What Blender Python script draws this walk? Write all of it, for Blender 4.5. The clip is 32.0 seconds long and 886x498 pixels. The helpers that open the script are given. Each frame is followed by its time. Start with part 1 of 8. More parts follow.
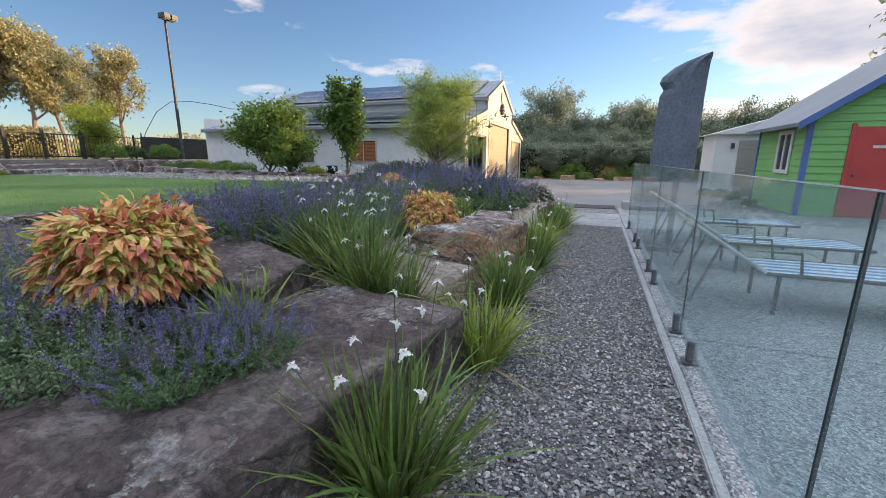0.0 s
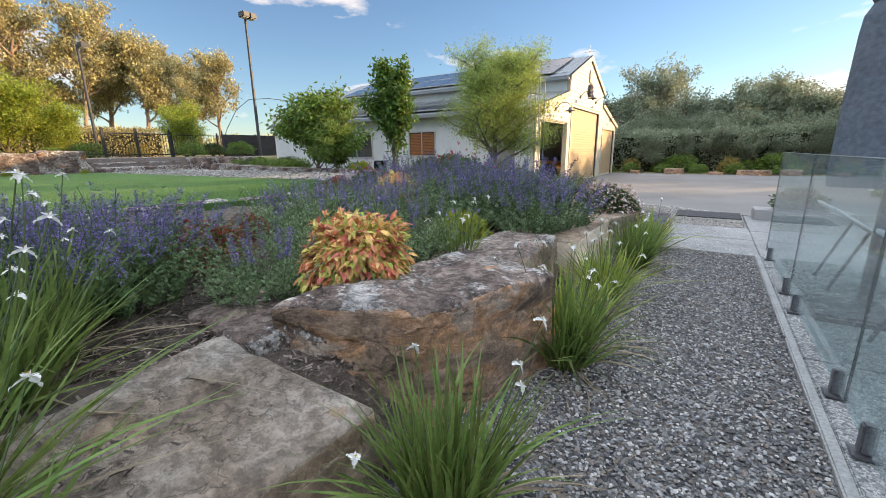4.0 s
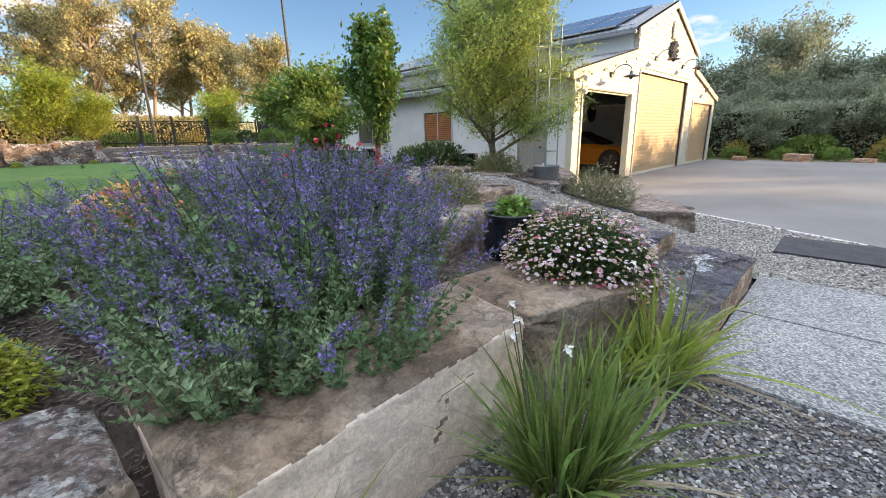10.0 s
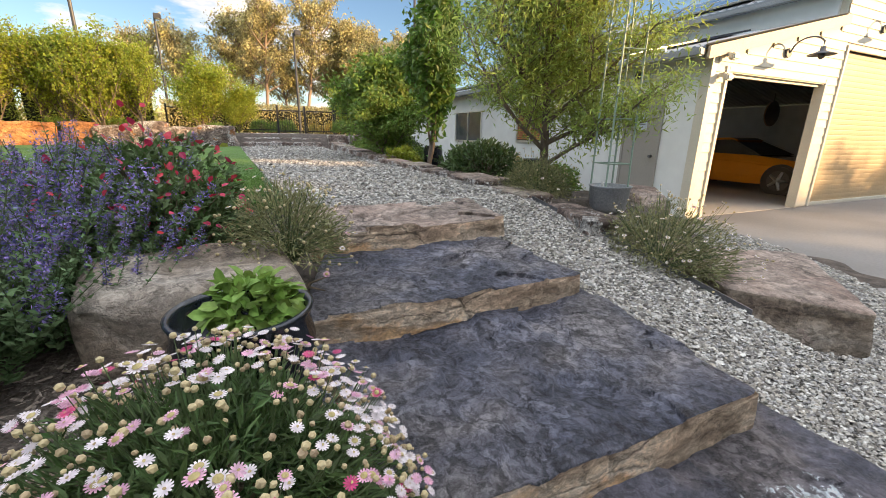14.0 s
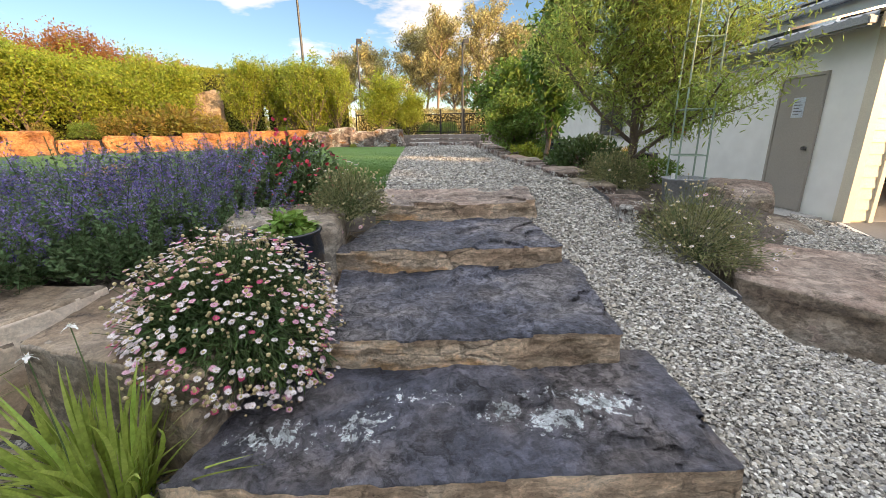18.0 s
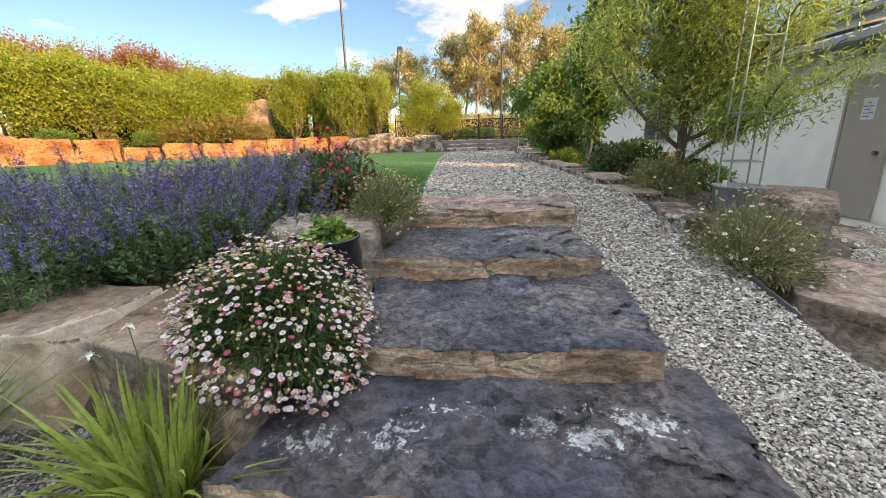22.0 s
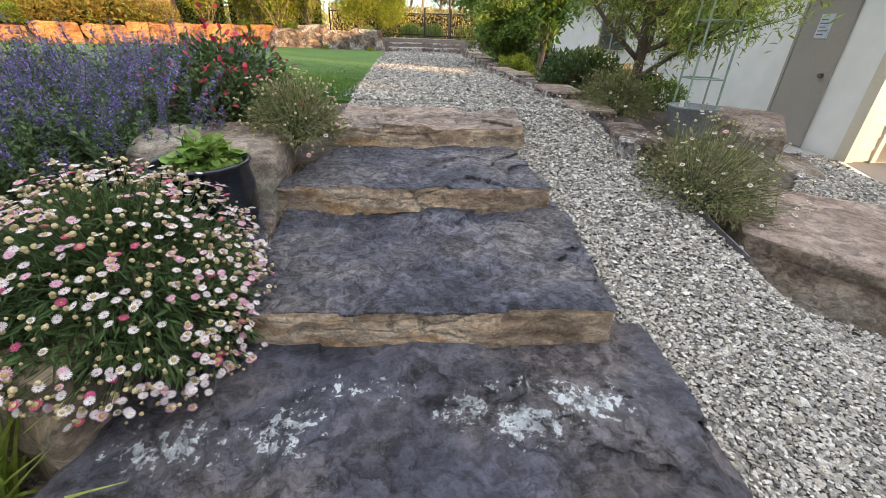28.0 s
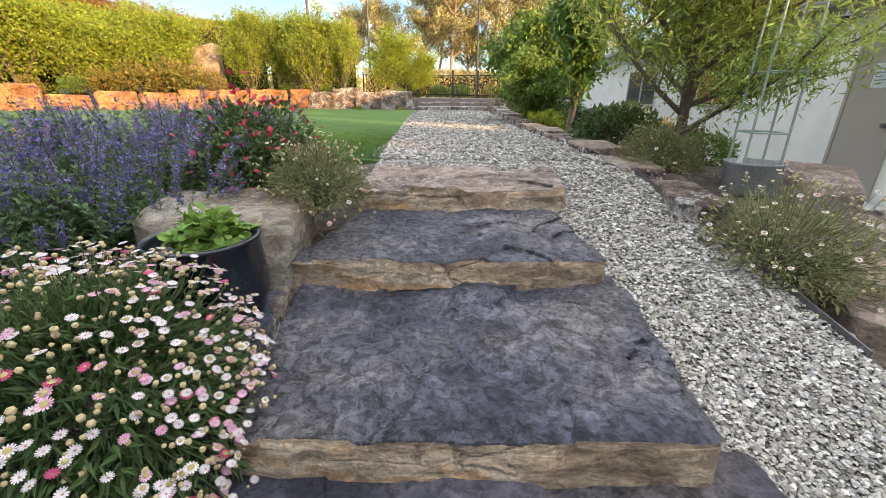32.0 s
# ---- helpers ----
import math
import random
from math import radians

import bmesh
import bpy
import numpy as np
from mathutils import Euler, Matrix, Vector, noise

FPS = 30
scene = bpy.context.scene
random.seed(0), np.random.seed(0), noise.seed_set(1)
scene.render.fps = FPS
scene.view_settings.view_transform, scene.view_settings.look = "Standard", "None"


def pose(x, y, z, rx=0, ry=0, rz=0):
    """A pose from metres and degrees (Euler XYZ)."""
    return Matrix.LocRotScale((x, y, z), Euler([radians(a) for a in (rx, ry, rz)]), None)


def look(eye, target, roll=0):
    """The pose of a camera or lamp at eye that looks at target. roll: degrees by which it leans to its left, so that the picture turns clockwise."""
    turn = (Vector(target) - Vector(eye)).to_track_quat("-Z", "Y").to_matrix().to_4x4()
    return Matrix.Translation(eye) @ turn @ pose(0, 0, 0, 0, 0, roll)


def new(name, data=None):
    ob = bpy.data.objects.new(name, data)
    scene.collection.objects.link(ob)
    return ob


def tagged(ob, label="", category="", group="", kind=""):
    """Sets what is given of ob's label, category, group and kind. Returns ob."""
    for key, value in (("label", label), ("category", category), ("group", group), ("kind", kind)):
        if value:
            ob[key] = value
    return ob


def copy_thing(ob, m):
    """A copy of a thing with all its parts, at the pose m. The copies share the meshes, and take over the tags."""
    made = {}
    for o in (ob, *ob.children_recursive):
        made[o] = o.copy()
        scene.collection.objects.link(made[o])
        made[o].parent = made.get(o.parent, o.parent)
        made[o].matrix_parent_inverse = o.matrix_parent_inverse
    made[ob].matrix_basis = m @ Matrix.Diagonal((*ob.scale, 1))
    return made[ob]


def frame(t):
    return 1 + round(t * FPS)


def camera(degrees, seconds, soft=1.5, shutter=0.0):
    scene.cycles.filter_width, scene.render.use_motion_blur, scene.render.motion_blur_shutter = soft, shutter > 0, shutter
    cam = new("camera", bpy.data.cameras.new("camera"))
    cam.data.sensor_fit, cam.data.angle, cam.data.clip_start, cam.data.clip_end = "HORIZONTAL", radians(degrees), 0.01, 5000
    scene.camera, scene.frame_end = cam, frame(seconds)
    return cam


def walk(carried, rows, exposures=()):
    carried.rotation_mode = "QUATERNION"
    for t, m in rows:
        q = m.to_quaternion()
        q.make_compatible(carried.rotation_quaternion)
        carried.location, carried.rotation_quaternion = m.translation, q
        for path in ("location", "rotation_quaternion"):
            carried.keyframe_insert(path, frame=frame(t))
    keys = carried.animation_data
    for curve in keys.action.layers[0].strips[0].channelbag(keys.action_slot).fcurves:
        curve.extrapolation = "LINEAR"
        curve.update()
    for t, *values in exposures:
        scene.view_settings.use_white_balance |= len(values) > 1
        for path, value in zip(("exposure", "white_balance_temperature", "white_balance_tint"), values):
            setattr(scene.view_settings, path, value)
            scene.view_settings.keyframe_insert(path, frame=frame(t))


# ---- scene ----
cam = camera(95.3, 32.0, soft=0.8)
METRES, EYE, TILT, LEAN, TURN = 12.6, 1.35, 0.0, 0.0, 20.4
ROWS = [
    (0.0, 0.0, 0.0, 0.0, 0.06, -12.67, -0.27),
    (0.5, 0.0056, 0.0284, 0.0019, 1.25, -13.23, -0.22),
    (1.0, 0.0165, 0.0511, -0.001, 2.74, -13.63, -0.35),
    (1.5, 0.0278, 0.0708, -0.0003, 4.75, -13.85, -0.41),
    (2.0, 0.035, 0.0973, -0.0019, 7.13, -13.9, -0.4),
    (2.5, 0.042, 0.1196, -0.0003, 9.54, -13.73, -0.14),
    (3.0, 0.0551, 0.142, 0.0003, 11.32, -13.67, 0.29),
    (3.5, 0.0621, 0.166, -0.0005, 12.47, -13.54, 0.5),
    (5.5, 0.0924, 0.2596, -0.0029, 13.06, -13.65, 0.93),
    (6.0, 0.0981, 0.2802, -0.0013, 17.56, -12.64, 0.83),
    (6.5, 0.1125, 0.3013, -0.0001, 21.98, -12.42, 0.52),
    (7.0, 0.1204, 0.3251, -0.0025, 22.64, -12.55, 0.29),
    (7.5, 0.1273, 0.3502, -0.0014, 21.49, -12.61, 0.34),
    (8.0, 0.1426, 0.3758, -0.0032, 20.91, -12.81, 0.82),
    (8.5, 0.1536, 0.3982, -0.0018, 21.17, -13.11, 1.17),
    (9.0, 0.1603, 0.4253, -0.002, 22.02, -13.78, 1.42),
    (9.5, 0.1654, 0.4491, -0.0036, 23.2, -14.77, 1.51),
    (10.0, 0.1721, 0.4732, -0.0017, 24.59, -15.57, 1.48),
    (10.5, 0.1751, 0.4984, -0.0041, 26.02, -16.14, 1.35),
    (11.0, 0.1804, 0.524, -0.0047, 27.69, -15.81, 1.08),
    (11.5, 0.1918, 0.5502, -0.0032, 29.76, -15.15, 0.87),
    (12.0, 0.1952, 0.5788, -0.0033, 32.27, -14.42, 0.46),
    (12.5, 0.2009, 0.6032, -0.0032, 35.05, -14.4, 0.18),
    (13.0, 0.2137, 0.6271, -0.0029, 37.81, -14.96, -0.09),
    (13.5, 0.217, 0.6498, -0.0045, 41.29, -15.63, -0.54),
    (14.0, 0.2136, 0.6769, -0.0028, 45.07, -15.82, -0.97),
    (14.5, 0.2175, 0.6978, -0.003, 49.57, -15.26, -1.06),
    (15.0, 0.2252, 0.7139, -0.0022, 54.12, -14.6, -0.92),
    (15.5, 0.2357, 0.7105, -0.0016, 58.4, -14.04, -0.44),
    (17.5, 0.3007, 0.7027, -0.0027, 67.1, -15.7, 0.48),
    (18.0, 0.3106, 0.7099, -0.0034, 68.12, -16.03, 0.81),
    (18.5, 0.3129, 0.7147, -0.0027, 68.84, -15.94, 1.03),
    (19.0, 0.3096, 0.7135, -0.0017, 69.32, -15.5, 1.14),
    (19.5, 0.3069, 0.7134, -0.0018, 69.6, -15.15, 1.04),
    (20.0, 0.3072, 0.7133, -0.0021, 70.14, -15.08, 0.88),
    (20.5, 0.3083, 0.712, -0.0022, 71.12, -15.21, 0.82),
    (21.0, 0.309, 0.7112, -0.0025, 72.24, -15.25, 0.98),
    (21.5, 0.3096, 0.711, -0.0023, 73.1, -15.23, 1.21),
    (22.0, 0.3095, 0.7103, -0.0019, 73.3, -15.28, 1.24),
    (22.5, 0.3089, 0.7109, -0.0021, 72.76, -15.55, 1.0),
    (23.0, 0.3083, 0.7111, -0.0024, 71.77, -15.94, 0.57),
    (23.5, 0.3079, 0.7111, -0.0026, 70.25, -16.15, 0.11),
    (24.0, 0.3076, 0.7116, -0.0022, 67.69, -15.82, -0.28),
    (24.5, 0.3064, 0.7121, -0.0023, 63.91, -14.76, -0.5),
    (26.5, 0.2754, 0.7358, -0.0022, 58.88, -18.49, -2.38),
    (27.0, 0.2756, 0.7318, -0.0022, 63.65, -23.3, -2.16),
    (27.5, 0.2765, 0.7307, -0.0035, 65.58, -25.9, -2.01),
    (28.0, 0.2785, 0.7308, -0.004, 66.33, -27.61, -1.82),
    (28.5, 0.2804, 0.7328, -0.005, 67.07, -28.9, -1.75),
    (29.0, 0.2811, 0.734, -0.0061, 67.74, -29.28, -1.8),
    (29.5, 0.2837, 0.7299, -0.0059, 68.09, -29.06, -1.87),
    (30.0, 0.2919, 0.7185, -0.0059, 67.92, -28.37, -2.05),
    (30.5, 0.2972, 0.7132, -0.0051, 67.49, -27.32, -2.12),
    (31.0, 0.2915, 0.7174, -0.0049, 67.07, -25.73, -1.94),
    (31.5, 0.2766, 0.7301, -0.0042, 68.0, -23.66, -1.37),
    (32.0, 0.2509, 0.7386, -0.0039, 69.84, -20.7, -0.52),
]
walk(cam, [(t, pose(0, 0, EYE, TILT, LEAN, TURN) @ pose(METRES * x, METRES * y, METRES * z, 90 + pitch, roll, yaw)) for t, x, y, z, yaw, pitch, roll in ROWS],
     [(0.0, 0.72, 5750, 12), (3.0, 0.90, 6050, 10), (6.0, 1.08, 5950, 11), (9.0, 1.08, 5900, 11), (12.0, 1.08, 6150, 11), (15.0, 1.1, 6450, 10), (24.5, 1.1, 6480, 10), (27.0, 1.13, 6500, 10), (28.5, 1.29, 6500, 10), (32.0, 1.38, 6500, 10)])

# ---- world, sun, exposure ----
scene.view_settings.exposure = 1.1
world = bpy.data.worlds.new("sky")
scene.world = world
world.use_nodes = True
SUN_AZ, SUN_EL = 48.0, 11.5          # degrees from +x towards +y, and above the horizon


def build_world():
    nt = world.node_tree
    nt.nodes.clear()
    out = nt.nodes.new("ShaderNodeOutputWorld")
    bg = nt.nodes.new("ShaderNodeBackground")
    sky = nt.nodes.new("ShaderNodeTexSky")
    sky.sky_type = 'NISHITA'
    sky.sun_disc = False
    sky.sun_elevation = radians(SUN_EL + 6)
    sky.sun_rotation = radians(90 - SUN_AZ)
    sky.air_density, sky.dust_density, sky.ozone_density = 1.0, 0.2, 2.0
    # broken cumulus over the clear sky
    co = nt.nodes.new("ShaderNodeTexCoord")
    mp = nt.nodes.new("ShaderNodeMapping")
    mp.inputs["Scale"].default_value = (1.0, 1.0, 3.2)
    mp.inputs["Location"].default_value = (0.35, 0.1, 0.0)
    ns = nt.nodes.new("ShaderNodeTexNoise")
    ns.inputs["Scale"].default_value = 2.6
    ns.inputs["Detail"].default_value = 7.0
    ns.inputs["Roughness"].default_value = 0.55
    rp = nt.nodes.new("ShaderNodeValToRGB")
    rp.color_ramp.elements[0].position, rp.color_ramp.elements[1].position = 0.55, 0.63
    rp.color_ramp.elements[0].color, rp.color_ramp.elements[1].color = (0, 0, 0, 1), (1, 1, 1, 1)
    tint = nt.nodes.new("ShaderNodeValToRGB")
    tint.color_ramp.elements[0].position, tint.color_ramp.elements[1].position = 0.58, 0.78
    tint.color_ramp.elements[0].color, tint.color_ramp.elements[1].color = (8.5, 7.2, 6.0, 1), (4.2, 4.1, 4.4, 1)
    # tone of the unseen overhead cloud, set bright as fill light
    thick = tint.color_ramp.elements.new(0.98)
    thick.color = (15.6, 16.4, 17.6, 1)
    mix = nt.nodes.new("ShaderNodeMix")
    mix.data_type = 'RGBA'
    nt.links.new(co.outputs["Generated"], mp.inputs["Vector"])
    nt.links.new(mp.outputs["Vector"], ns.inputs["Vector"])
    # bright cloud closing in overhead, mostly out of view, added to lift ambient light
    sep = nt.nodes.new("ShaderNodeSeparateXYZ")
    nt.links.new(co.outputs["Generated"], sep.inputs["Vector"])
    high = nt.nodes.new("ShaderNodeMapRange")
    high.inputs["From Min"].default_value, high.inputs["From Max"].default_value = 0.36, 0.62
    high.inputs["To Max"].default_value = 0.42
    nt.links.new(sep.outputs["Z"], high.inputs["Value"])
    cover = nt.nodes.new("ShaderNodeMath")
    nt.links.new(ns.outputs["Fac"], cover.inputs[0])
    nt.links.new(high.outputs["Result"], cover.inputs[1])
    level = cover.outputs["Value"]
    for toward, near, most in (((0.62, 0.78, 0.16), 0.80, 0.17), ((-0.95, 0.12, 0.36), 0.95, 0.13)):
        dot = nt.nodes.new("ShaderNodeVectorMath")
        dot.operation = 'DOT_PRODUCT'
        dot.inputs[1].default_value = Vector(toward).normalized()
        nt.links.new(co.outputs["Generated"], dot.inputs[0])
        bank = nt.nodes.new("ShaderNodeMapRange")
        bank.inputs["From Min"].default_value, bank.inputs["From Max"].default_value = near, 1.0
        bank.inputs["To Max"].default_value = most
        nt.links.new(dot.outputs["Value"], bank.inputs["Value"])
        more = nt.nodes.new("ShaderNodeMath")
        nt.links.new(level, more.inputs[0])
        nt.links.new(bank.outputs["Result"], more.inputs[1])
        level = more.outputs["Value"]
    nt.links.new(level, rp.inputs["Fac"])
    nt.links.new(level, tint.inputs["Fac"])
    nt.links.new(rp.outputs["Color"], mix.inputs[0])
    nt.links.new(sky.outputs["Color"], mix.inputs[6])
    nt.links.new(tint.outputs["Color"], mix.inputs[7])
    nt.links.new(mix.outputs[2], bg.inputs["Color"])
    bg.inputs["Strength"].default_value = 0.086
    nt.links.new(bg.outputs["Background"], out.inputs["Surface"])


build_world()
sun = new("sun", bpy.data.lights.new("sun", 'SUN'))
sun.data.energy, sun.data.angle, sun.data.color = 5.0, radians(0.6), (1.0, 0.63, 0.30)
sun_from = Vector((math.cos(radians(SUN_AZ)) * math.cos(radians(SUN_EL)), math.sin(radians(SUN_AZ)) * math.cos(radians(SUN_EL)), math.sin(radians(SUN_EL))))
sun.matrix_world = look(sun_from * 60, (0, 0, 0))

# ---- materials ----


def material(name, c1, c2=None, scale=8.0, rough=0.8, metal=0.0, bump=0.0, fine=60.0, island=0.0, stretch=(1, 1, 1), third=None, obj_random=0.0,
             trans=0.0, spec=0.5, coat=0.0, bands=None, hue=0.0, vary=0.22):
    """A surface of two or three tones with variation at two scales, fine relief and optional variation piece by piece."""
    m = bpy.data.materials.new(name)
    m.use_nodes = True
    nt = m.node_tree
    b = nt.nodes["Principled BSDF"]
    c2 = c2 or tuple(x * 0.8 for x in c1)
    co = nt.nodes.new("ShaderNodeTexCoord")
    mp = nt.nodes.new("ShaderNodeMapping")
    mp.inputs["Scale"].default_value = stretch
    nt.links.new(co.outputs["Object"], mp.inputs["Vector"])
    big = nt.nodes.new("ShaderNodeTexNoise")
    big.inputs["Scale"].default_value, big.inputs["Detail"].default_value = scale, 5.0
    small = nt.nodes.new("ShaderNodeTexNoise")
    small.inputs["Scale"].default_value, small.inputs["Detail"].default_value = fine, 4.0
    nt.links.new(mp.outputs["Vector"], big.inputs["Vector"])
    nt.links.new(mp.outputs["Vector"], small.inputs["Vector"])
    ramp = nt.nodes.new("ShaderNodeValToRGB")
    e = ramp.color_ramp.elements
    e[0].position, e[1].position = 0.36, 0.66
    e[0].color, e[1].color = (*c1, 1), (*c2, 1)
    if third:
        k = e.new(0.58)
        k.color = (*c2, 1)
        e[2].position, e[2].color = 0.72, (*third, 1)
    nt.links.new(big.outputs["Fac"], ramp.inputs["Fac"])
    colour = ramp.outputs["Color"]
    hsv = nt.nodes.new("ShaderNodeHueSaturation")
    rng = nt.nodes.new("ShaderNodeMapRange")
    rng.inputs["From Min"].default_value, rng.inputs["From Max"].default_value = 0.3, 0.7
    rng.inputs["To Min"].default_value, rng.inputs["To Max"].default_value = 1 - vary, 1 + vary
    nt.links.new(small.outputs["Fac"], rng.inputs["Value"])
    value = rng.outputs["Result"]
    if island or obj_random:
        src = nt.nodes.new("ShaderNodeNewGeometry").outputs["Random Per Island"] if island else nt.nodes.new("ShaderNodeObjectInfo").outputs["Random"]
        amt = island or obj_random
        r2 = nt.nodes.new("ShaderNodeMapRange")
        r2.inputs["To Min"].default_value, r2.inputs["To Max"].default_value = 1 - amt, 1 + amt
        nt.links.new(src, r2.inputs["Value"])
        mul = nt.nodes.new("ShaderNodeMath")
        mul.operation = 'MULTIPLY'
        nt.links.new(value, mul.inputs[0])
        nt.links.new(r2.outputs["Result"], mul.inputs[1])
        value = mul.outputs["Value"]
        if bands:
            rb = nt.nodes.new("ShaderNodeValToRGB")
            rb.color_ramp.interpolation = 'CONSTANT'
            el = rb.color_ramp.elements
            while len(el) < len(bands):
                el.new(0.5)
            for i, c in enumerate(bands):
                el[i].position, el[i].color = i / len(bands), (*c, 1)
            wn = nt.nodes.new("ShaderNodeTexWhiteNoise")
            wn.noise_dimensions = '1D'
            nt.links.new(src, wn.inputs["W"])
            nt.links.new(wn.outputs["Value"], rb.inputs["Fac"])
            colour = rb.outputs["Color"]
        if hue:
            r3 = nt.nodes.new("ShaderNodeMapRange")
            r3.inputs["To Min"].default_value, r3.inputs["To Max"].default_value = 0.5 - hue, 0.5 + hue
            nt.links.new(src, r3.inputs["Value"])
            nt.links.new(r3.outputs["Result"], hsv.inputs["Hue"])
    nt.links.new(colour, hsv.inputs["Color"])
    nt.links.new(value, hsv.inputs["Value"])
    nt.links.new(hsv.outputs["Color"], b.inputs["Base Color"])
    b.inputs["Roughness"].default_value, b.inputs["Metallic"].default_value = rough, metal
    b.inputs["Specular IOR Level"].default_value = spec
    b.inputs["Coat Weight"].default_value = coat
    if bump:
        bp = nt.nodes.new("ShaderNodeBump")
        bp.inputs["Strength"].default_value, bp.inputs["Distance"].default_value = bump, 0.02
        add = nt.nodes.new("ShaderNodeMath")
        nt.links.new(big.outputs["Fac"], add.inputs[0])
        nt.links.new(small.outputs["Fac"], add.inputs[1])
        nt.links.new(add.outputs["Value"], bp.inputs["Height"])
        nt.links.new(bp.outputs["Normal"], b.inputs["Normal"])
    if trans:
        tr = nt.nodes.new("ShaderNodeBsdfTranslucent")
        nt.links.new(hsv.outputs["Color"], tr.inputs["Color"])
        mx = nt.nodes.new("ShaderNodeMixShader")
        mx.inputs[0].default_value = trans
        nt.links.new(b.outputs["BSDF"], mx.inputs[1])
        nt.links.new(tr.outputs["BSDF"], mx.inputs[2])
        nt.links.new(mx.outputs["Shader"], nt.nodes["Material Output"].inputs["Surface"])
    return m


def pebbled(name, tones, cell, rough=0.85, bump=0.6):
    """Small stones set tightly: cells of their own tone with sunk joints."""
    m = bpy.data.materials.new(name)
    m.use_nodes = True
    nt = m.node_tree
    b = nt.nodes["Principled BSDF"]
    co = nt.nodes.new("ShaderNodeTexCoord")
    v = nt.nodes.new("ShaderNodeTexVoronoi")
    v.inputs["Scale"].default_value = 1 / cell
    d = nt.nodes.new("ShaderNodeTexVoronoi")
    d.feature = 'DISTANCE_TO_EDGE'
    d.inputs["Scale"].default_value = 1 / cell
    n = nt.nodes.new("ShaderNodeTexNoise")
    n.inputs["Scale"].default_value, n.inputs["Detail"].default_value = 1.3, 4.0
    for node in (v, d, n):
        nt.links.new(co.outputs["Object"], node.inputs["Vector"])
    sep = nt.nodes.new("ShaderNodeSeparateColor")
    nt.links.new(v.outputs["Color"], sep.inputs["Color"])
    r = nt.nodes.new("ShaderNodeValToRGB")
    r.color_ramp.interpolation = 'CONSTANT'
    el = r.color_ramp.elements
    while len(el) < len(tones):
        el.new(0.5)
    for i, c in enumerate(tones):
        el[i].position, el[i].color = i / len(tones), (*c, 1)
    nt.links.new(sep.outputs["Red"], r.inputs["Fac"])
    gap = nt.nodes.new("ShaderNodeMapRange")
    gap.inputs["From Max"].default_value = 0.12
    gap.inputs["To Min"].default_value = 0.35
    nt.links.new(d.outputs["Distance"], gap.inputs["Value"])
    stain = nt.nodes.new("ShaderNodeMapRange")
    stain.inputs["From Min"].default_value, stain.inputs["From Max"].default_value = 0.3, 0.7
    stain.inputs["To Min"].default_value, stain.inputs["To Max"].default_value = 0.8, 1.15
    nt.links.new(n.outputs["Fac"], stain.inputs["Value"])
    mul = nt.nodes.new("ShaderNodeMath")
    mul.operation = 'MULTIPLY'
    nt.links.new(gap.outputs["Result"], mul.inputs[0])
    nt.links.new(stain.outputs["Result"], mul.inputs[1])
    hsv = nt.nodes.new("ShaderNodeHueSaturation")
    nt.links.new(r.outputs["Color"], hsv.inputs["Color"])
    nt.links.new(mul.outputs["Value"], hsv.inputs["Value"])
    nt.links.new(hsv.outputs["Color"], b.inputs["Base Color"])
    b.inputs["Roughness"].default_value = rough
    bp = nt.nodes.new("ShaderNodeBump")
    bp.inputs["Strength"].default_value, bp.inputs["Distance"].default_value = bump, cell * 0.5
    nt.links.new(gap.outputs["Result"], bp.inputs["Height"])
    nt.links.new(bp.outputs["Normal"], b.inputs["Normal"])
    return m


def big_mask(node, co, nt):
    n = node("TexNoise", Scale=3.3, Detail=2.0)
    nt.links.new(co, n.inputs["Vector"])
    return n.outputs["Fac"]


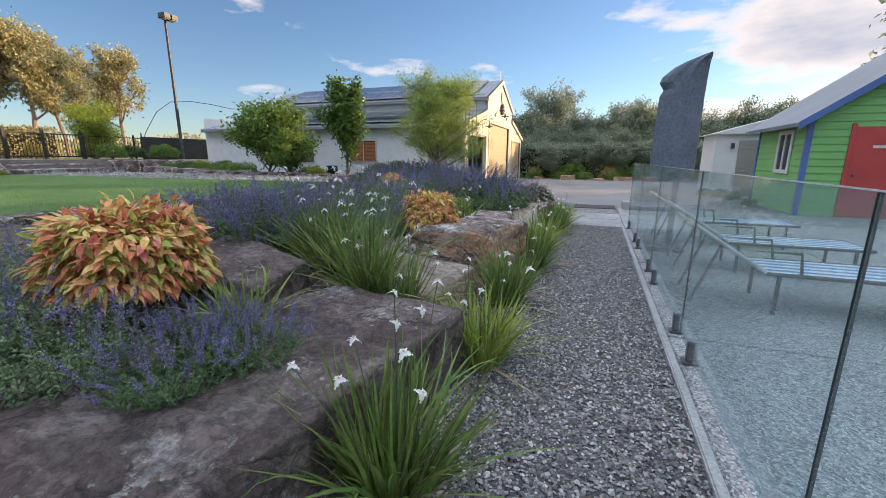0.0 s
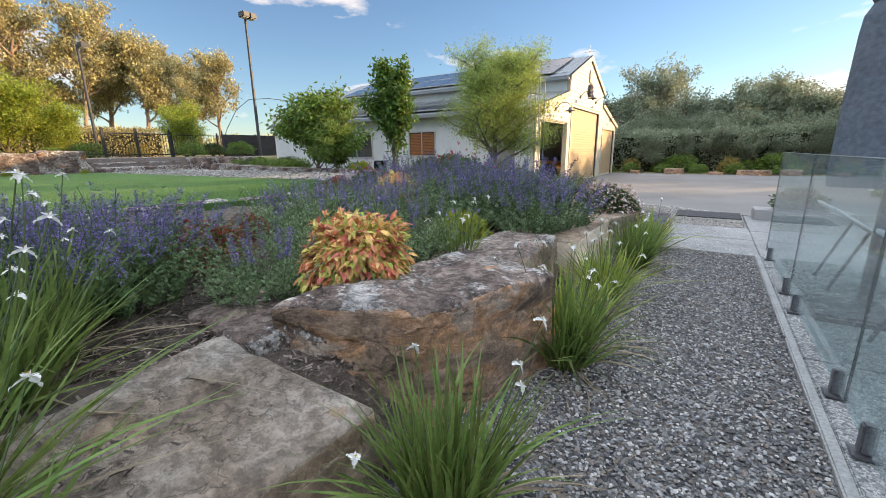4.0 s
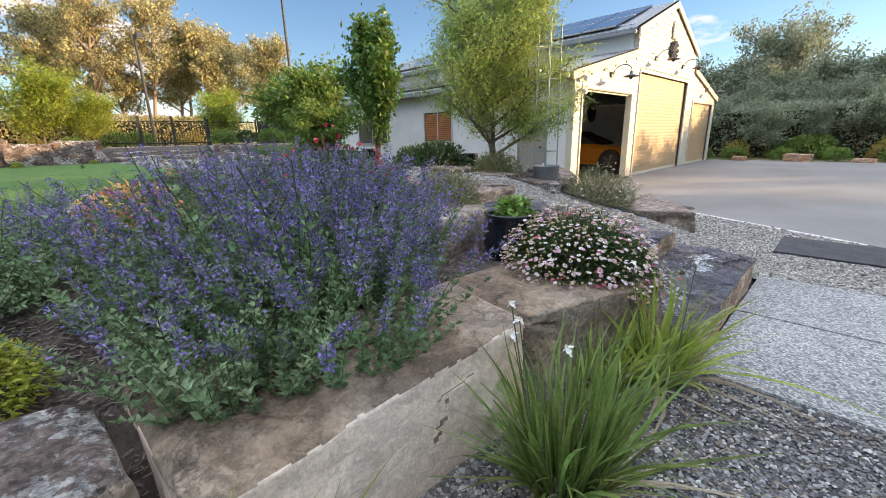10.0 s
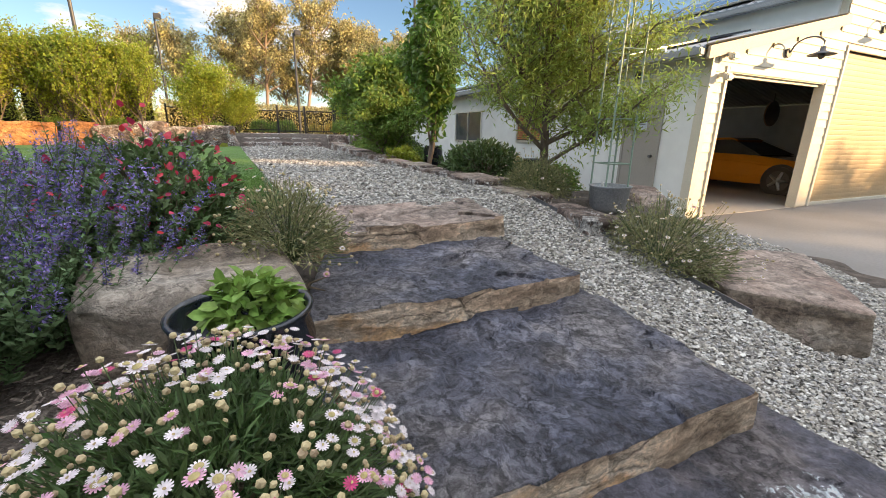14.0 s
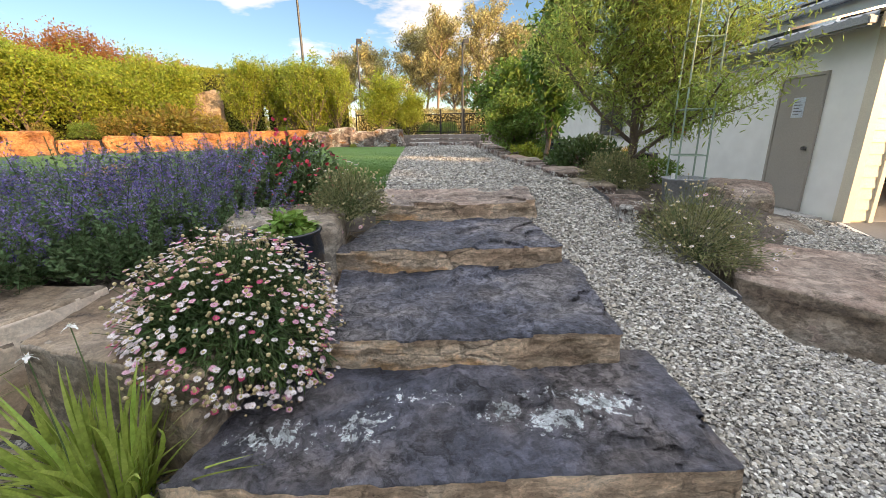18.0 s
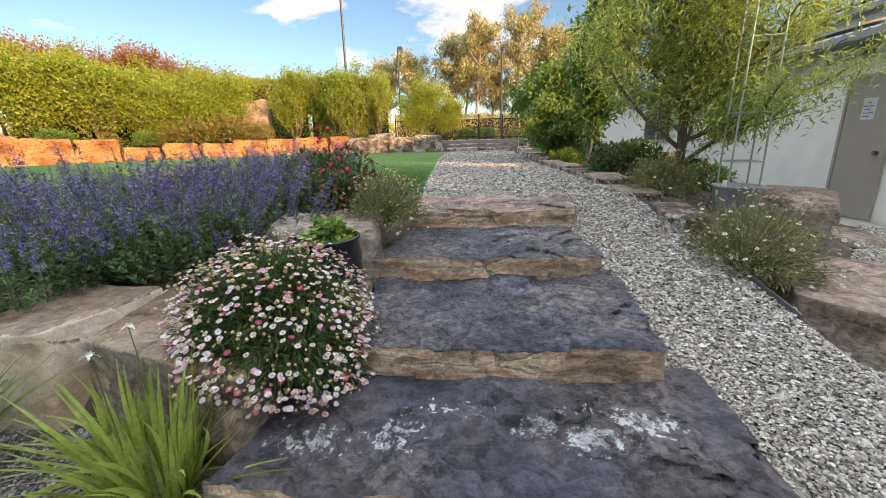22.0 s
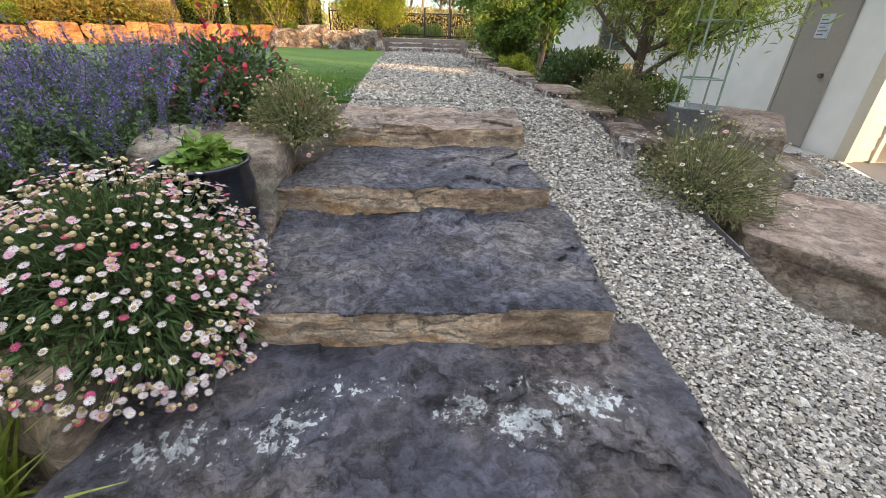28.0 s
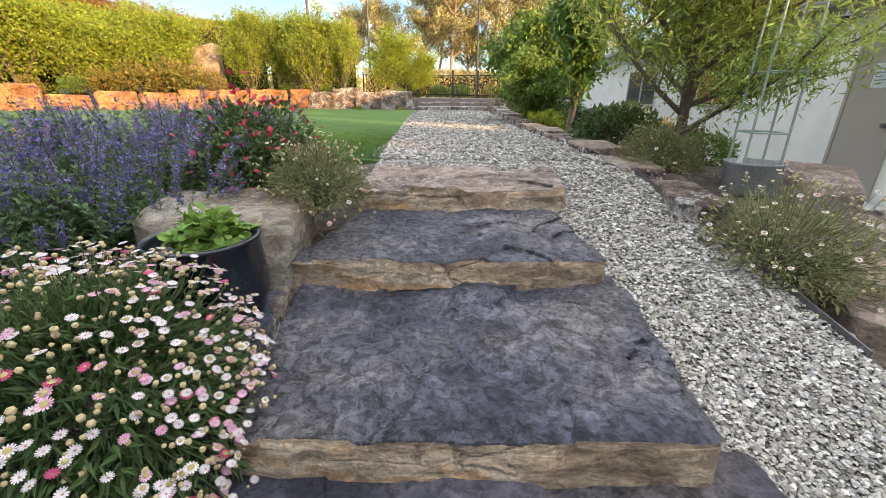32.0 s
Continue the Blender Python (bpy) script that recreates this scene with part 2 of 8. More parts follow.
def sandstone(name, tones, strata=1.0, bump=0.6, patches=None, patch_at=0.62, patch_scale=9.0, cluster=0.0, plates=5.0, lines=0.0, blotch=1.5, step=0.02, spread_=0.2, mottle=0.28, crevice=1.0, rough=0.78, grit=13.0, spots=(), crack_shade=0.0):
    """Split stone: broad blotches of tone, crisp flaked plates, thin bedding cracks, patches such as lichen, and relief
    shading put into the colour.
    """
    m = bpy.data.materials.new(name)
    m.use_nodes = True
    nt = m.node_tree
    b = nt.nodes["Principled BSDF"]

    def node(kind, **inputs):
        n = nt.nodes.new("ShaderNode" + kind)
        for k, v in inputs.items():
            n.inputs[k].default_value = v
        return n

    def math_(op, a, c, d=None):
        n = nt.nodes.new("ShaderNodeMath")
        n.operation = op
        for i, v in enumerate((a, c, d)):
            if v is None:
                continue
            if isinstance(v, (int, float)):
                n.inputs[i].default_value = v
            else:
                nt.links.new(v, n.inputs[i])
        return n.outputs["Value"]

    def ranged(v, a, c, lo, hi):
        n = node("MapRange")
        n.inputs["From Min"].default_value, n.inputs["From Max"].default_value = a, c
        n.inputs["To Min"].default_value, n.inputs["To Max"].default_value = lo, hi
        nt.links.new(v, n.inputs["Value"])
        return n.outputs["Result"]

    co = node("TexCoord").outputs["Object"]
    rough_n = node("TexNoise", Scale=5.0, Detail=7.0, Roughness=0.62)
    nt.links.new(co, rough_n.inputs["Vector"])
    off = nt.nodes.new("ShaderNodeVectorMath")
    off.operation = 'MULTIPLY_ADD'
    off.inputs[1].default_value = (0.22, 0.22, 0.22 / strata)
    nt.links.new(rough_n.outputs["Color"], off.inputs[0])
    nt.links.new(co, off.inputs[2])
    bed = node("Mapping")
    bed.inputs["Scale"].default_value = (1, 1, strata)
    nt.links.new(off.outputs["Vector"], bed.inputs["Vector"])
    beds = bed.outputs["Vector"]
    less = nt.nodes.new("ShaderNodeVectorMath")
    less.operation = 'MULTIPLY_ADD'
    less.inputs[1].default_value = (0.05, 0.05, 0.05 / strata)
    nt.links.new(rough_n.outputs["Color"], less.inputs[0])
    nt.links.new(co, less.inputs[2])
    bed2 = node("Mapping")
    bed2.inputs["Scale"].default_value = (1, 1, strata)
    nt.links.new(less.outputs["Vector"], bed2.inputs["Vector"])
    heights, shade = [], []
    for scale, amount in ((plates, 1.0), (plates * 2.7, 0.5), (plates * 7.0, 0.4)):
        v = node("TexVoronoi", Scale=scale)
        nt.links.new(beds if amount == 1.0 else bed2.outputs["Vector"], v.inputs["Vector"])
        sp = node("SeparateColor")
        nt.links.new(v.outputs["Color"], sp.inputs["Color"])
        heights.append(math_('MULTIPLY', sp.outputs["Red"], amount))
        shade.append(ranged(sp.outputs["Green"], 0, 1, 1 - spread_ * amount, 1 + spread_ * amount))
    big = node("TexNoise", Scale=blotch, Detail=6.0, Roughness=0.55)
    nt.links.new(beds, big.inputs["Vector"])
    r = node("ValToRGB")
    el = r.color_ramp.elements
    while len(el) < len(tones):
        el.new(0.5)
    for i, c in enumerate(tones):
        el[i].position, el[i].color = 0.36 + 0.28 * i / (len(tones) - 1), (*c, 1)
    nt.links.new(big.outputs["Fac"], r.inputs["Fac"])
    colour = r.outputs["Color"]
    fine = node("TexNoise", Scale=70.0, Detail=4.0)
    nt.links.new(co, fine.inputs["Vector"])
    speck = ranged(fine.outputs["Fac"], 0.3, 0.7, 0.86, 1.14)
    value = math_('MULTIPLY', math_('MULTIPLY', math_('MULTIPLY', shade[0], shade[1]), shade[2]), speck)
    # speckled relief shading put into the colour: hollows darker, rises lighter
    mot = node("TexNoise", Scale=grit, Detail=9.0, Roughness=0.7, Distortion=0.4)
    nt.links.new(beds, mot.inputs["Vector"])
    value = math_('MULTIPLY', value, ranged(mot.outputs["Fac"], 0.41, 0.59, 1 - mottle, 1 + mottle))
    height = math_('ADD', math_('ADD', math_('ADD', heights[0], heights[1]), heights[2]), math_('ADD', math_('MULTIPLY', mot.outputs["Fac"], 2.6), math_('MULTIPLY', fine.outputs["Fac"], 0.4)))
    # shade in the crevices between some plates, put into colour and relief
    ed = node("TexVoronoi", Scale=plates)
    ed.feature = 'DISTANCE_TO_EDGE'
    nt.links.new(beds, ed.inputs["Vector"])
    some = ranged(big_mask(node, co, nt), 0.47, 0.6, 0.0, 1.0)
    gap = math_('MULTIPLY', ranged(ed.outputs["Distance"], 0.0, 0.035, 1.0, 0.0), some)
    value = math_('MULTIPLY', value, ranged(gap, 0.0, 1.0, 1.0, 1 - 0.5 * crevice))
    height = math_('SUBTRACT', height, math_('MULTIPLY', gap, 0.8 * crevice))
    if lines:
        ln = node("TexNoise", Scale=1.3, Detail=5.0, Roughness=0.6)
        lm = node("Mapping")
        lm.inputs["Scale"].default_value = (1, 1, 7.0)
        nt.links.new(co, lm.inputs["Vector"])
        nt.links.new(lm.outputs["Vector"], ln.inputs["Vector"])
        crack = math_('ABSOLUTE', math_('SUBTRACT', ln.outputs["Fac"], 0.5), 0)
        open_ = ranged(crack, 0.0, 0.018 * lines, 0.0, 1.0)
        value = math_('MULTIPLY', value, ranged(open_, 0, 1, 0.5, 1.0))
        height = math_('ADD', height, open_)
    if crack_shade:
        # fine cracks and flake edges: sunk, their shade put into the colour
        for size, width, cover in ((3.4, 0.011, 0.44), (8.5, 0.013, 0.40)):
            vn = node("TexNoise", Scale=size, Detail=6.0, Roughness=0.55, Distortion=0.6)
            nt.links.new(beds if size < 5 else bed2.outputs["Vector"], vn.inputs["Vector"])
            ridge = math_('ABSOLUTE', math_('SUBTRACT', vn.outputs["Fac"], 0.5), 0)
            fis = math_('MULTIPLY', ranged(ridge, 0.0, width, 1.0, 0.0), ranged(big_mask(node, co, nt), cover, cover + 0.12, 0.0, 1.0))
            value = math_('MULTIPLY', value, ranged(fis, 0, 1, 1.0, 1 - 0.6 * crack_shade))
            height = math_('SUBTRACT', height, math_('MULTIPLY', fis, 1.2 * crack_shade))
    if patches:
        n4 = node("TexNoise", Scale=patch_scale, Detail=12.0, Roughness=0.7)
        nt.links.new(co, n4.inputs["Vector"])
        pv = n4.outputs["Fac"]
        if cluster:
            n5 = node("TexNoise", Scale=cluster, Detail=3.0)
            nt.links.new(co, n5.inputs["Vector"])
            pv = math_('ADD', pv, math_('MULTIPLY_ADD', n5.outputs["Fac"], 1.1, -0.55))
        near = None
        for x, y, rx, ry, most in spots:
            off2 = nt.nodes.new("ShaderNodeVectorMath")
            off2.operation = 'SUBTRACT'
            off2.inputs[1].default_value = (x, y, 0)
            nt.links.new(co, off2.inputs[0])
            sq = nt.nodes.new("ShaderNodeVectorMath")
            sq.operation = 'MULTIPLY'
            sq.inputs[1].default_value = (1 / rx, 1 / ry, 0)
            nt.links.new(off2.outputs["Vector"], sq.inputs[0])
            ln2 = nt.nodes.new("ShaderNodeVectorMath")
            ln2.operation = 'LENGTH'
            nt.links.new(sq.outputs["Vector"], ln2.inputs[0])
            one = ranged(ln2.outputs["Value"], 0.3, 1.5, most, 0.0)
            near = one if near is None else math_('MAXIMUM', near, one)
        if near is not None:
            pv = math_('ADD', pv, near)
        mask = ranged(pv, patch_at, patch_at + 0.035, 0.0, 0.92)
        pm = node("Mix")
        pm.data_type = 'RGBA'
        pm.inputs[7].default_value = (*patches, 1)
        nt.links.new(mask, pm.inputs[0])
        nt.links.new(colour, pm.inputs[6])
        colour = pm.outputs[2]
    hsv = node("HueSaturation")
    nt.links.new(value, hsv.inputs["Value"])
    nt.links.new(colour, hsv.inputs["Color"])
    nt.links.new(hsv.outputs["Color"], b.inputs["Base Color"])
    b.inputs["Roughness"].default_value = rough
    bp = node("Bump", Strength=bump, Distance=step)
    nt.links.new(height, bp.inputs["Height"])
    nt.links.new(bp.outputs["Normal"], b.inputs["Normal"])
    return m


def clear_glass(name):
    m = bpy.data.materials.new(name)
    m.use_nodes = True
    nt = m.node_tree
    nt.nodes.remove(nt.nodes["Principled BSDF"])
    t = nt.nodes.new("ShaderNodeBsdfTransparent")
    t.inputs["Color"].default_value = (0.84, 0.93, 0.935, 1)
    g = nt.nodes.new("ShaderNodeBsdfGlossy")
    g.inputs["Roughness"].default_value = 0.03
    lw = nt.nodes.new("ShaderNodeLayerWeight")
    lw.inputs["Blend"].default_value = 0.5
    pw = nt.nodes.new("ShaderNodeMath")
    pw.operation = 'POWER'
    pw.inputs[1].default_value = 4.0
    nt.links.new(lw.outputs["Facing"], pw.inputs[0])
    f = nt.nodes.new("ShaderNodeMath")
    f.operation = 'MULTIPLY_ADD'
    f.inputs[1].default_value, f.inputs[2].default_value = 0.62, 0.06
    nt.links.new(pw.outputs["Value"], f.inputs[0])
    x = nt.nodes.new("ShaderNodeMixShader")
    nt.links.new(f.outputs["Value"], x.inputs[0])
    nt.links.new(t.outputs["BSDF"], x.inputs[1])
    nt.links.new(g.outputs["BSDF"], x.inputs[2])
    film_ = nt.nodes.new("ShaderNodeBsdfDiffuse")
    film_.inputs["Color"].default_value = (0.72, 0.80, 0.82, 1)
    dusty = nt.nodes.new("ShaderNodeMixShader")
    dusty.inputs[0].default_value = 0.09
    nt.links.new(x.outputs["Shader"], dusty.inputs[1])
    nt.links.new(film_.outputs["BSDF"], dusty.inputs[2])
    nt.links.new(dusty.outputs["Shader"], nt.nodes["Material Output"].inputs["Surface"])
    return m


M = {}
M["soil"] = material("mulch", (0.05, 0.04, 0.033), (0.10, 0.08, 0.065), 9, 0.95, bump=1.0, fine=70, third=(0.15, 0.12, 0.10))
M["mulch_chip"] = material("mulch_chip", (0.20, 0.165, 0.135), (0.085, 0.068, 0.055), 20, 0.9, island=0.7)
M["lawn"] = material("turf", (0.06, 0.125, 0.018), (0.082, 0.165, 0.025), 1.4, 0.9, bump=0.8, fine=160)
M["blade"] = material("turf_blade", (0.05, 0.12, 0.018), (0.075, 0.16, 0.026), 3, 0.7, island=0.35, trans=0.25)
GREYS = [tuple(x * 0.8 for x in c) for c in [(0.10, 0.10, 0.11), (0.19, 0.185, 0.18), (0.30, 0.29, 0.28), (0.15, 0.14, 0.135), (0.42, 0.41, 0.40), (0.24, 0.20, 0.17), (0.24, 0.24, 0.25), (0.55, 0.53, 0.50)]]
WHITES = [tuple(x * 0.66 for x in c) for c in [(0.42, 0.39, 0.34), (0.56, 0.53, 0.47), (0.30, 0.275, 0.24), (0.64, 0.62, 0.57), (0.48, 0.44, 0.37), (0.36, 0.35, 0.34), (0.70, 0.68, 0.63), (0.19, 0.175, 0.16)]]
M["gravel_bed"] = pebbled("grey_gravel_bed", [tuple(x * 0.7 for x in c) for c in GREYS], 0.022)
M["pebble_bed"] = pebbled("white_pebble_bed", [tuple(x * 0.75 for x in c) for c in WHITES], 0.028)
M["gravel"] = material("grey_gravel", (0.2, 0.2, 0.2), None, 14, 0.8, island=0.25, bands=GREYS, fine=90)
M["pebble"] = material("white_pebble", (0.5, 0.5, 0.5), None, 14, 0.75, island=0.3, bands=WHITES, fine=90)
M["aggregate"] = pebbled("exposed_aggregate", [(0.37, 0.37, 0.36), (0.26, 0.27, 0.265), (0.45, 0.45, 0.43), (0.31, 0.31, 0.315), (0.17, 0.17, 0.18), (0.52, 0.51, 0.49)], 0.0135, 0.7, 0.6)
M["concrete"] = material("driveway_concrete", (0.155, 0.148, 0.14), (0.205, 0.195, 0.185), 0.5, 0.75, bump=0.15, fine=26, vary=0.08)
M["garage_floor"] = material("sealed_garage_floor", (0.36, 0.33, 0.29), (0.42, 0.39, 0.345), 0.6, 0.5, bump=0.1, fine=20, vary=0.08)
M["kerb"] = material("concrete_strip", (0.30, 0.30, 0.29), (0.38, 0.37, 0.36), 3, 0.85, bump=0.3, fine=60)
M["line"] = material("pale_edging", (0.62, 0.60, 0.56), (0.52, 0.5, 0.47), 5, 0.8)
M["rock"] = sandstone("brown_sandstone", [(0.12, 0.082, 0.066), (0.23, 0.172, 0.145), (0.35, 0.275, 0.23), (0.46, 0.39, 0.345)], 1.6, 1.0, patches=(0.60, 0.58, 0.55), patch_at=0.575, patch_scale=24.0, cluster=2.6, plates=3.6, blotch=3.0, mottle=0.5, grit=20.0, spread_=0.26, crack_shade=0.8, step=0.03)
M["rock_dark"] = sandstone("mauve_brown_sandstone", [(0.085, 0.056, 0.05), (0.135, 0.10, 0.09), (0.185, 0.145, 0.13), (0.24, 0.205, 0.19)], 1.3, 0.9, patches=(0.30, 0.29, 0.275), patch_at=0.64, patch_scale=24.0, cluster=2.0, plates=3.2, blotch=2.6, mottle=0.4, grit=18.0, spread_=0.24, crack_shade=0.8, step=0.03)
M["rock_side"] = sandstone("ochre_sandstone", [(0.25, 0.17, 0.125), (0.44, 0.31, 0.22), (0.56, 0.31, 0.16), (0.58, 0.47, 0.38)], 1.8, 0.9, plates=2.8, lines=0.12, blotch=2.0, mottle=0.36, spread_=0.26, crack_shade=0.7, step=0.03)
M["rock_pale"] = sandstone("pale_cut_sandstone", [(0.58, 0.46, 0.36), (0.70, 0.58, 0.47), (0.75, 0.65, 0.54), (0.56, 0.42, 0.30)], 1.5, 0.4, plates=1.4, blotch=0.9, spread_=0.1, mottle=0.14, crevice=0.4)
# far wall stone with the low sun's orange put into the colour
M["rock_sunlit"] = sandstone("sunlit_orange_sandstone", [(0.26, 0.11, 0.05), (0.38, 0.17, 0.065), (0.50, 0.24, 0.09), (0.33, 0.19, 0.11)], 1.4, 0.9, plates=1.4, lines=0.5, blotch=1.2)
M["rock_grey"] = sandstone("grey_tan_sandstone", [(0.15, 0.11, 0.082), (0.23, 0.185, 0.14), (0.29, 0.245, 0.20), (0.34, 0.305, 0.26)], 1.5, 0.7, plates=2.2, lines=0.2, blotch=2.2, spread_=0.18, mottle=0.34, crevice=0.3, grit=18.0, crack_shade=0.6)
M["slab_top"] = sandstone("dark_weathered_slab", [(0.08, 0.086, 0.12), (0.135, 0.141, 0.185), (0.20, 0.198, 0.238), (0.30, 0.28, 0.295)], 1.0, 1.0, plates=4.8, blotch=2.2, step=0.04, spread_=0.28, mottle=0.55, rough=0.48, grit=24.0, crack_shade=0.7)
M["slab_lichen"] = sandstone("dark_slab_with_lichen", [(0.062, 0.067, 0.093), (0.10, 0.104, 0.138), (0.148, 0.143, 0.172), (0.21, 0.188, 0.195)], 1.0, 1.0, patches=(0.74, 0.79, 0.82), patch_at=0.69, patch_scale=30.0, plates=3.0, blotch=2.0, step=0.03, spread_=0.24, mottle=0.42, rough=0.5, grit=17.0, crack_shade=0.7,
                             spots=((0.17, -0.74, 0.10, 0.17, 0.22), (0.13, -0.42, 0.11, 0.15, 0.21), (-0.02, -0.2, 0.07, 0.22, 0.17), (0.05, 0.17, 0.09, 0.12, 0.2), (0.11, 0.36, 0.11, 0.18, 0.235), (0.06, 0.56, 0.10, 0.17, 0.235), (-0.02, 0.42, 0.06, 0.22, 0.17)))
M["slab_pink"] = sandstone("pink_tan_slab", [(0.23, 0.165, 0.135), (0.30, 0.225, 0.185), (0.36, 0.285, 0.24), (0.25, 0.20, 0.17)], 1.0, 0.9, plates=2.8, blotch=1.8, mottle=0.32, crack_shade=0.7)
M["slab_side"] = sandstone("split_tan_slab", [(0.36, 0.255, 0.175), (0.58, 0.44, 0.31), (0.68, 0.55, 0.42), (0.62, 0.40, 0.22)], 2.2, 0.9, plates=2.6, lines=0.18, blotch=2.4, spread_=0.22, mottle=0.3, crack_shade=0.5)
M["rock_brown"] = sandstone("brown_top_sandstone", [(0.19, 0.135, 0.09), (0.285, 0.21, 0.145), (0.35, 0.275, 0.20), (0.27, 0.215, 0.17)], 1.0, 0.8, plates=2.6, blotch=1.8, spread_=0.18, mottle=0.3, crack_shade=0.6)
M["cream"] = material("cream_board_paint", (0.60, 0.56, 0.45), (0.55, 0.51, 0.41), 1.5, 0.5, bump=0.08, fine=40, obj_random=0.05, vary=0.06)
M["cream_trim"] = material("cream_trim_paint", (0.62, 0.585, 0.48), (0.56, 0.53, 0.44), 2, 0.45, vary=0.06)
M["steel_wall"] = material("pale_steel_cladding", (0.74, 0.76, 0.75), (0.71, 0.73, 0.72), 0.5, 0.5, fine=3, bump=0.0, vary=0.06)
M["roller"] = material("tan_roller_door", (0.46, 0.335, 0.19), (0.42, 0.31, 0.175), 1, 0.45, obj_random=0.04, fine=20, vary=0.06)
M["grey_door"] = material("taupe_door_paint", (0.33, 0.31, 0.28), (0.29, 0.275, 0.25), 1, 0.5, vary=0.06)
M["roof"] = material("grey_steel_roof", (0.17, 0.19, 0.21), (0.22, 0.235, 0.25), 0.6, 0.4, metal=0.3, fine=14, vary=0.06)
M["solar"] = material("solar_cells", (0.012, 0.018, 0.045), (0.02, 0.028, 0.06), 3, 0.12, spec=0.6, coat=0.5)
M["alu"] = material("bright_aluminium", (0.75, 0.75, 0.74), (0.65, 0.65, 0.64), 4, 0.35, metal=0.6)
M["black"] = material("black_paint", (0.018, 0.018, 0.02), (0.03, 0.03, 0.032), 4, 0.45)
M["dark"] = material("dark_grey_metal", (0.06, 0.062, 0.065), (0.085, 0.085, 0.09), 3, 0.5, metal=0.3)
M["rubber"] = material("black_rubber_mat", (0.035, 0.036, 0.04), (0.055, 0.055, 0.06), 6, 0.85, bump=0.4, fine=120)
M["spigot"] = material("grey_spigot_metal", (0.13, 0.13, 0.14), (0.18, 0.18, 0.19), 8, 0.4, metal=0.7)
M["glass"] = clear_glass("fence_glass")
M["window"] = material("dark_window_glass", (0.05, 0.06, 0.065), (0.07, 0.08, 0.085), 2, 0.06, spec=0.8)
M["green_board"] = material("lime_green_board", (0.20, 0.43, 0.13), (0.17, 0.38, 0.11), 1.5, 0.55, obj_random=0.06, vary=0.06)
M["blue_trim"] = material("blue_trim_paint", (0.08, 0.14, 0.34), (0.07, 0.12, 0.30), 2, 0.5, vary=0.06)
M["red_door"] = material("red_door_paint", (0.45, 0.06, 0.05), (0.38, 0.05, 0.045), 2, 0.5, vary=0.06)
M["white_wall"] = material("white_shed_wall", (0.66, 0.65, 0.63), (0.60, 0.59, 0.57), 1.2, 0.6, vary=0.06)
M["cover"] = material("grey_canvas_cover", (0.10, 0.12, 0.15), (0.13, 0.15, 0.185), 3, 0.85, bump=0.4, fine=30)
M["sling_white"] = material("white_sling", (0.62, 0.64, 0.66), (0.56, 0.58, 0.6), 4, 0.8)
M["sling_blue"] = material("blue_sling", (0.10, 0.22, 0.42), (0.09, 0.19, 0.36), 4, 0.8)
M["car"] = material("orange_car_paint", (0.62, 0.25, 0.012), (0.58, 0.22, 0.01), 1, 0.25, coat=0.8, vary=0.06)
M["rim"] = material("alloy_rim", (0.5, 0.5, 0.52), (0.42, 0.42, 0.44), 5, 0.3, metal=0.9)
M["rust_sign"] = material("rusty_sign", (0.22, 0.13, 0.09), (0.3, 0.2, 0.14), 6, 0.7)
M["inside"] = material("garage_lining", (0.82, 0.79, 0.73), (0.78, 0.75, 0.69), 1, 0.8)
M["glaze"] = material("dark_blue_glaze", (0.006, 0.009, 0.014), (0.014, 0.018, 0.026), 7, 0.22, spec=0.4, coat=0.2)
M["trellis"] = material("green_wire", (0.20, 0.28, 0.22), (0.25, 0.33, 0.26), 8, 0.5)
M["wine_tub"] = material("galvanised_tub", (0.26, 0.28, 0.30), (0.34, 0.35, 0.36), 6, 0.45, metal=0.5)
M["paper"] = material("pale_notice", (0.45, 0.52, 0.60), (0.55, 0.6, 0.64), 9, 0.6)
M["orange_blind"] = material("orange_timber_blind", (0.42, 0.17, 0.06), (0.35, 0.14, 0.05), 5, 0.6)
M["bark"] = material("grey_brown_bark", (0.12, 0.09, 0.07), (0.2, 0.16, 0.125), 7, 0.9, bump=0.8, fine=40, stretch=(1, 1, 0.25))
M["bark_pale"] = material("pale_gum_bark", (0.36, 0.28, 0.21), (0.22, 0.15, 0.11), 2.5, 0.85, bump=0.4, fine=30, stretch=(1, 1, 0.2))
M["stem"] = material("green_stem", (0.06, 0.10, 0.03), (0.09, 0.12, 0.045), 9, 0.7, island=0.2)
M["stem_brown"] = material("dry_stem", (0.10, 0.075, 0.05), (0.15, 0.11, 0.07), 9, 0.8, island=0.2)


def leaf(name, c1, c2, trans=0.3, island=0.3, hue=0.015, bands=None, rough=0.55):
    return material(name, c1, c2, 6, rough, island=island, trans=trans, hue=hue, bands=bands, spec=0.35, fine=50)


M["catmint"] = leaf("catmint_leaf", (0.15, 0.22, 0.10), (0.25, 0.33, 0.18), rough=0.75)
M["catmint_dark"] = leaf("salvia_leaf", (0.10, 0.17, 0.065), (0.14, 0.21, 0.095), rough=0.7)
M["purple"] = leaf("purple_floret", (0.17, 0.14, 0.40), (0.28, 0.24, 0.54), 0.3, 0.5, 0.03, rough=0.8)
M["calyx"] = leaf("mauve_calyx", (0.15, 0.125, 0.22), (0.20, 0.175, 0.26), 0.2, 0.3, 0.03, rough=0.8)
M["iris_leaf"] = leaf("strap_leaf", (0.10, 0.155, 0.035), (0.20, 0.255, 0.065), 0.35, 0.5, 0.025)
M["iris_light"] = leaf("bright_strap_leaf", (0.21, 0.275, 0.045), (0.36, 0.41, 0.095), 0.4, 0.45, 0.02)
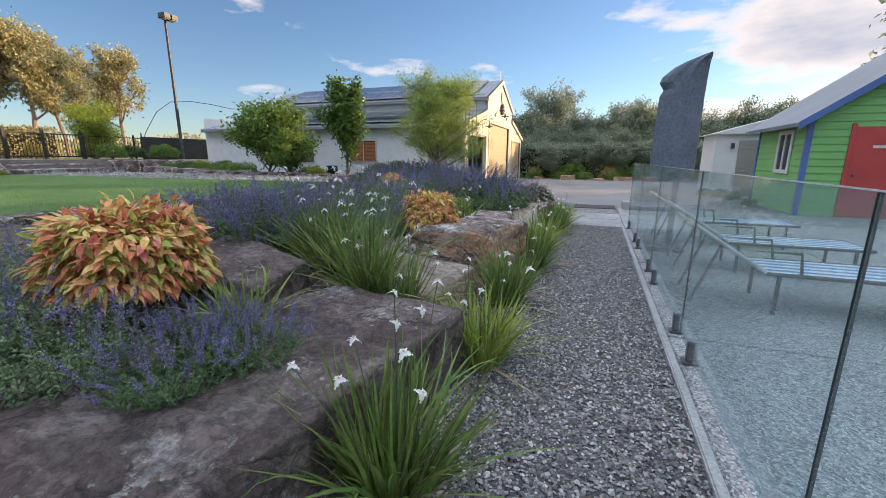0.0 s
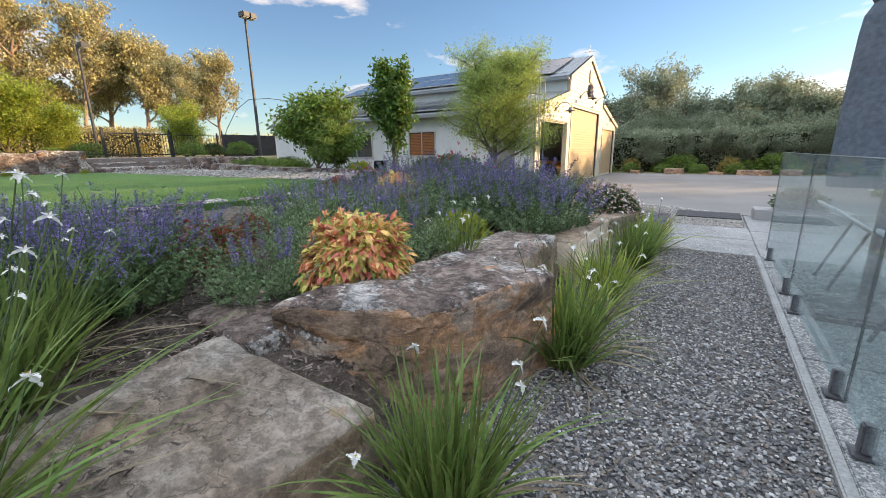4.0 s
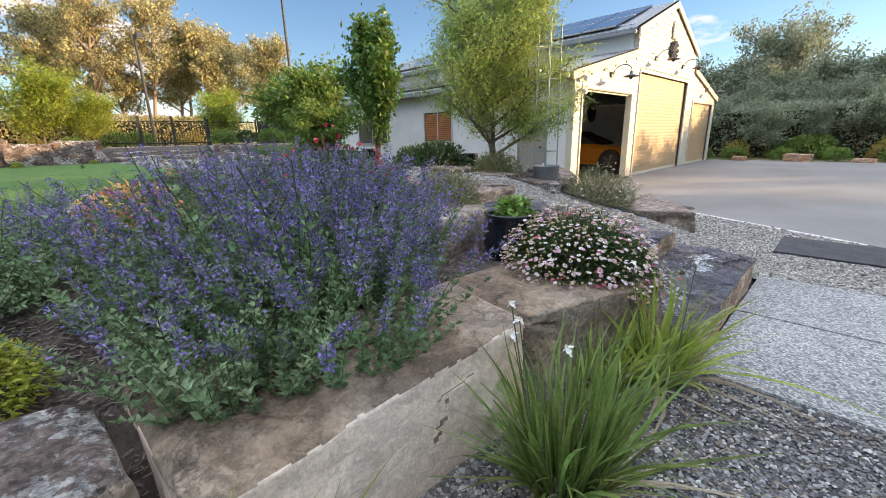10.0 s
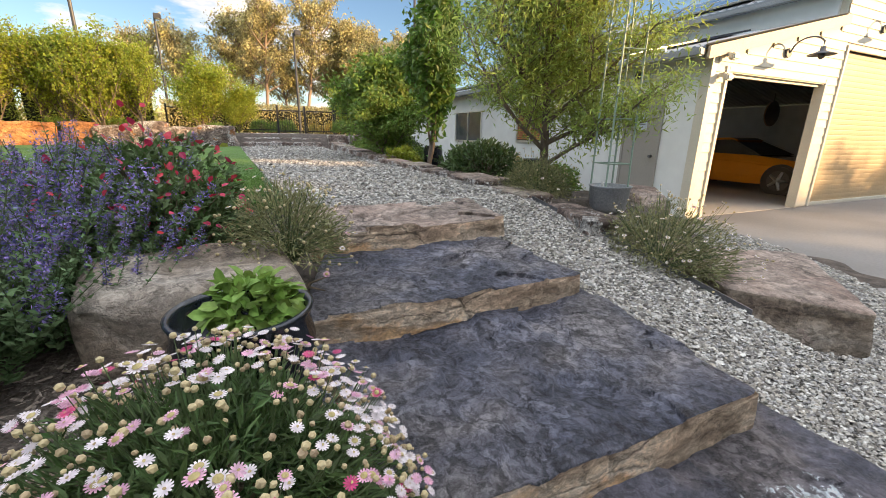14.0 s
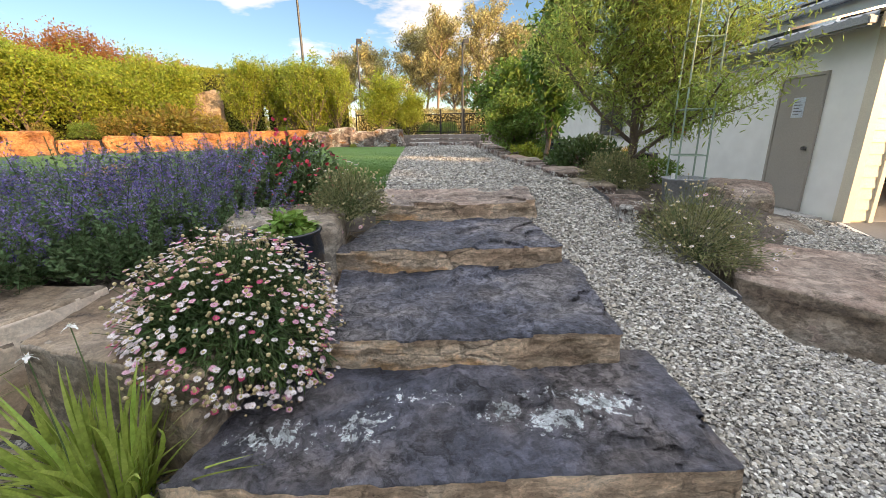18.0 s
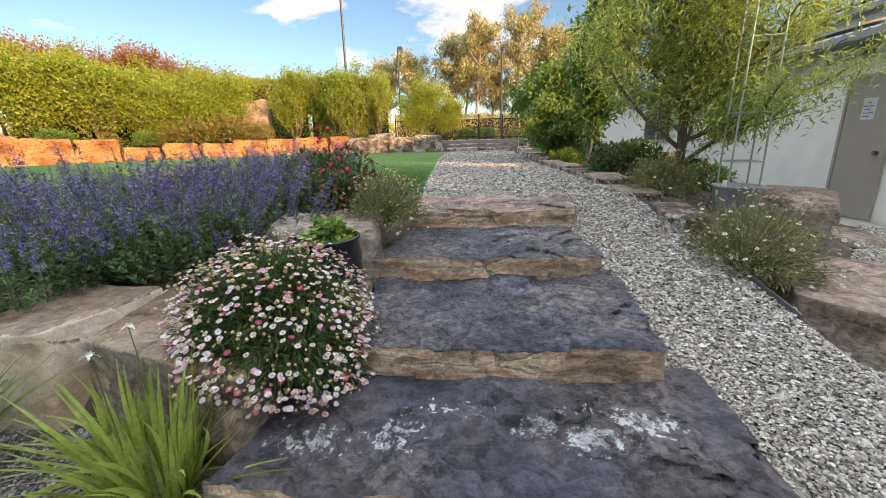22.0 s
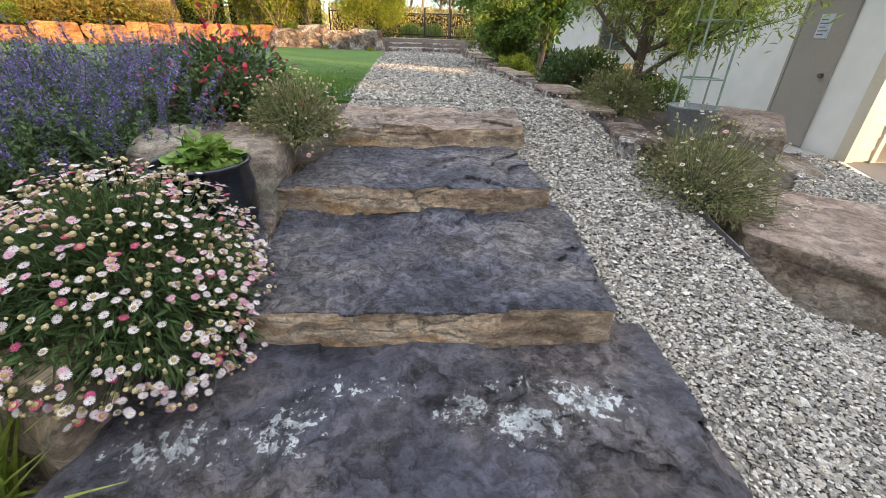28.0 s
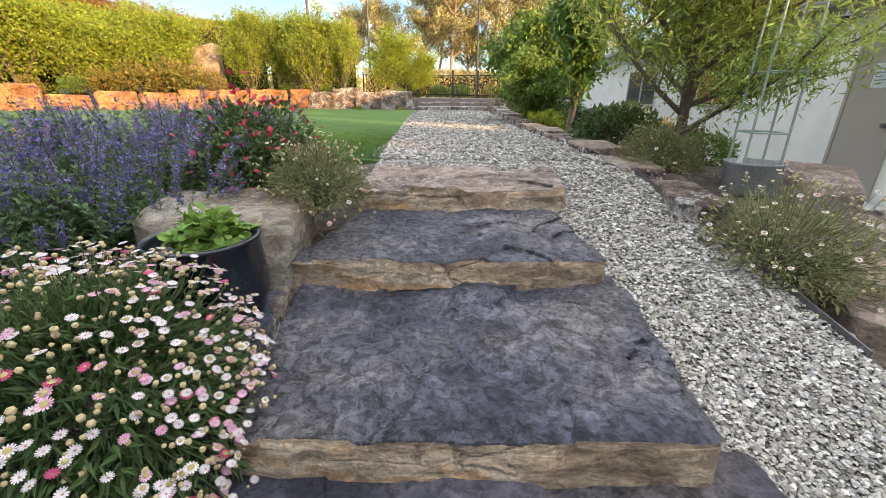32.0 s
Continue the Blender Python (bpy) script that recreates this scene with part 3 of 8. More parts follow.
M["dry_leaf"] = leaf("dry_strap_leaf", (0.25, 0.2, 0.13), (0.32, 0.27, 0.18), 0.2, 0.2)
M["white_petal"] = leaf("white_petal", (0.75, 0.75, 0.73), (0.82, 0.82, 0.80), 0.35, 0.05, 0.0)
M["yellow_eye"] = leaf("yellow_centre", (0.6, 0.42, 0.03), (0.5, 0.33, 0.02), 0.1, 0.1)
M["nandina"] = leaf("heavenly_bamboo_leaf", (0.3, 0.2, 0.05), (0.3, 0.2, 0.05), 0.3, 0.2, 0.012,
                    bands=[(0.66, 0.32, 0.13), (0.68, 0.46, 0.18), (0.52, 0.50, 0.12), (0.66, 0.22, 0.13), (0.60, 0.52, 0.16), (0.62, 0.20, 0.15), (0.34, 0.40, 0.08), (0.70, 0.42, 0.15)])
M["nandina_red"] = leaf("dark_red_leaf", (0.2, 0.05, 0.04), (0.15, 0.08, 0.04), 0.35, 0.25, 0.01,
                        bands=[(0.24, 0.05, 0.045), (0.17, 0.05, 0.05), (0.12, 0.13, 0.03), (0.30, 0.10, 0.04), (0.10, 0.10, 0.035)])
M["lime_leaf"] = leaf("lime_leaf", (0.22, 0.26, 0.025), (0.36, 0.38, 0.045), 0.35, 0.3)
M["daisy_leaf"] = leaf("daisy_leaf", (0.045, 0.085, 0.025), (0.085, 0.13, 0.04), 0.25, 0.35)
M["olive_leaf"] = leaf("olive_daisy_leaf", (0.19, 0.20, 0.085), (0.26, 0.25, 0.12), 0.3, 0.3)
M["daisy_white"] = leaf("daisy_petal_white", (0.66, 0.58, 0.61), (0.74, 0.69, 0.70), 0.3, 0.08, 0.0)
M["daisy_pink"] = leaf("daisy_petal_pink", (0.60, 0.30, 0.43), (0.68, 0.44, 0.55), 0.3, 0.15, 0.01)
M["daisy_red"] = leaf("daisy_petal_magenta", (0.48, 0.06, 0.16), (0.55, 0.10, 0.22), 0.3, 0.15, 0.01)
M["daisy_eye"] = leaf("daisy_centre", (0.40, 0.33, 0.14), (0.34, 0.24, 0.12), 0.1, 0.15)
M["spent"] = leaf("spent_flower_head", (0.46, 0.37, 0.22), (0.36, 0.27, 0.15), 0.1, 0.25)
M["rose_leaf"] = leaf("rose_leaf", (0.06, 0.105, 0.03), (0.09, 0.13, 0.045), 0.25, 0.3)
M["rose"] = leaf("red_rose_petal", (0.40, 0.02, 0.05), (0.48, 0.05, 0.10), 0.25, 0.25)
M["willow_leaf"] = leaf("narrow_tree_leaf", (0.22, 0.31, 0.08), (0.42, 0.48, 0.12), 0.5, 0.45)
M["pear_leaf"] = leaf("glossy_tree_leaf", (0.08, 0.16, 0.025), (0.14, 0.22, 0.04), 0.35, 0.35, rough=0.4)
M["round_leaf"] = leaf("bushy_tree_leaf", (0.11, 0.19, 0.035), (0.20, 0.27, 0.05), 0.35, 0.35)
M["hedge_leaf"] = leaf("hedge_leaf", (0.25, 0.30, 0.03), (0.42, 0.40, 0.05), 0.4, 0.3)
M["broad_hedge_leaf"] = leaf("broad_hedge_leaf", (0.15, 0.22, 0.035), (0.30, 0.34, 0.06), 0.5, 0.3)
M["red_tree_leaf"] = leaf("reddish_tree_leaf", (0.40, 0.13, 0.06), (0.30, 0.22, 0.06), 0.6, 0.3)
M["fruit_leaf"] = leaf("fruit_tree_leaf", (0.20, 0.28, 0.033), (0.42, 0.45, 0.06), 0.5, 0.3)
M["gum_leaf"] = leaf("gum_leaf", (0.30, 0.29, 0.13), (0.52, 0.44, 0.21), 0.3, 0.5)
# leaf tones lifted and greyed: haze put into the colour
M["belt_leaf"] = leaf("hazy_belt_leaf", (0.23, 0.275, 0.175), (0.32, 0.35, 0.24), 0.45, 0.35)
M["dry_grass"] = leaf("dry_shrub_leaf", (0.36, 0.25, 0.07), (0.27, 0.27, 0.07), 0.6, 0.35)
M["mint_leaf"] = leaf("pot_herb_leaf", (0.16, 0.27, 0.05), (0.22, 0.33, 0.07), 0.35, 0.25)

# ---- building helpers ----
rng = np.random.default_rng(11)
STUFF_PARTS = {"stemwork", "foliage", "bloom", "calyx_haze", "leaf_mass", "dead_foliage", "stalkwork", "twigwork", "canework", "lilac_bloom", "crown", "bloom_centre", "dry_bloom"}


def mesh_np(name, V, groups, mats, smooth=False):
    """A mesh from a vertex array and groups of (faces array, material slot)."""
    me = bpy.data.meshes.new(name)
    V = np.asarray(V, dtype=np.float32)
    groups = [(np.asarray(f, dtype=np.int32), s) for f, s in groups if len(f)]
    me.vertices.add(len(V))
    me.vertices.foreach_set("co", V.ravel())
    me.loops.add(sum(f.size for f, s in groups))
    me.loops.foreach_set("vertex_index", np.concatenate([f.ravel() for f, s in groups]))
    me.polygons.add(sum(len(f) for f, s in groups))
    sizes = np.concatenate([np.full(len(f), f.shape[1], dtype=np.int32) for f, s in groups])
    me.polygons.foreach_set("loop_start", np.concatenate([[0], np.cumsum(sizes)[:-1]]).astype(np.int32))
    me.polygons.foreach_set("material_index", np.concatenate([np.full(len(f), s, dtype=np.int32) for f, s in groups]))
    me.polygons.foreach_set("use_smooth", np.full(len(sizes), smooth))
    me.update(calc_edges=True)
    me.validate()
    for m in mats:
        me.materials.append(m)
    return me


def thing(name, label, category, at=(0, 0, 0), turn=0.0, group=""):
    ob = new(name)
    ob.matrix_basis = pose(*at, 0, 0, turn)
    ob.empty_display_size = 0.1
    return tagged(ob, label, category, group)


def part(name, data, mat, parent, label="", at=None):
    """ONE mesh under a thing or a part; data: a bmesh, a mesh, or (V, F)."""
    if isinstance(data, bmesh.types.BMesh):
        me = bpy.data.meshes.new(name)
        data.to_mesh(me)
        data.free()
        me.materials.append(mat)
    elif isinstance(data, tuple):
        me = mesh_np(name, data[0], [(data[1], 0)], [mat])
    else:
        me = data
    ob = new(name, me)
    ob.parent = parent
    if at is not None:
        ob.matrix_basis = at
    if label:
        tagged(ob, label)
    if name in STUFF_PARTS:
        ob["kind"] = "stuff"
    return ob


def structure(name, data, mat, label, category):
    ob = part(name, data, mat, None)
    return tagged(ob, label, category, kind="structure")


def box(x0, y0, z0, x1, y1, z1, bevel=0.0, bm=None):
    bm = bm or bmesh.new()
    r = bmesh.ops.create_cube(bm, size=1.0)
    bmesh.ops.transform(bm, matrix=Matrix.Translation(((x0 + x1) / 2, (y0 + y1) / 2, (z0 + z1) / 2)) @ Matrix.Diagonal((abs(x1 - x0), abs(y1 - y0), abs(z1 - z0), 1)), verts=r["verts"])
    if bevel:
        es = list({e for v in r["verts"] for e in v.link_edges})
        bmesh.ops.bevel(bm, geom=es, offset=bevel, segments=2, affect='EDGES')
    return bm


def tube(points, radii, sides=8, bm=None, cap=True):
    """A round bar along points."""
    V, F = tube_np([Vector(p) for p in points], radii if hasattr(radii, "__len__") else [radii] * len(points), sides)
    bm = bm or bmesh.new()
    vs = [bm.verts.new(v) for v in V]
    for f in F:
        bm.faces.new([vs[i] for i in f])
    if cap:
        bm.faces.new(vs[:sides][::-1])
        bm.faces.new(vs[-sides:])
    return bm


def tube_np(points, radii, sides=6):
    P = np.array([tuple(p) for p in points], dtype=float)
    n = len(P)
    T = np.gradient(P, axis=0)
    T /= np.linalg.norm(T, axis=1, keepdims=True) + 1e-9
    ref = np.array([0.0, 0.0, 1.0]) if abs(T[0][2]) < 0.9 else np.array([1.0, 0.0, 0.0])
    A = np.cross(T, ref)
    A /= np.linalg.norm(A, axis=1, keepdims=True) + 1e-9
    B = np.cross(T, A)
    a = np.linspace(0, 2 * np.pi, sides, endpoint=False)
    R = np.asarray(radii, dtype=float)[:, None, None]
    V = P[:, None, :] + R * (np.cos(a)[None, :, None] * A[:, None, :] + np.sin(a)[None, :, None] * B[:, None, :])
    i = np.arange(n - 1)[:, None] * sides
    j = np.arange(sides)[None, :]
    k = (j + 1) % sides
    F = np.stack([i + j, i + k, i + sides + k, i + sides + j], axis=-1).reshape(-1, 4)
    return V.reshape(-1, 3), F


def lathe(profile, sides=28, bm=None):
    """A turned body from (radius, height) pairs."""
    bm = bm or bmesh.new()
    rings = [[bm.verts.new((r * math.cos(2 * math.pi * i / sides), r * math.sin(2 * math.pi * i / sides), z)) for i in range(sides)] for r, z in profile]
    for a, b in zip(rings, rings[1:]):
        for i in range(sides):
            f = bm.faces.new((a[i], a[(i + 1) % sides], b[(i + 1) % sides], b[i]))
            f.smooth = True
    bm.faces.new(rings[0][::-1])
    bm.faces.new(rings[-1])
    return bm


def joined(pieces):
    """(V, F) of many (V, F) with faces of one size."""
    Vs, Fs, k = [], [], 0
    for V, F in pieces:
        Vs.append(V)
        Fs.append(np.asarray(F) + k)
        k += len(V)
    return np.concatenate(Vs), np.concatenate(Fs)


def unit(a):
    return a / (np.linalg.norm(a, axis=-1, keepdims=True) + 1e-9)


def spread(tV, tF, P, Y, Z, S):
    """Copies of a small shape at P, its y axis along Y, its z axis near Z, S times its size."""
    tV = np.asarray(tV, dtype=float)
    Y = unit(np.asarray(Y, dtype=float))
    X = unit(np.cross(Y, Z))
    Zn = np.cross(X, Y)
    S = np.broadcast_to(np.asarray(S, dtype=float), (len(P),))[:, None, None]
    V = np.asarray(P)[:, None, :] + S * (tV[None, :, 0:1] * X[:, None, :] + tV[None, :, 1:2] * Y[:, None, :] + tV[None, :, 2:3] * Zn[:, None, :])
    F = np.asarray(tF)[None] + (np.arange(len(P)) * len(tV))[:, None, None]
    return V.reshape(-1, 3), F.reshape(-1, np.asarray(tF).shape[1])


LEAF = ([(0, 0, 0), (0.26, 0.38, 0.06), (0, 1, -0.08), (-0.26, 0.38, 0.06), (0, 0.42, -0.02)], [(0, 1, 4), (1, 2, 4), (2, 3, 4), (3, 0, 4)])
LEAF_FLAT = ([(0, 0, 0), (0.24, 0.42, 0.05), (0, 1, 0), (-0.24, 0.42, 0.05)], [(0, 1, 2), (0, 2, 3)])
LEAF_NARROW = ([(0, 0, 0), (0.09, 0.4, 0.02), (0, 1, -0.1), (-0.09, 0.4, 0.02)], [(0, 1, 2), (0, 2, 3)])
LEAF_LONG = ([(0, 0, 0), (0.12, 0.2, 0.035), (0.19, 0.42, 0.03), (0.13, 0.7, -0.04), (0, 1, -0.2), (-0.13, 0.7, -0.04), (-0.19, 0.42, 0.03), (-0.12, 0.2, 0.035), (0, 0.22, 0), (0, 0.44, -0.01), (0, 0.7, -0.08)],
             [(0, 1, 8), (1, 2, 9), (1, 9, 8), (2, 3, 10), (2, 10, 9), (3, 4, 10), (4, 5, 10), (5, 6, 9), (5, 9, 10), (6, 7, 8), (6, 8, 9), (7, 0, 8)])
LEAF_WILLOW = ([(0, 0, 0), (0.12, 0.4, 0.03), (0, 1, -0.12), (-0.12, 0.4, 0.03)], [(0, 1, 2), (0, 2, 3)])
LEAF_WIDE = ([(0, 0, 0), (0.36, 0.28, 0.08), (0.3, 0.7, 0.03), (0, 1, -0.1), (-0.3, 0.7, 0.03), (-0.36, 0.28, 0.08), (0, 0.45, 0)],
             [(0, 1, 6), (1, 2, 6), (2, 3, 6), (3, 4, 6), (4, 5, 6), (5, 0, 6)])


def random_dirs(n, up=0.0):
    d = rng.normal(size=(n, 3))
    d[:, 2] += up
    return unit(d)


def inside(poly, X, Y):
    ok = np.zeros(X.shape, dtype=bool)
    n = len(poly)
    for i in range(n):
        (x0, y0), (x1, y1) = poly[i], poly[(i + 1) % n]
        c = ((y0 > Y) != (y1 > Y)) & (X < (x1 - x0) * (Y - y0) / (y1 - y0 + 1e-12) + x0)
        ok ^= c
    return ok


def clip01(a):
    return np.clip(a, 0.0, 1.0)


def H(x, y):
    """The lie of the land: a low path and drive, a planted bank, a lawn terrace, a far upper level."""
    x, y = np.asarray(x, dtype=float), np.asarray(y, dtype=float)
    bank = clip01((-0.98 - x) / 0.4) * 0.42 + clip01((-1.4 - x) / 3.4) * 0.25
    ramp = clip01((-0.55 - x) / 3.35) * 0.70
    side = clip01((-1.75 - x) / 2.1) * 0.66 * clip01((15.0 - y) / 2.2)
    w1, w2 = clip01((y - 8.7) / 0.35), clip01((y - 11.66) / 0.3)
    z = bank * (1 - w1) + (ramp * (1 - w2) + side * w2) * w1
    z = np.where((y > 11.3) & (x < -14.5), 0.66, z)
    edge = -20.15 - np.clip(8.3 - y, 0.0, 6.1) * 0.213
    far = np.maximum(clip01((edge - x) / 0.4), clip01(((x + 21.5) * -0.745 + (y - 2.0) * -0.667 - 0.5) / 0.5))
    z = np.maximum(z, far * 1.25 * (y < 40))
    return z - 0.03


# ---- the ground ----
def ground_sheet():
    xs = np.unique(np.concatenate([np.linspace(-320, -26, 40), np.arange(-26, -6, 0.5), np.arange(-6, 1.2, 0.1), np.arange(1.2, 14, 1.0), np.linspace(14, 320, 40)]))
    ys = np.unique(np.concatenate([np.linspace(-320, -9, 40), np.arange(-9, 0, 0.5), np.arange(0, 16, 0.1), np.arange(16, 40, 1.0), np.linspace(40, 320, 40)]))
    X, Y = np.meshgrid(xs, ys, indexing="ij")
    Z = H(X, Y)
    bed = (X < -1.0) & (X > -21)
    Z = Z + bed * 0.03 * np.sin(X * 7.3 + Y * 3.1) * np.sin(Y * 5.7 - X * 2.2)
    V = np.stack([X, Y, Z], -1).reshape(-1, 3)
    n, m = X.shape
    i = np.arange(n - 1)[:, None] * m + np.arange(m - 1)[None]
    F = np.stack([i, i + m, i + m + 1, i + 1], -1).reshape(-1, 4)
    c = V[F].mean(axis=1)
    near = (c[:, 0] > -25) & (c[:, 0] < 3) & (c[:, 1] > -9) & (c[:, 1] < 16)
    me = mesh_np("ground", V, [(F[near], 0), (F[~near], 1)], [M["soil"], M["field"]], True)
    structure("ground", me, None, "dark bark mulch and soil, rising to a lawn terrace", "ground")


M["field"] = material("dry_field", (0.13, 0.12, 0.04), (0.2, 0.17, 0.07), 0.15, 0.95, bump=0.5, fine=3, third=(0.09, 0.11, 0.03))
ground_sheet()


def flat(name, poly, z, mat, label, category, thick=0.05):
    bm = bmesh.new()
    f = bm.faces.new([bm.verts.new((x, y, z)) for x, y in poly])
    if f.normal.z < 0 or (f.normal_update() or f.normal.z < 0):
        f.normal_flip()
    r = bmesh.ops.extrude_face_region(bm, geom=[f])
    bmesh.ops.translate(bm, verts=[v for v in r["geom"] if isinstance(v, bmesh.types.BMVert)], vec=(0, 0, -thick))
    bmesh.ops.recalc_face_normals(bm, faces=bm.faces)
    return structure(name, bm, mat, label, category)


LAWN = [(-4.25, 9.18), (-8, 8.98), (-19.5, 8.45), (-20.6, 2.4), (-14.4, -5.4), (-6.0, -9), (-5.7, 3.4), (-5.15, 7.2)]
flat("lawn", LAWN, 0.71, M["lawn"], "short bright green lawn, flat and evenly mown", "lawn", 0.12)
DRIVE = [(-4.92, 15.56), (0.2, 12.97), (0.9, 12.6), (40, 12.6), (40, 27.2), (-4.4, 28.4), (-4.92, 28.2)]
flat("driveway", DRIVE, 0.0, M["concrete"], "broad grey-brown concrete driveway in front of the barn", "driveway", 0.12)
flat("garage_floor", [(-18.4, 15.6), (-4.93, 15.6), (-4.93, 28.1), (-18.4, 28.1)], 0.004, M["garage_floor"], "smooth concrete floor inside the barn", "floor")


def drive_edge():
    bm = bmesh.new()
    a, b = Vector((-4.9, 15.47, 0)), Vector((0.2, 12.89, 0))
    d = (b - a).normalized()
    n = Vector((-d.y, d.x, 0)) * 0.035
    vs = [bm.verts.new(p + Vector((0, 0, z))) for z in (-0.04, 0.012) for p in (a - n, b - n, b + n, a + n)]
    for q in ((4, 5, 6, 7), (0, 1, 5, 4), (1, 2, 6, 5), (2, 3, 7, 6), (3, 0, 4, 7)):
        bm.faces.new([vs[i] for i in q])
    structure("trim", bm, M["line"], "thin pale edging strip between the driveway and gravel", "edging")


drive_edge()

# exposed-aggregate paving, cast in bays
BAYS = [(-0.5, 8.78, 0.62, 9.86), (-0.5, 9.875, 0.62, 10.92)] + [(0.625 + i * 2.4, -4.0 + j * 2.45, 0.625 + i * 2.4 + 2.385, -4.0 + j * 2.45 + 2.435) for i in range(4) for j in range(6)] + [(0.625 + i * 2.4, 10.705, 0.625 + i * 2.4 + 2.385, 12.585) for i in range(4)]
paving = tagged(new("pavement"), "pale exposed-aggregate paving in cast bays", "paving", kind="structure")
for x0, y0, x1, y1 in BAYS:
    part("paving_bay", box(x0, y0, -0.06, x1, y1, 0.012, 0.006), M["aggregate"], paving)
structure("kerb", box(0.565, -4, -0.08, 0.62, 8.77, 0.02, 0.008), M["kerb"], "narrow concrete strip under the glass fence", "kerb")

GREY = [(-1.0, -2.0), (0.56, -2.0), (0.56, 8.77), (-1.0, 8.77)]
WHITE_LOW = [(-0.52, 10.93), (0.6, 10.93), (0.6, 12.62), (0.2, 12.86), (-4.85, 15.42), (-5.2, 15.4), (-5.2, 15.0), (-3.4, 13.4), (-1.9, 11.95), (-1.74, 11.68), (-3.95, 11.5), (-4.3, 11.2),
             (-4.3, 9.2), (-3.8, 9.2), (-3.8, 10.5), (-1.0, 10.5), (-0.5, 10.8)]
WHITE_HIGH = [(-4.3, 9.18), (-19.5, 8.42), (-19.5, 11.7), (-14, 11.6), (-7.7, 11.45), (-4.3, 11.42)]


def stone_sheet(name, poly, mat, cell, lift, label):
    P = np.array(poly)
    xs = np.arange(P[:, 0].min(), P[:, 0].max() + cell, cell)
    ys = np.arange(P[:, 1].min(), P[:, 1].max() + cell, cell)
    X, Y = np.meshgrid(xs, ys, indexing="ij")
    n, m = X.shape
    i = (np.arange(n - 1)[:, None] * m + np.arange(m - 1)[None]).reshape(-1)
    cx, cy = X.ravel()[i] + cell / 2, Y.ravel()[i] + cell / 2
    i = i[inside(poly, cx, cy)]
    F = np.stack([i, i + m, i + m + 1, i + 1], -1)
    V = np.stack([X, Y, H(X, Y) + lift], -1).reshape(-1, 3)
    used, inv = np.unique(F, return_inverse=True)
    structure(name, mesh_np(name, V[used], [(inv.reshape(-1, 4), 0)], [mat], True), None, label, "gravel")


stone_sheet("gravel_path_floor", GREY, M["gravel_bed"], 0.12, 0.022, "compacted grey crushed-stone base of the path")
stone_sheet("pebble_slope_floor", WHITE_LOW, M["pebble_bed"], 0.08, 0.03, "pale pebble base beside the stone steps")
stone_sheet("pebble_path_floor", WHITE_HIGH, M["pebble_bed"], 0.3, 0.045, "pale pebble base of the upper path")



def stone_templates(k=6, angular=False):
    if angular:
        V = np.array([(1, 0, 0), (-1, 0, 0), (0, 1, 0), (0, -1, 0), (0, 0, 1), (0, 0, -1), (0.75, 0.75, 0.5), (-0.75, 0.7, 0.55), (-0.7, -0.75, 0.5), (0.75, -0.7, 0.55)]) * 0.5
        F = np.array([(6, 4, 0), (4, 9, 0), (2, 4, 6), (2, 7, 4), (7, 1, 4), (1, 8, 4), (8, 3, 4), (3, 9, 4), (6, 0, 2), (7, 2, 1), (8, 1, 3), (9, 3, 0)])
        return [(V * rng.uniform(0.75, 1.2, size=(len(V), 1)), F) for _ in range(k)]
    bm = bmesh.new()
    bmesh.ops.create_icosphere(bm, subdivisions=1, radius=0.5)
    V = np.array([v.co[:] for v in bm.verts])
    F = np.array([[v.index for v in f.verts] for f in bm.faces])
    bm.free()
    return [(V * rng.uniform(0.72, 1.25, size=(len(V), 1)), F) for _ in range(k)]


def scatter_stones(name, poly, n, size, mat, lift, label, dense=None, power=1.0, angular=True):
    """Loose stones lying on the ground; dense: a point near which most of them lie."""
    P = np.array(poly)
    pts = np.zeros((0, 2))
    while len(pts) < n:
        q = rng.uniform(P.min(axis=0), P.max(axis=0), size=(n * 2, 2))
        q = q[inside(poly, q[:, 0], q[:, 1])]
        if dense is not None:
            d = np.hypot(q[:, 0] - dense[0], q[:, 1] - dense[1])
            q = q[rng.uniform(size=len(q)) < 1 / (1 + (d / dense[2]) ** 2)]
        pts = np.concatenate([pts, q])
    pts = pts[:n]
    d = np.zeros(n) if dense is None else np.hypot(pts[:, 0] - dense[0], pts[:, 1] - dense[1])
    S = size * rng.lognormal(0, 0.28, n) * (1 + power * 0.06 * d)
    pos = np.column_stack([pts, H(pts[:, 0], pts[:, 1]) + lift + rng.uniform(0.0, 0.35, n) * S])
    pieces = []
    for k, (tV, tF) in enumerate(stone_templates(6, angular)):
        s = slice(k, None, 6)
        p = pos[s]
        squash = tV * np.array([1.0, 1.2, 0.85 if angular else 0.62])
        pieces.append(spread(squash, tF, p, np.column_stack([rng.normal(size=(len(p), 2)), rng.normal(size=len(p)) * 0.25]), np.array([0, 0, 1.0]) + rng.normal(size=(len(p), 3)) * 0.35, S[s]))
    V, F = joined(pieces)
    ob = part(name, (V, F), mat, None)
    tagged(ob, label, "gravel", kind="stuff")


# ---- the barn garage ----
GX, GY, GW, GD = -4.92, 15.54, 12.7, 13.5      # front wall plane, its near end, its width, depth
EAVE, STEP, UPPER, APEX = 2.62, 3.45, 4.04, 5.14
BAY = (3.55, 9.15)                              # the raised middle bay along the front
OPEN = [(0.42, 3.32, 2.36), (3.86, 8.42, 2.99), (9.42, 12.25, 2.36)]


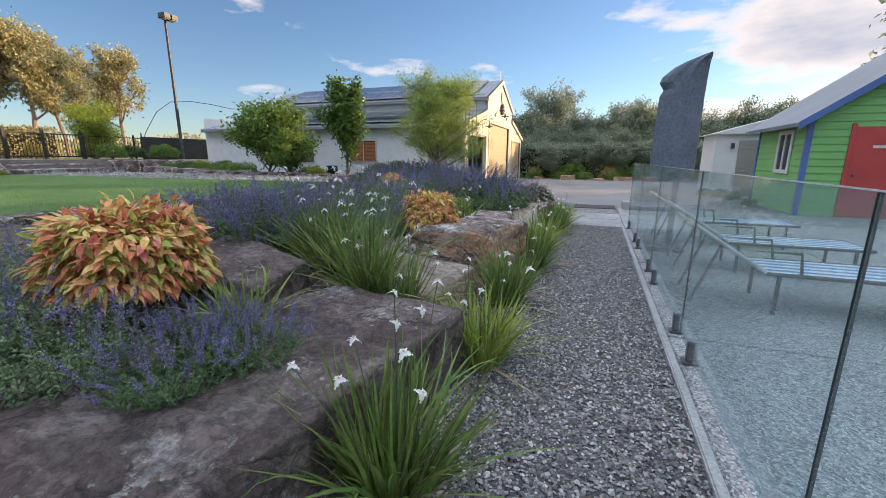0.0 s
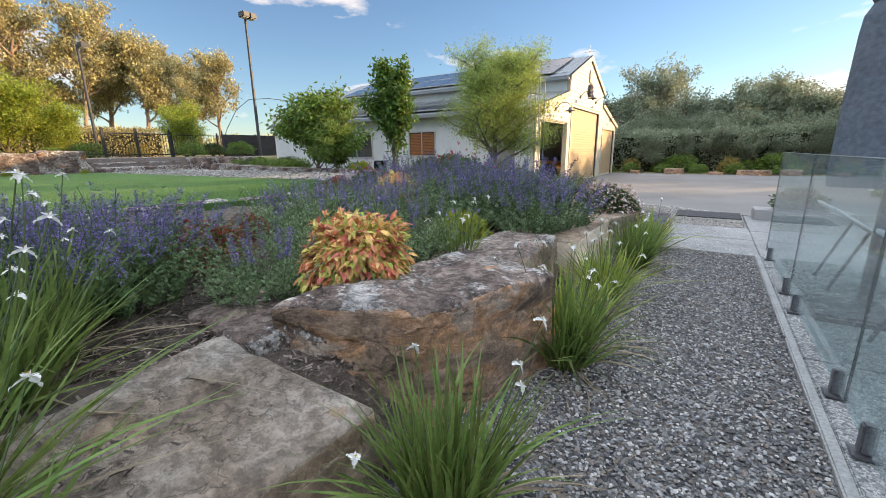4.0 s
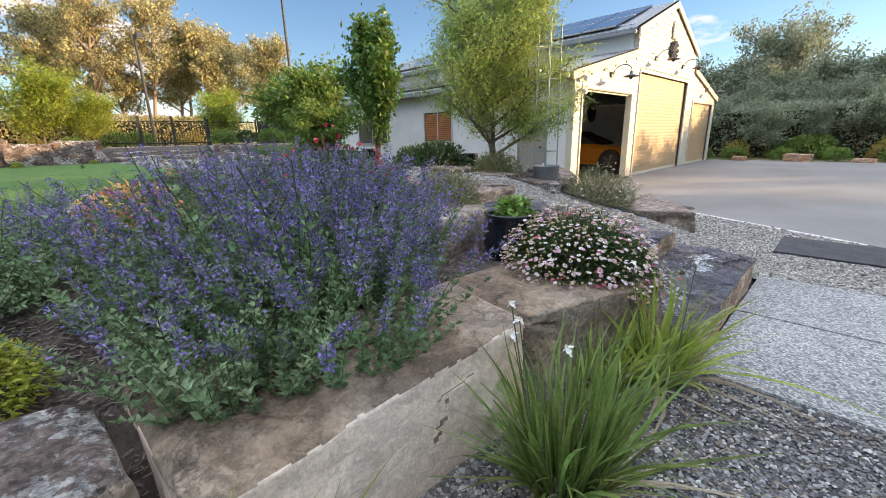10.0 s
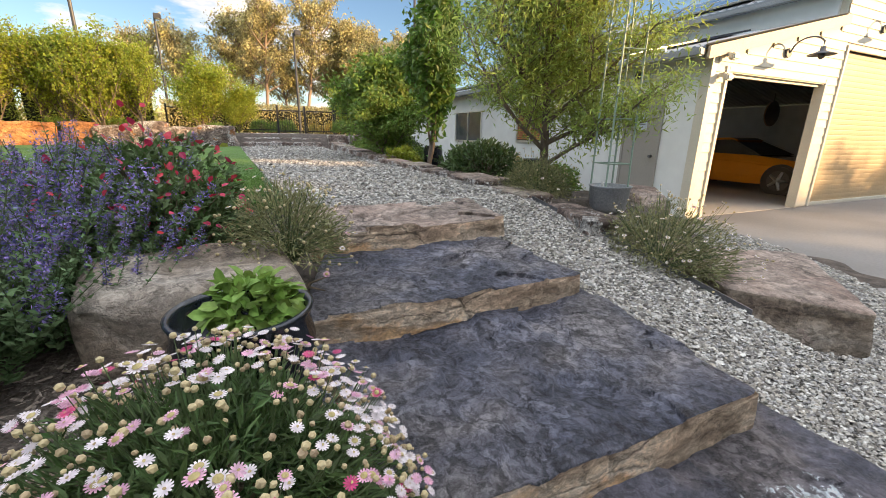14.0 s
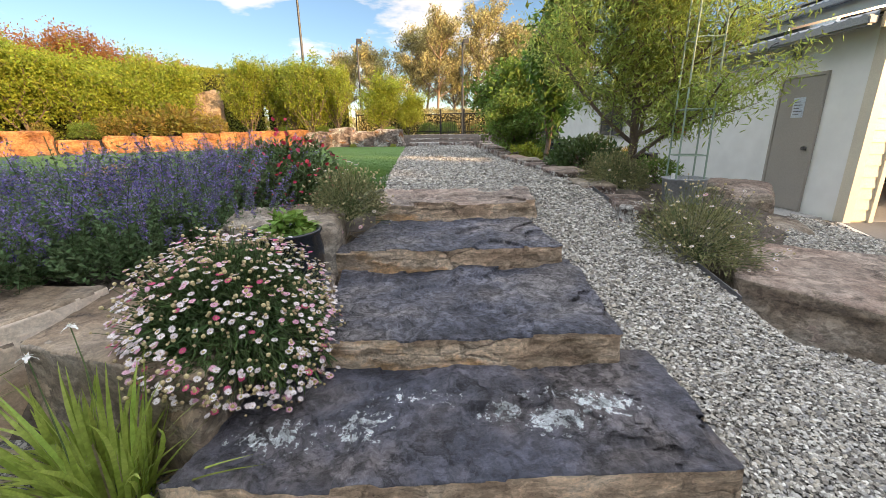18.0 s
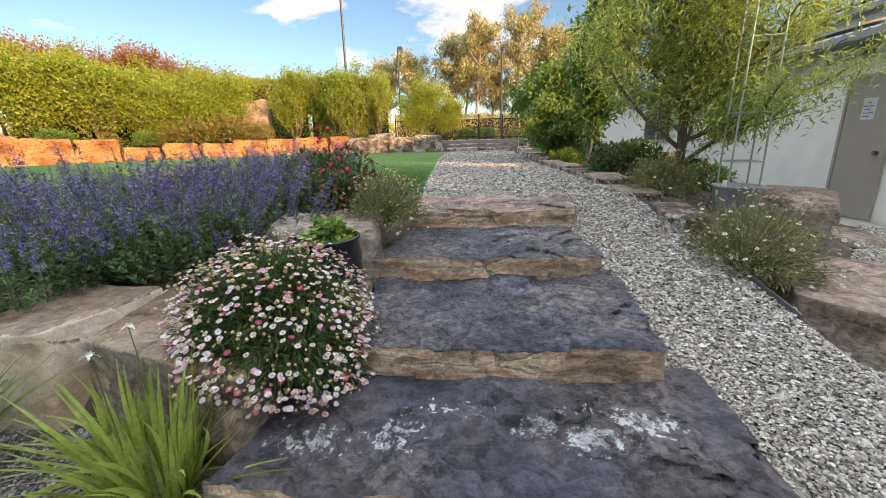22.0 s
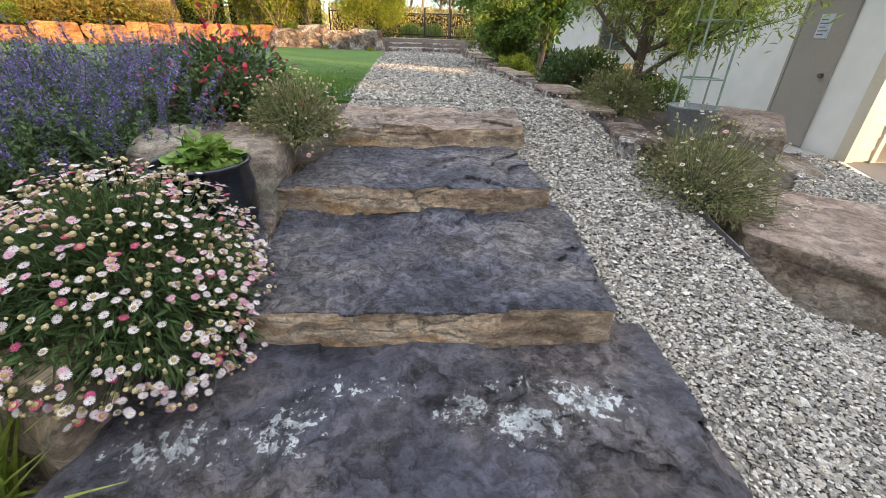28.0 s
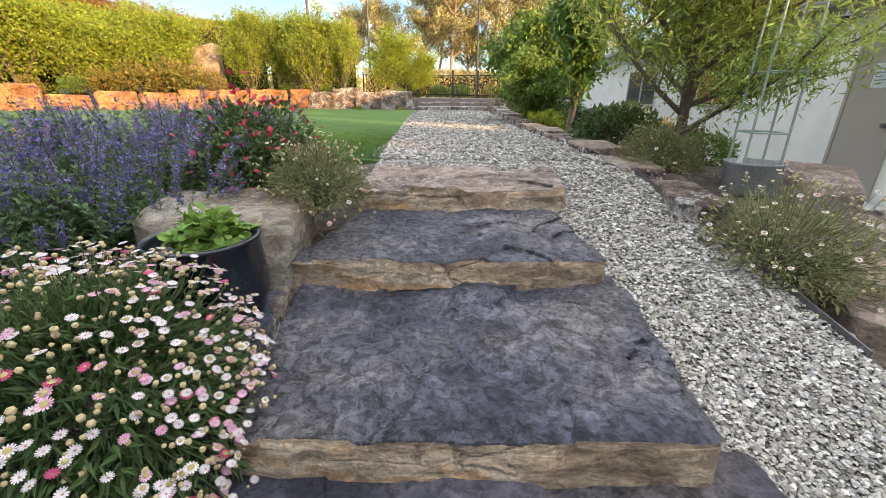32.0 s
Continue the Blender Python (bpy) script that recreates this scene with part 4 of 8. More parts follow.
def front_height(v):
    """Height of the front wall at v metres along it."""
    if BAY[0] <= v <= BAY[1]:
        mid = (BAY[0] + BAY[1]) / 2
        return UPPER + (APEX - UPPER) * (1 - abs(v - mid) / (mid - BAY[0]))
    t = v / BAY[0] if v < BAY[0] else (GW - v) / (GW - BAY[1])
    return EAVE + (STEP - EAVE) * t


def barn():
    wall = tagged(new("wall_front"), "cream-painted weatherboard front of a barn garage", "wall", kind="structure")
    # a backing of upright strips with the openings left free
    cuts = sorted({0.0, BAY[0], (BAY[0] + BAY[1]) / 2, BAY[1], GW, *[a for a, b, h in OPEN], *[b for a, b, h in OPEN]})
    bm = bmesh.new()
    for a, b in zip(cuts, cuts[1:]):
        z0 = 0.0
        for oa, ob_, oh in OPEN:
            if oa <= (a + b) / 2 <= ob_:
                z0 = oh
        ha, hb = front_height(a + 1e-6), front_height(b - 1e-6)
        q = [bm.verts.new((GX - dx, GY + v, z)) for dx in (0.02, 0.14) for v, z in ((a, z0), (b, z0), (b, hb), (a, ha))]
        for f in ((0, 1, 2, 3), (7, 6, 5, 4), (0, 4, 5, 1), (1, 5, 6, 2), (2, 6, 7, 3), (3, 7, 4, 0)):
            bm.faces.new([q[i] for i in f])
    part("wall_core", bm, M["cream"], wall)
    # weatherboards: each a tapered plank
    row = 0.155
    z = 0.02
    while z < APEX - 0.05:
        spans = [(0.0, GW)]
        zt = min(z + row, APEX)
        lo = None
        for v in np.linspace(0, GW, 400):
            if front_height(v) >= zt:
                lo = v if lo is None else lo
                hi = v
        if lo is None:
            break
        spans = [(lo, hi)]
        if lo < BAY[0] and hi > BAY[1] and zt > STEP:
            spans = [(BAY[0], BAY[1])]
        for a, b, h in OPEN:
            if z < h - 0.02:
                nxt = []
                for s, e in spans:
                    nxt += [(s, min(e, a - 0.07)), (max(s, b + 0.07), e)]
                spans = [(s, e) for s, e in nxt if e - s > 0.05]
        for s, e in spans:
            bm = bmesh.new()
            q = [bm.verts.new(p) for p in ((GX - 0.018, GY + s, z), (GX + 0.008, GY + s, z), (GX - 0.006, GY + s, zt + 0.012), (GX - 0.018, GY + e, z), (GX + 0.008, GY + e, z), (GX - 0.006, GY + e, zt + 0.012))]
            for f in ((0, 1, 2), (5, 4, 3), (1, 4, 5, 2), (0, 3, 4, 1), (0, 2, 5, 3)):
                bm.faces.new([q[i] for i in f])
            part("weatherboard", bm, M["cream"], wall)
        z += row
    for a, b, h in OPEN:
        part("jamb", box(GX - 0.12, GY + a - 0.075, 0, GX + 0.03, GY + a, h + 0.08, 0.006), M["cream_trim"], wall)
        part("jamb", box(GX - 0.12, GY + b, 0, GX + 0.03, GY + b + 0.075, h + 0.08, 0.006), M["cream_trim"], wall)
        part("lintel", box(GX - 0.12, GY + a, h, GX + 0.028, GY + b, h + 0.08, 0.006), M["cream_trim"], wall)
    # barge boards along the roof edges of the front
    mid = (BAY[0] + BAY[1]) / 2
    for (va, za), (vb, zb) in [((-0.2, EAVE - 0.04), (BAY[0], STEP + 0.02)), ((BAY[0] - 0.15, UPPER - 0.05), (mid, APEX + 0.02)), ((mid, APEX + 0.02), (BAY[1] + 0.15, UPPER - 0.05)), ((BAY[1], STEP + 0.02), (GW + 0.2, EAVE - 0.04))]:
        bm = bmesh.new()
        q = [bm.verts.new((GX + dx, GY + v, zz)) for dx in (0.03, 0.075) for v, zz in ((va, za - 0.09), (vb, zb - 0.09), (vb, zb + 0.09), (va, za + 0.09))]
        for f in ((3, 2, 1, 0), (4, 5, 6, 7), (0, 1, 5, 4), (1, 2, 6, 5), (2, 3, 7, 6), (3, 0, 4, 7)):
            bm.faces.new([q[i] for i in f])
        part("barge_board", bm, M["barge"], wall)
    # side, rear and raised walls
    structure("wall_side", box(GX - GD, GY - 0.001, -0.05, GX - 0.14, GY + 0.12, EAVE + 0.02), M["steel_wall"], "pale grey-green steel side wall of the barn", "wall")
    structure("wall_far_side", box(GX - GD, GY + GW - 0.12, -0.05, GX - 0.14, GY + GW, EAVE + 0.02), M["steel_wall"], "pale steel far side wall of the barn", "wall")
    structure("wall_rear", box(GX - GD - 0.12, GY, -0.05, GX - GD, GY + GW, EAVE + 0.6), M["inside"], "grey rear wall of the barn", "wall")
    for v in BAY:
        structure("wall_raised", box(GX - GD, GY + v - 0.06, STEP - 0.05, GX - 0.14, GY + v + 0.06, UPPER), M["steel_wall"], "pale steel wall between the barn's lower and upper roof", "wall")
    structure("corner_post", box(GX - 0.14, GY - 0.012, 0, GX + 0.02, GY + 0.1, EAVE), M["cream_trim"], "cream corner board of the barn", "trim")
    # roofs with ribs
    roof = tagged(new("roof"), "grey ribbed steel barn roof in two levels", "roof", kind="structure")
    for k, ((va, za), (vb, zb)) in enumerate([((-0.25, EAVE - 0.02), (BAY[0], STEP + 0.04)), ((BAY[0] - 0.25, UPPER - 0.03), (mid, APEX + 0.06)), ((BAY[1] + 0.25, UPPER - 0.03), (mid, APEX + 0.06)), ((GW + 0.25, EAVE - 0.02), (BAY[1], STEP + 0.04))]):
        nrib = 70
        xs = np.linspace(GX - GD - 0.1, GX + 0.03, nrib * 4 + 1)
        lift = np.where((np.arange(len(xs)) % 4) < 1, 0.028, 0.0)
        n = len(xs)
        A = np.column_stack([xs, np.full(n, GY + va), za + 0.07 + lift])
        B = np.column_stack([xs, np.full(n, GY + vb), zb + 0.07 + lift])
        A2, B2 = A - [0, 0, 0.06], B - [0, 0, 0.06]
        V = np.concatenate([A, B, A2, B2])
        i = np.arange(n - 1)
        F = np.concatenate([np.stack([i, i + 1, i + 1 + n, i + n], -1), np.stack([i + 2 * n, i + 3 * n, i + 1 + 3 * n, i + 1 + 2 * n], -1), np.stack([i, i + 2 * n, i + 1 + 2 * n, i + 1], -1)])
        part("roof_sheet", (V, F), M["roof"], roof)
    gut = tagged(new("gutter"), "grey steel gutter under the barn's low eave", "gutter", kind="structure")
    part("gutter_run", box(GX - GD, GY - 0.36, EAVE - 0.09, GX + 0.02, GY - 0.22, EAVE + 0.03, 0.02), M["gutter_m"], gut)
    part("gutter_run", box(GX - GD, GY + BAY[0] - 0.36, UPPER - 0.12, GX + 0.02, GY + BAY[0] - 0.24, UPPER - 0.02, 0.02), M["gutter_m"], gut)
    # solar panels
    def panels(va, za, vb, zb, rows, cols, x0, name):
        d = Vector((0, vb - va, zb - za))
        L = d.length
        d.normalize()
        nrm = Vector((0, -d.z, d.y)) if d.y > 0 else Vector((0, d.z, -d.y))
        arr = tagged(new("solar_array"), "dark blue solar panels in aluminium frames on the barn roof", "solar panels")
        for r in range(rows):
            for c in range(cols):
                o = Vector((x0 - c * 1.06, GY + va, za + 0.16)) + d * (0.15 + r * (L - 0.2) / rows)
                w, hgt = 1.02, (L - 0.25) / rows - 0.03
                bm = bmesh.new()
                q = [bm.verts.new(o + Vector((-w * a, 0, 0)) + d * (hgt * b) + nrm * cc) for cc in (0, 0.035) for a, b in ((0, 0), (1, 0), (1, 1), (0, 1))]
                for f in ((3, 2, 1, 0), (4, 5, 6, 7), (0, 1, 5, 4), (1, 2, 6, 5), (2, 3, 7, 6), (3, 0, 4, 7)):
                    bm.faces.new([q[i] for i in f])
                bmesh.ops.recalc_face_normals(bm, faces=bm.faces)
                p = part("solar_panel", bm, M["solar"], arr)
                for b in (-0.012, hgt):
                    rail = bmesh.new()
                    qq = [rail.verts.new(o + Vector((-w * a, 0, 0)) + d * (b + bb) + nrm * cc) for cc in (0.0, 0.042) for a, bb in ((0, 0), (1, 0), (1, 0.014), (0, 0.014))]
                    for f in ((3, 2, 1, 0), (4, 5, 6, 7), (0, 1, 5, 4), (1, 2, 6, 5), (2, 3, 7, 6), (3, 0, 4, 7)):
                        rail.faces.new([qq[i] for i in f])
                    part("panel_frame", rail, M["alu"], p)
        for vv in (0.12, 0.82):
            pp = Vector((0, GY + va, za + 0.13)) + d * (L * vv)
            part("rail", box(x0 - cols * 1.06, pp.y - 0.02, pp.z - 0.02, x0 + 0.5, pp.y + 0.02, pp.z + 0.02), M["alu"], arr)
    panels(-0.15, EAVE, BAY[0], STEP, 2, 9, GX - 1.6, "low")
    panels(BAY[0] - 0.15, UPPER, mid, APEX, 2, 11, GX - 0.7, "high")
    # the closed roller doors
    for a, b, h in OPEN[1:]:
        door = tagged(new("door_roller"), "closed tan ribbed steel roller door", "roller door", kind="structure")
        nsl = int(h / 0.1)
        for i in range(nsl):
            z0 = i * h / nsl
            bm = bmesh.new()
            tube([(GX - 0.07, GY + a, z0 + h / nsl / 2), (GX - 0.07, GY + b, z0 + h / nsl / 2)], h / nsl * 0.55, 8, bm)
            bmesh.ops.scale(bm, vec=(0.07, 1, 1), space=Matrix.Translation((0.07 - GX, 0, 0)), verts=bm.verts)
            part("slat", bm, M["roller"], door)
        part("bottom_rail", box(GX - 0.1, GY + a, 0.006, GX - 0.045, GY + b, 0.07, 0.005), M["cream_trim"], door)
        for v in (a + 0.02, b - 0.02):
            part("guide", box(GX - 0.045, GY + v - 0.02, 0, GX - 0.01, GY + v + 0.02, h), M["dark"], door)
    door = tagged(new("door_open"), "tan roller door rolled up inside the open bay", "roller door", kind="structure")
    part("door_roll", tube([(GX - 0.4, GY + 0.45, 2.62), (GX - 0.4, GY + 3.3, 2.62)], 0.2, 16), M["roller"], door)
    part("bottom_rail", box(GX - 0.11, GY + 0.44, 2.30, GX - 0.05, GY + 3.3, 2.36), M["cream_trim"], door)
    # the side door
    sd = tagged(new("door_side"), "closed taupe side door with a small notice", "door", kind="structure")
    x1, x0 = GX - 0.74, GX - 1.47
    part("door_leaf", box(x0, GY - 0.03, 0.03, x1, GY - 0.004, 2.05, 0.004), M["grey_door"], sd)
    part("door_frame", box(x0 - 0.05, GY - 0.045, 0.0, x0, GY - 0.004, 2.1, 0.004), M["grey_door"], sd)
    part("door_frame", box(x1, GY - 0.045, 0.0, x1 + 0.05, GY - 0.004, 2.1, 0.004), M["grey_door"], sd)
    part("door_frame", box(x0, GY - 0.044, 2.052, x1, GY - 0.004, 2.1, 0.004), M["grey_door"], sd)
    knob = part("door_handle", tube([(x1 - 0.08, GY - 0.03, 1.0), (x1 - 0.08, GY - 0.08, 1.0)], 0.028, 12), M["spigot"], sd, "round metal knob")
    note = part("notice", box(x0 + 0.27, GY - 0.036, 1.46, x0 + 0.48, GY - 0.031, 1.76), M["paper"], sd, "pale blue notice with lines of text")
    for i in range(5):
        part("text_line", box(x0 + 0.295, GY - 0.0385, 1.5 + i * 0.047, x0 + 0.4 + 0.05 * (i % 2), GY - 0.0365, 1.512 + i * 0.047), M["spigot"], note)
    part("threshold", box(x0 - 0.2, GY - 0.8, -0.05, x1 + 0.5, GY - 0.05, 0.03, 0.01), M["kerb"], sd, "low concrete step")
    # windows of the side wall
    for i, (a, b, z0, z1) in enumerate([(3.92, 5.1, 1.2, 2.05), (7.1, 8.85, 1.15, 2.03)]):
        w = tagged(new("window_%d" % (i + 1)), "aluminium-framed side window, %s" % ("with an orange slatted blind" if i == 0 else "grey in the shade"), "window", kind="structure")
        xa, xb = GX - b, GX - a
        part("pane", box(xa, GY - 0.012, z0, xb, GY - 0.006, z1), M["window"], w)
        if i == 0:
            for k in range(14):
                zz = z0 + 0.03 + k * (z1 - z0 - 0.06) / 14
                part("slat", box(xa + 0.03, GY - 0.03, zz, xb - 0.03, GY - 0.014, zz + 0.042), M["orange_blind"], w)
        for q in ((xa - 0.04, z0 - 0.04, xb + 0.04, z0), (xa - 0.04, z1, xb + 0.04, z1 + 0.04), (xa - 0.04, z0, xa, z1), (xb, z0, xb + 0.04, z1), ((xa + xb) / 2 - 0.015, z0, (xa + xb) / 2 + 0.015, z1)):
            part("window_frame", box(q[0], GY - 0.045, q[1], q[2], GY - 0.004, q[3]), M["alu"], w)
    # arched gable vent
    vt = tagged(new("gable_window"), "small arched louvre window high in the gable", "window", kind="structure")
    bm = bmesh.new()
    pts = [(-0.21, 0), (0.21, 0)] + [(0.21 * math.cos(a), 0.36 + 0.21 * math.sin(a)) for a in np.linspace(0, math.pi, 9)]
    fr = [bm.verts.new((GX + 0.02, GY + mid + p, 4.15 + q)) for p, q in pts]
    bk = [bm.verts.new((GX + 0.05, GY + mid + p * 0.86, 4.19 + q * 0.86)) for p, q in pts]
    for i in range(len(pts)):
        bm.faces.new((fr[i], fr[(i + 1) % len(pts)], bk[(i + 1) % len(pts)], bk[i]))
    bm.faces.new(bk)
    part("louvre_panel", bm, M["grey_door"], vt)
    for i in range(6):
        part("louvre", box(GX + 0.045, GY + mid - 0.16, 4.22 + i * 0.07, GX + 0.065, GY + mid + 0.16, 4.245 + i * 0.07), M["cream_trim"], vt)


M["barge"] = material("pale_timber_barge", (0.62, 0.50, 0.34), (0.56, 0.45, 0.31), 2, 0.55)
M["gutter_m"] = material("grey_gutter", (0.22, 0.23, 0.24), (0.26, 0.27, 0.28), 2, 0.45)
barn()


def barn_lamp(at, out):
    """A goose-neck lamp with a shallow shade."""
    lamp = thing("barn_wall_lamp", "dark goose-neck barn lamp with a shallow metal shade", "wall lamp", group="barn wall lamps")
    o = Vector(out)
    a = Vector(at)
    part("wall_plate", tube([a, a + o * 0.03], 0.075, 16), M["dark"], lamp)
    pts = [a + o * 0.03] + [a + o * (0.05 + 0.24 * (1 - math.cos(t))) + Vector((0, 0, 0.2 * math.sin(t) ** 1.0)) for t in np.linspace(0.2, 2.6, 10)]
    end = pts[-1] + Vector((0, 0, -0.1))
    part("arm", tube(pts + [end], 0.013, 8), M["dark"], lamp)
    bm = lathe([(0.035, 0.0), (0.04, -0.06), (0.09, -0.085), (0.19, -0.12), (0.19, -0.128), (0.08, -0.10), (0.03, -0.09)], 20)
    bmesh.ops.translate(bm, verts=bm.verts, vec=end + Vector((0, 0, 0.02)))
    sh = part("shade", bm, M["dark"], lamp)
    bm = lathe([(0.03, -0.08), (0.045, -0.12), (0.04, -0.17), (0.015, -0.19)], 14)
    bmesh.ops.translate(bm, verts=bm.verts, vec=end + Vector((0, 0, 0.02)))
    part("bulb_guard", bm, M["dark"], sh)


for v, z in ((1.9, 2.76), (4.95, 3.46), (7.6, 3.46), (11.0, 2.86)):
    barn_lamp((GX + 0.015, GY + v, z), (1, 0, 0))
barn_lamp((GX - 1.34, GY - 0.003, 2.40), (0, -1, 0))


def wall_badge():
    t = thing("wall_ornament", "dark metal ornament fixed to the gable above the lamps", "ornament")
    for k in range(9):
        a = k * 2 * math.pi / 9
        part("metal_leaf", tube([(GX + 0.03, GY + 6.35, 3.82), (GX + 0.06, GY + 6.35 + 0.26 * math.cos(a), 3.84 + 0.26 * math.sin(a))], [0.02, 0.085], 8), M["dark"], t)
    s = thing("weather_vane", "small metal weather vane on the barn ridge", "weather vane")
    part("post", tube([(GX - 0.1, GY + 6.35, APEX), (GX - 0.1, GY + 6.35, APEX + 0.55)], 0.012), M["alu"], s)
    part("arrow", tube([(GX - 0.1, GY + 6.05, APEX + 0.36), (GX - 0.1, GY + 6.65, APEX + 0.36)], 0.012), M["alu"], s)
    part("arrow", tube([(GX - 0.35, GY + 6.35, APEX + 0.3), (GX + 0.15, GY + 6.35, APEX + 0.3)], 0.012), M["alu"], s)
    for z, v in ((2.56, 0.22), (2.26, 0.17)):
        f = thing("flood_light", "small cream security light beside the open bay", "wall light")
        part("bracket", box(GX + 0.015, GY + v, z, GX + 0.12, GY + v + 0.1, z + 0.06, 0.01), M["cream_trim"], f)
        part("head", box(GX + 0.1, GY + v - 0.03, z - 0.06, GX + 0.2, GY + v + 0.12, z + 0.04, 0.02), M["cream_trim"], f)


wall_badge()


def car():
    c = thing("sports_car", "glossy orange two-door sports car parked inside the barn", "car", (-7.62, 21.7, 0.0))
    prof = [(-2.3, 0.35, 0.62), (-2.25, 0.3, 0.9), (-1.9, 0.25, 1.0), (-1.2, 0.22, 1.02), (-0.4, 0.2, 0.98), (0.6, 0.2, 0.94), (1.2, 0.22, 0.88), (1.9, 0.25, 0.78), (2.25, 0.3, 0.66), (2.32, 0.36, 0.52)]
    bm = bmesh.new()
    rings = []
    for x, z0, z1 in prof:
        w = 0.93 * (1 - 0.12 * (abs(x) / 2.3) ** 4)
        rings.append([bm.verts.new(p) for p in ((x, -w * 0.9, z0), (x, -w, z0 + 0.2), (x, -w, z1 - 0.18), (x, -w * 0.86, z1), (x, w * 0.86, z1), (x, w, z1 - 0.18), (x, w, z0 + 0.2), (x, w * 0.9, z0))])
    for a, b in zip(rings, rings[1:]):
        for i in range(8):
            bm.faces.new((a[i], a[(i + 1) % 8], b[(i + 1) % 8], b[i]))
    bm.faces.new(rings[0][::-1])
    bm.faces.new(rings[-1])
    bmesh.ops.bevel(bm, geom=list(bm.edges), offset=0.03, segments=2, affect='EDGES')
    part("body", bm, M["car"], c)
    def cabin(pts, w0, w1, mat, name):
        bm = bmesh.new()
        A = [bm.verts.new((x, -(w0 if z < 1.1 else w1), z)) for x, z in pts]
        B = [bm.verts.new((x, (w0 if z < 1.1 else w1), z)) for x, z in pts]
        n = len(pts)
        bm.faces.new(A)
        bm.faces.new(B[::-1])
        for i in range(n):
            bm.faces.new((A[i], B[i], B[(i + 1) % n], A[(i + 1) % n]))
        bmesh.ops.recalc_face_normals(bm, faces=bm.faces)
        bmesh.ops.bevel(bm, geom=list(bm.edges), offset=0.03, segments=2, affect='EDGES')
        return part(name, bm, mat, c)
    cabin([(-1.75, 0.98), (-0.95, 1.32), (-0.1, 1.35), (0.85, 0.93)], 0.82, 0.62, M["window"], "glasshouse")
    cabin([(-1.2, 1.24), (-0.9, 1.345), (-0.12, 1.375), (0.1, 1.30)], 0.66, 0.62, M["car"], "roof_panel")
    for x in (-1.45, 1.42):
        for y in (-0.86, 0.86):
            w = part("wheel", tube([(x, y - 0.12, 0.34), (x, y + 0.12, 0.34)], 0.34, 28), M["black"], c, "black tyre on an alloy rim")
            s = -1 if y < 0 else 1
            part("rim", tube([(x, y + s * 0.1, 0.34), (x, y + s * 0.128, 0.34)], 0.25, 24), M["dark"], w)
            for k in range(5):
                a = k * 2 * math.pi / 5
                part("spoke", tube([(x, y + s * 0.14, 0.34), (x + 0.23 * math.cos(a), y + s * 0.132, 0.34 + 0.23 * math.sin(a))], [0.05, 0.028], 6), M["rim"], w)
            bm = bmesh.new()
            bmesh.ops.create_circle(bm, segments=24, radius=0.41)
            bmesh.ops.transform(bm, matrix=pose(x, y + s * 0.075, 0.34, 90, 0, 0), verts=bm.verts)
            bm.faces.new(bm.verts[:])
            r = bmesh.ops.extrude_face_region(bm, geom=bm.faces[:])
            bmesh.ops.translate(bm, verts=[v for v in r["geom"] if isinstance(v, bmesh.types.BMVert)], vec=(0, -s * 0.02, 0))
            part("wheel_arch", bm, M["black"], c)


car()
sg = thing("round_wall_sign", "round rusty sign hanging on the barn's back wall", "sign")
part("disc", tube([(-9.95, 26.9, 2.28), (-9.9, 26.9, 2.28)], 0.45, 28), M["rust_sign"], sg)
part("rim", tube([(-9.9, 26.9, 2.28), (-9.885, 26.9, 2.28)], [0.45, 0.40], 28), M["dark"], sg)
part("hanger", box(-9.95, 26.88, 2.7, -9.93, 26.92, 5.0), M["dark"], sg)


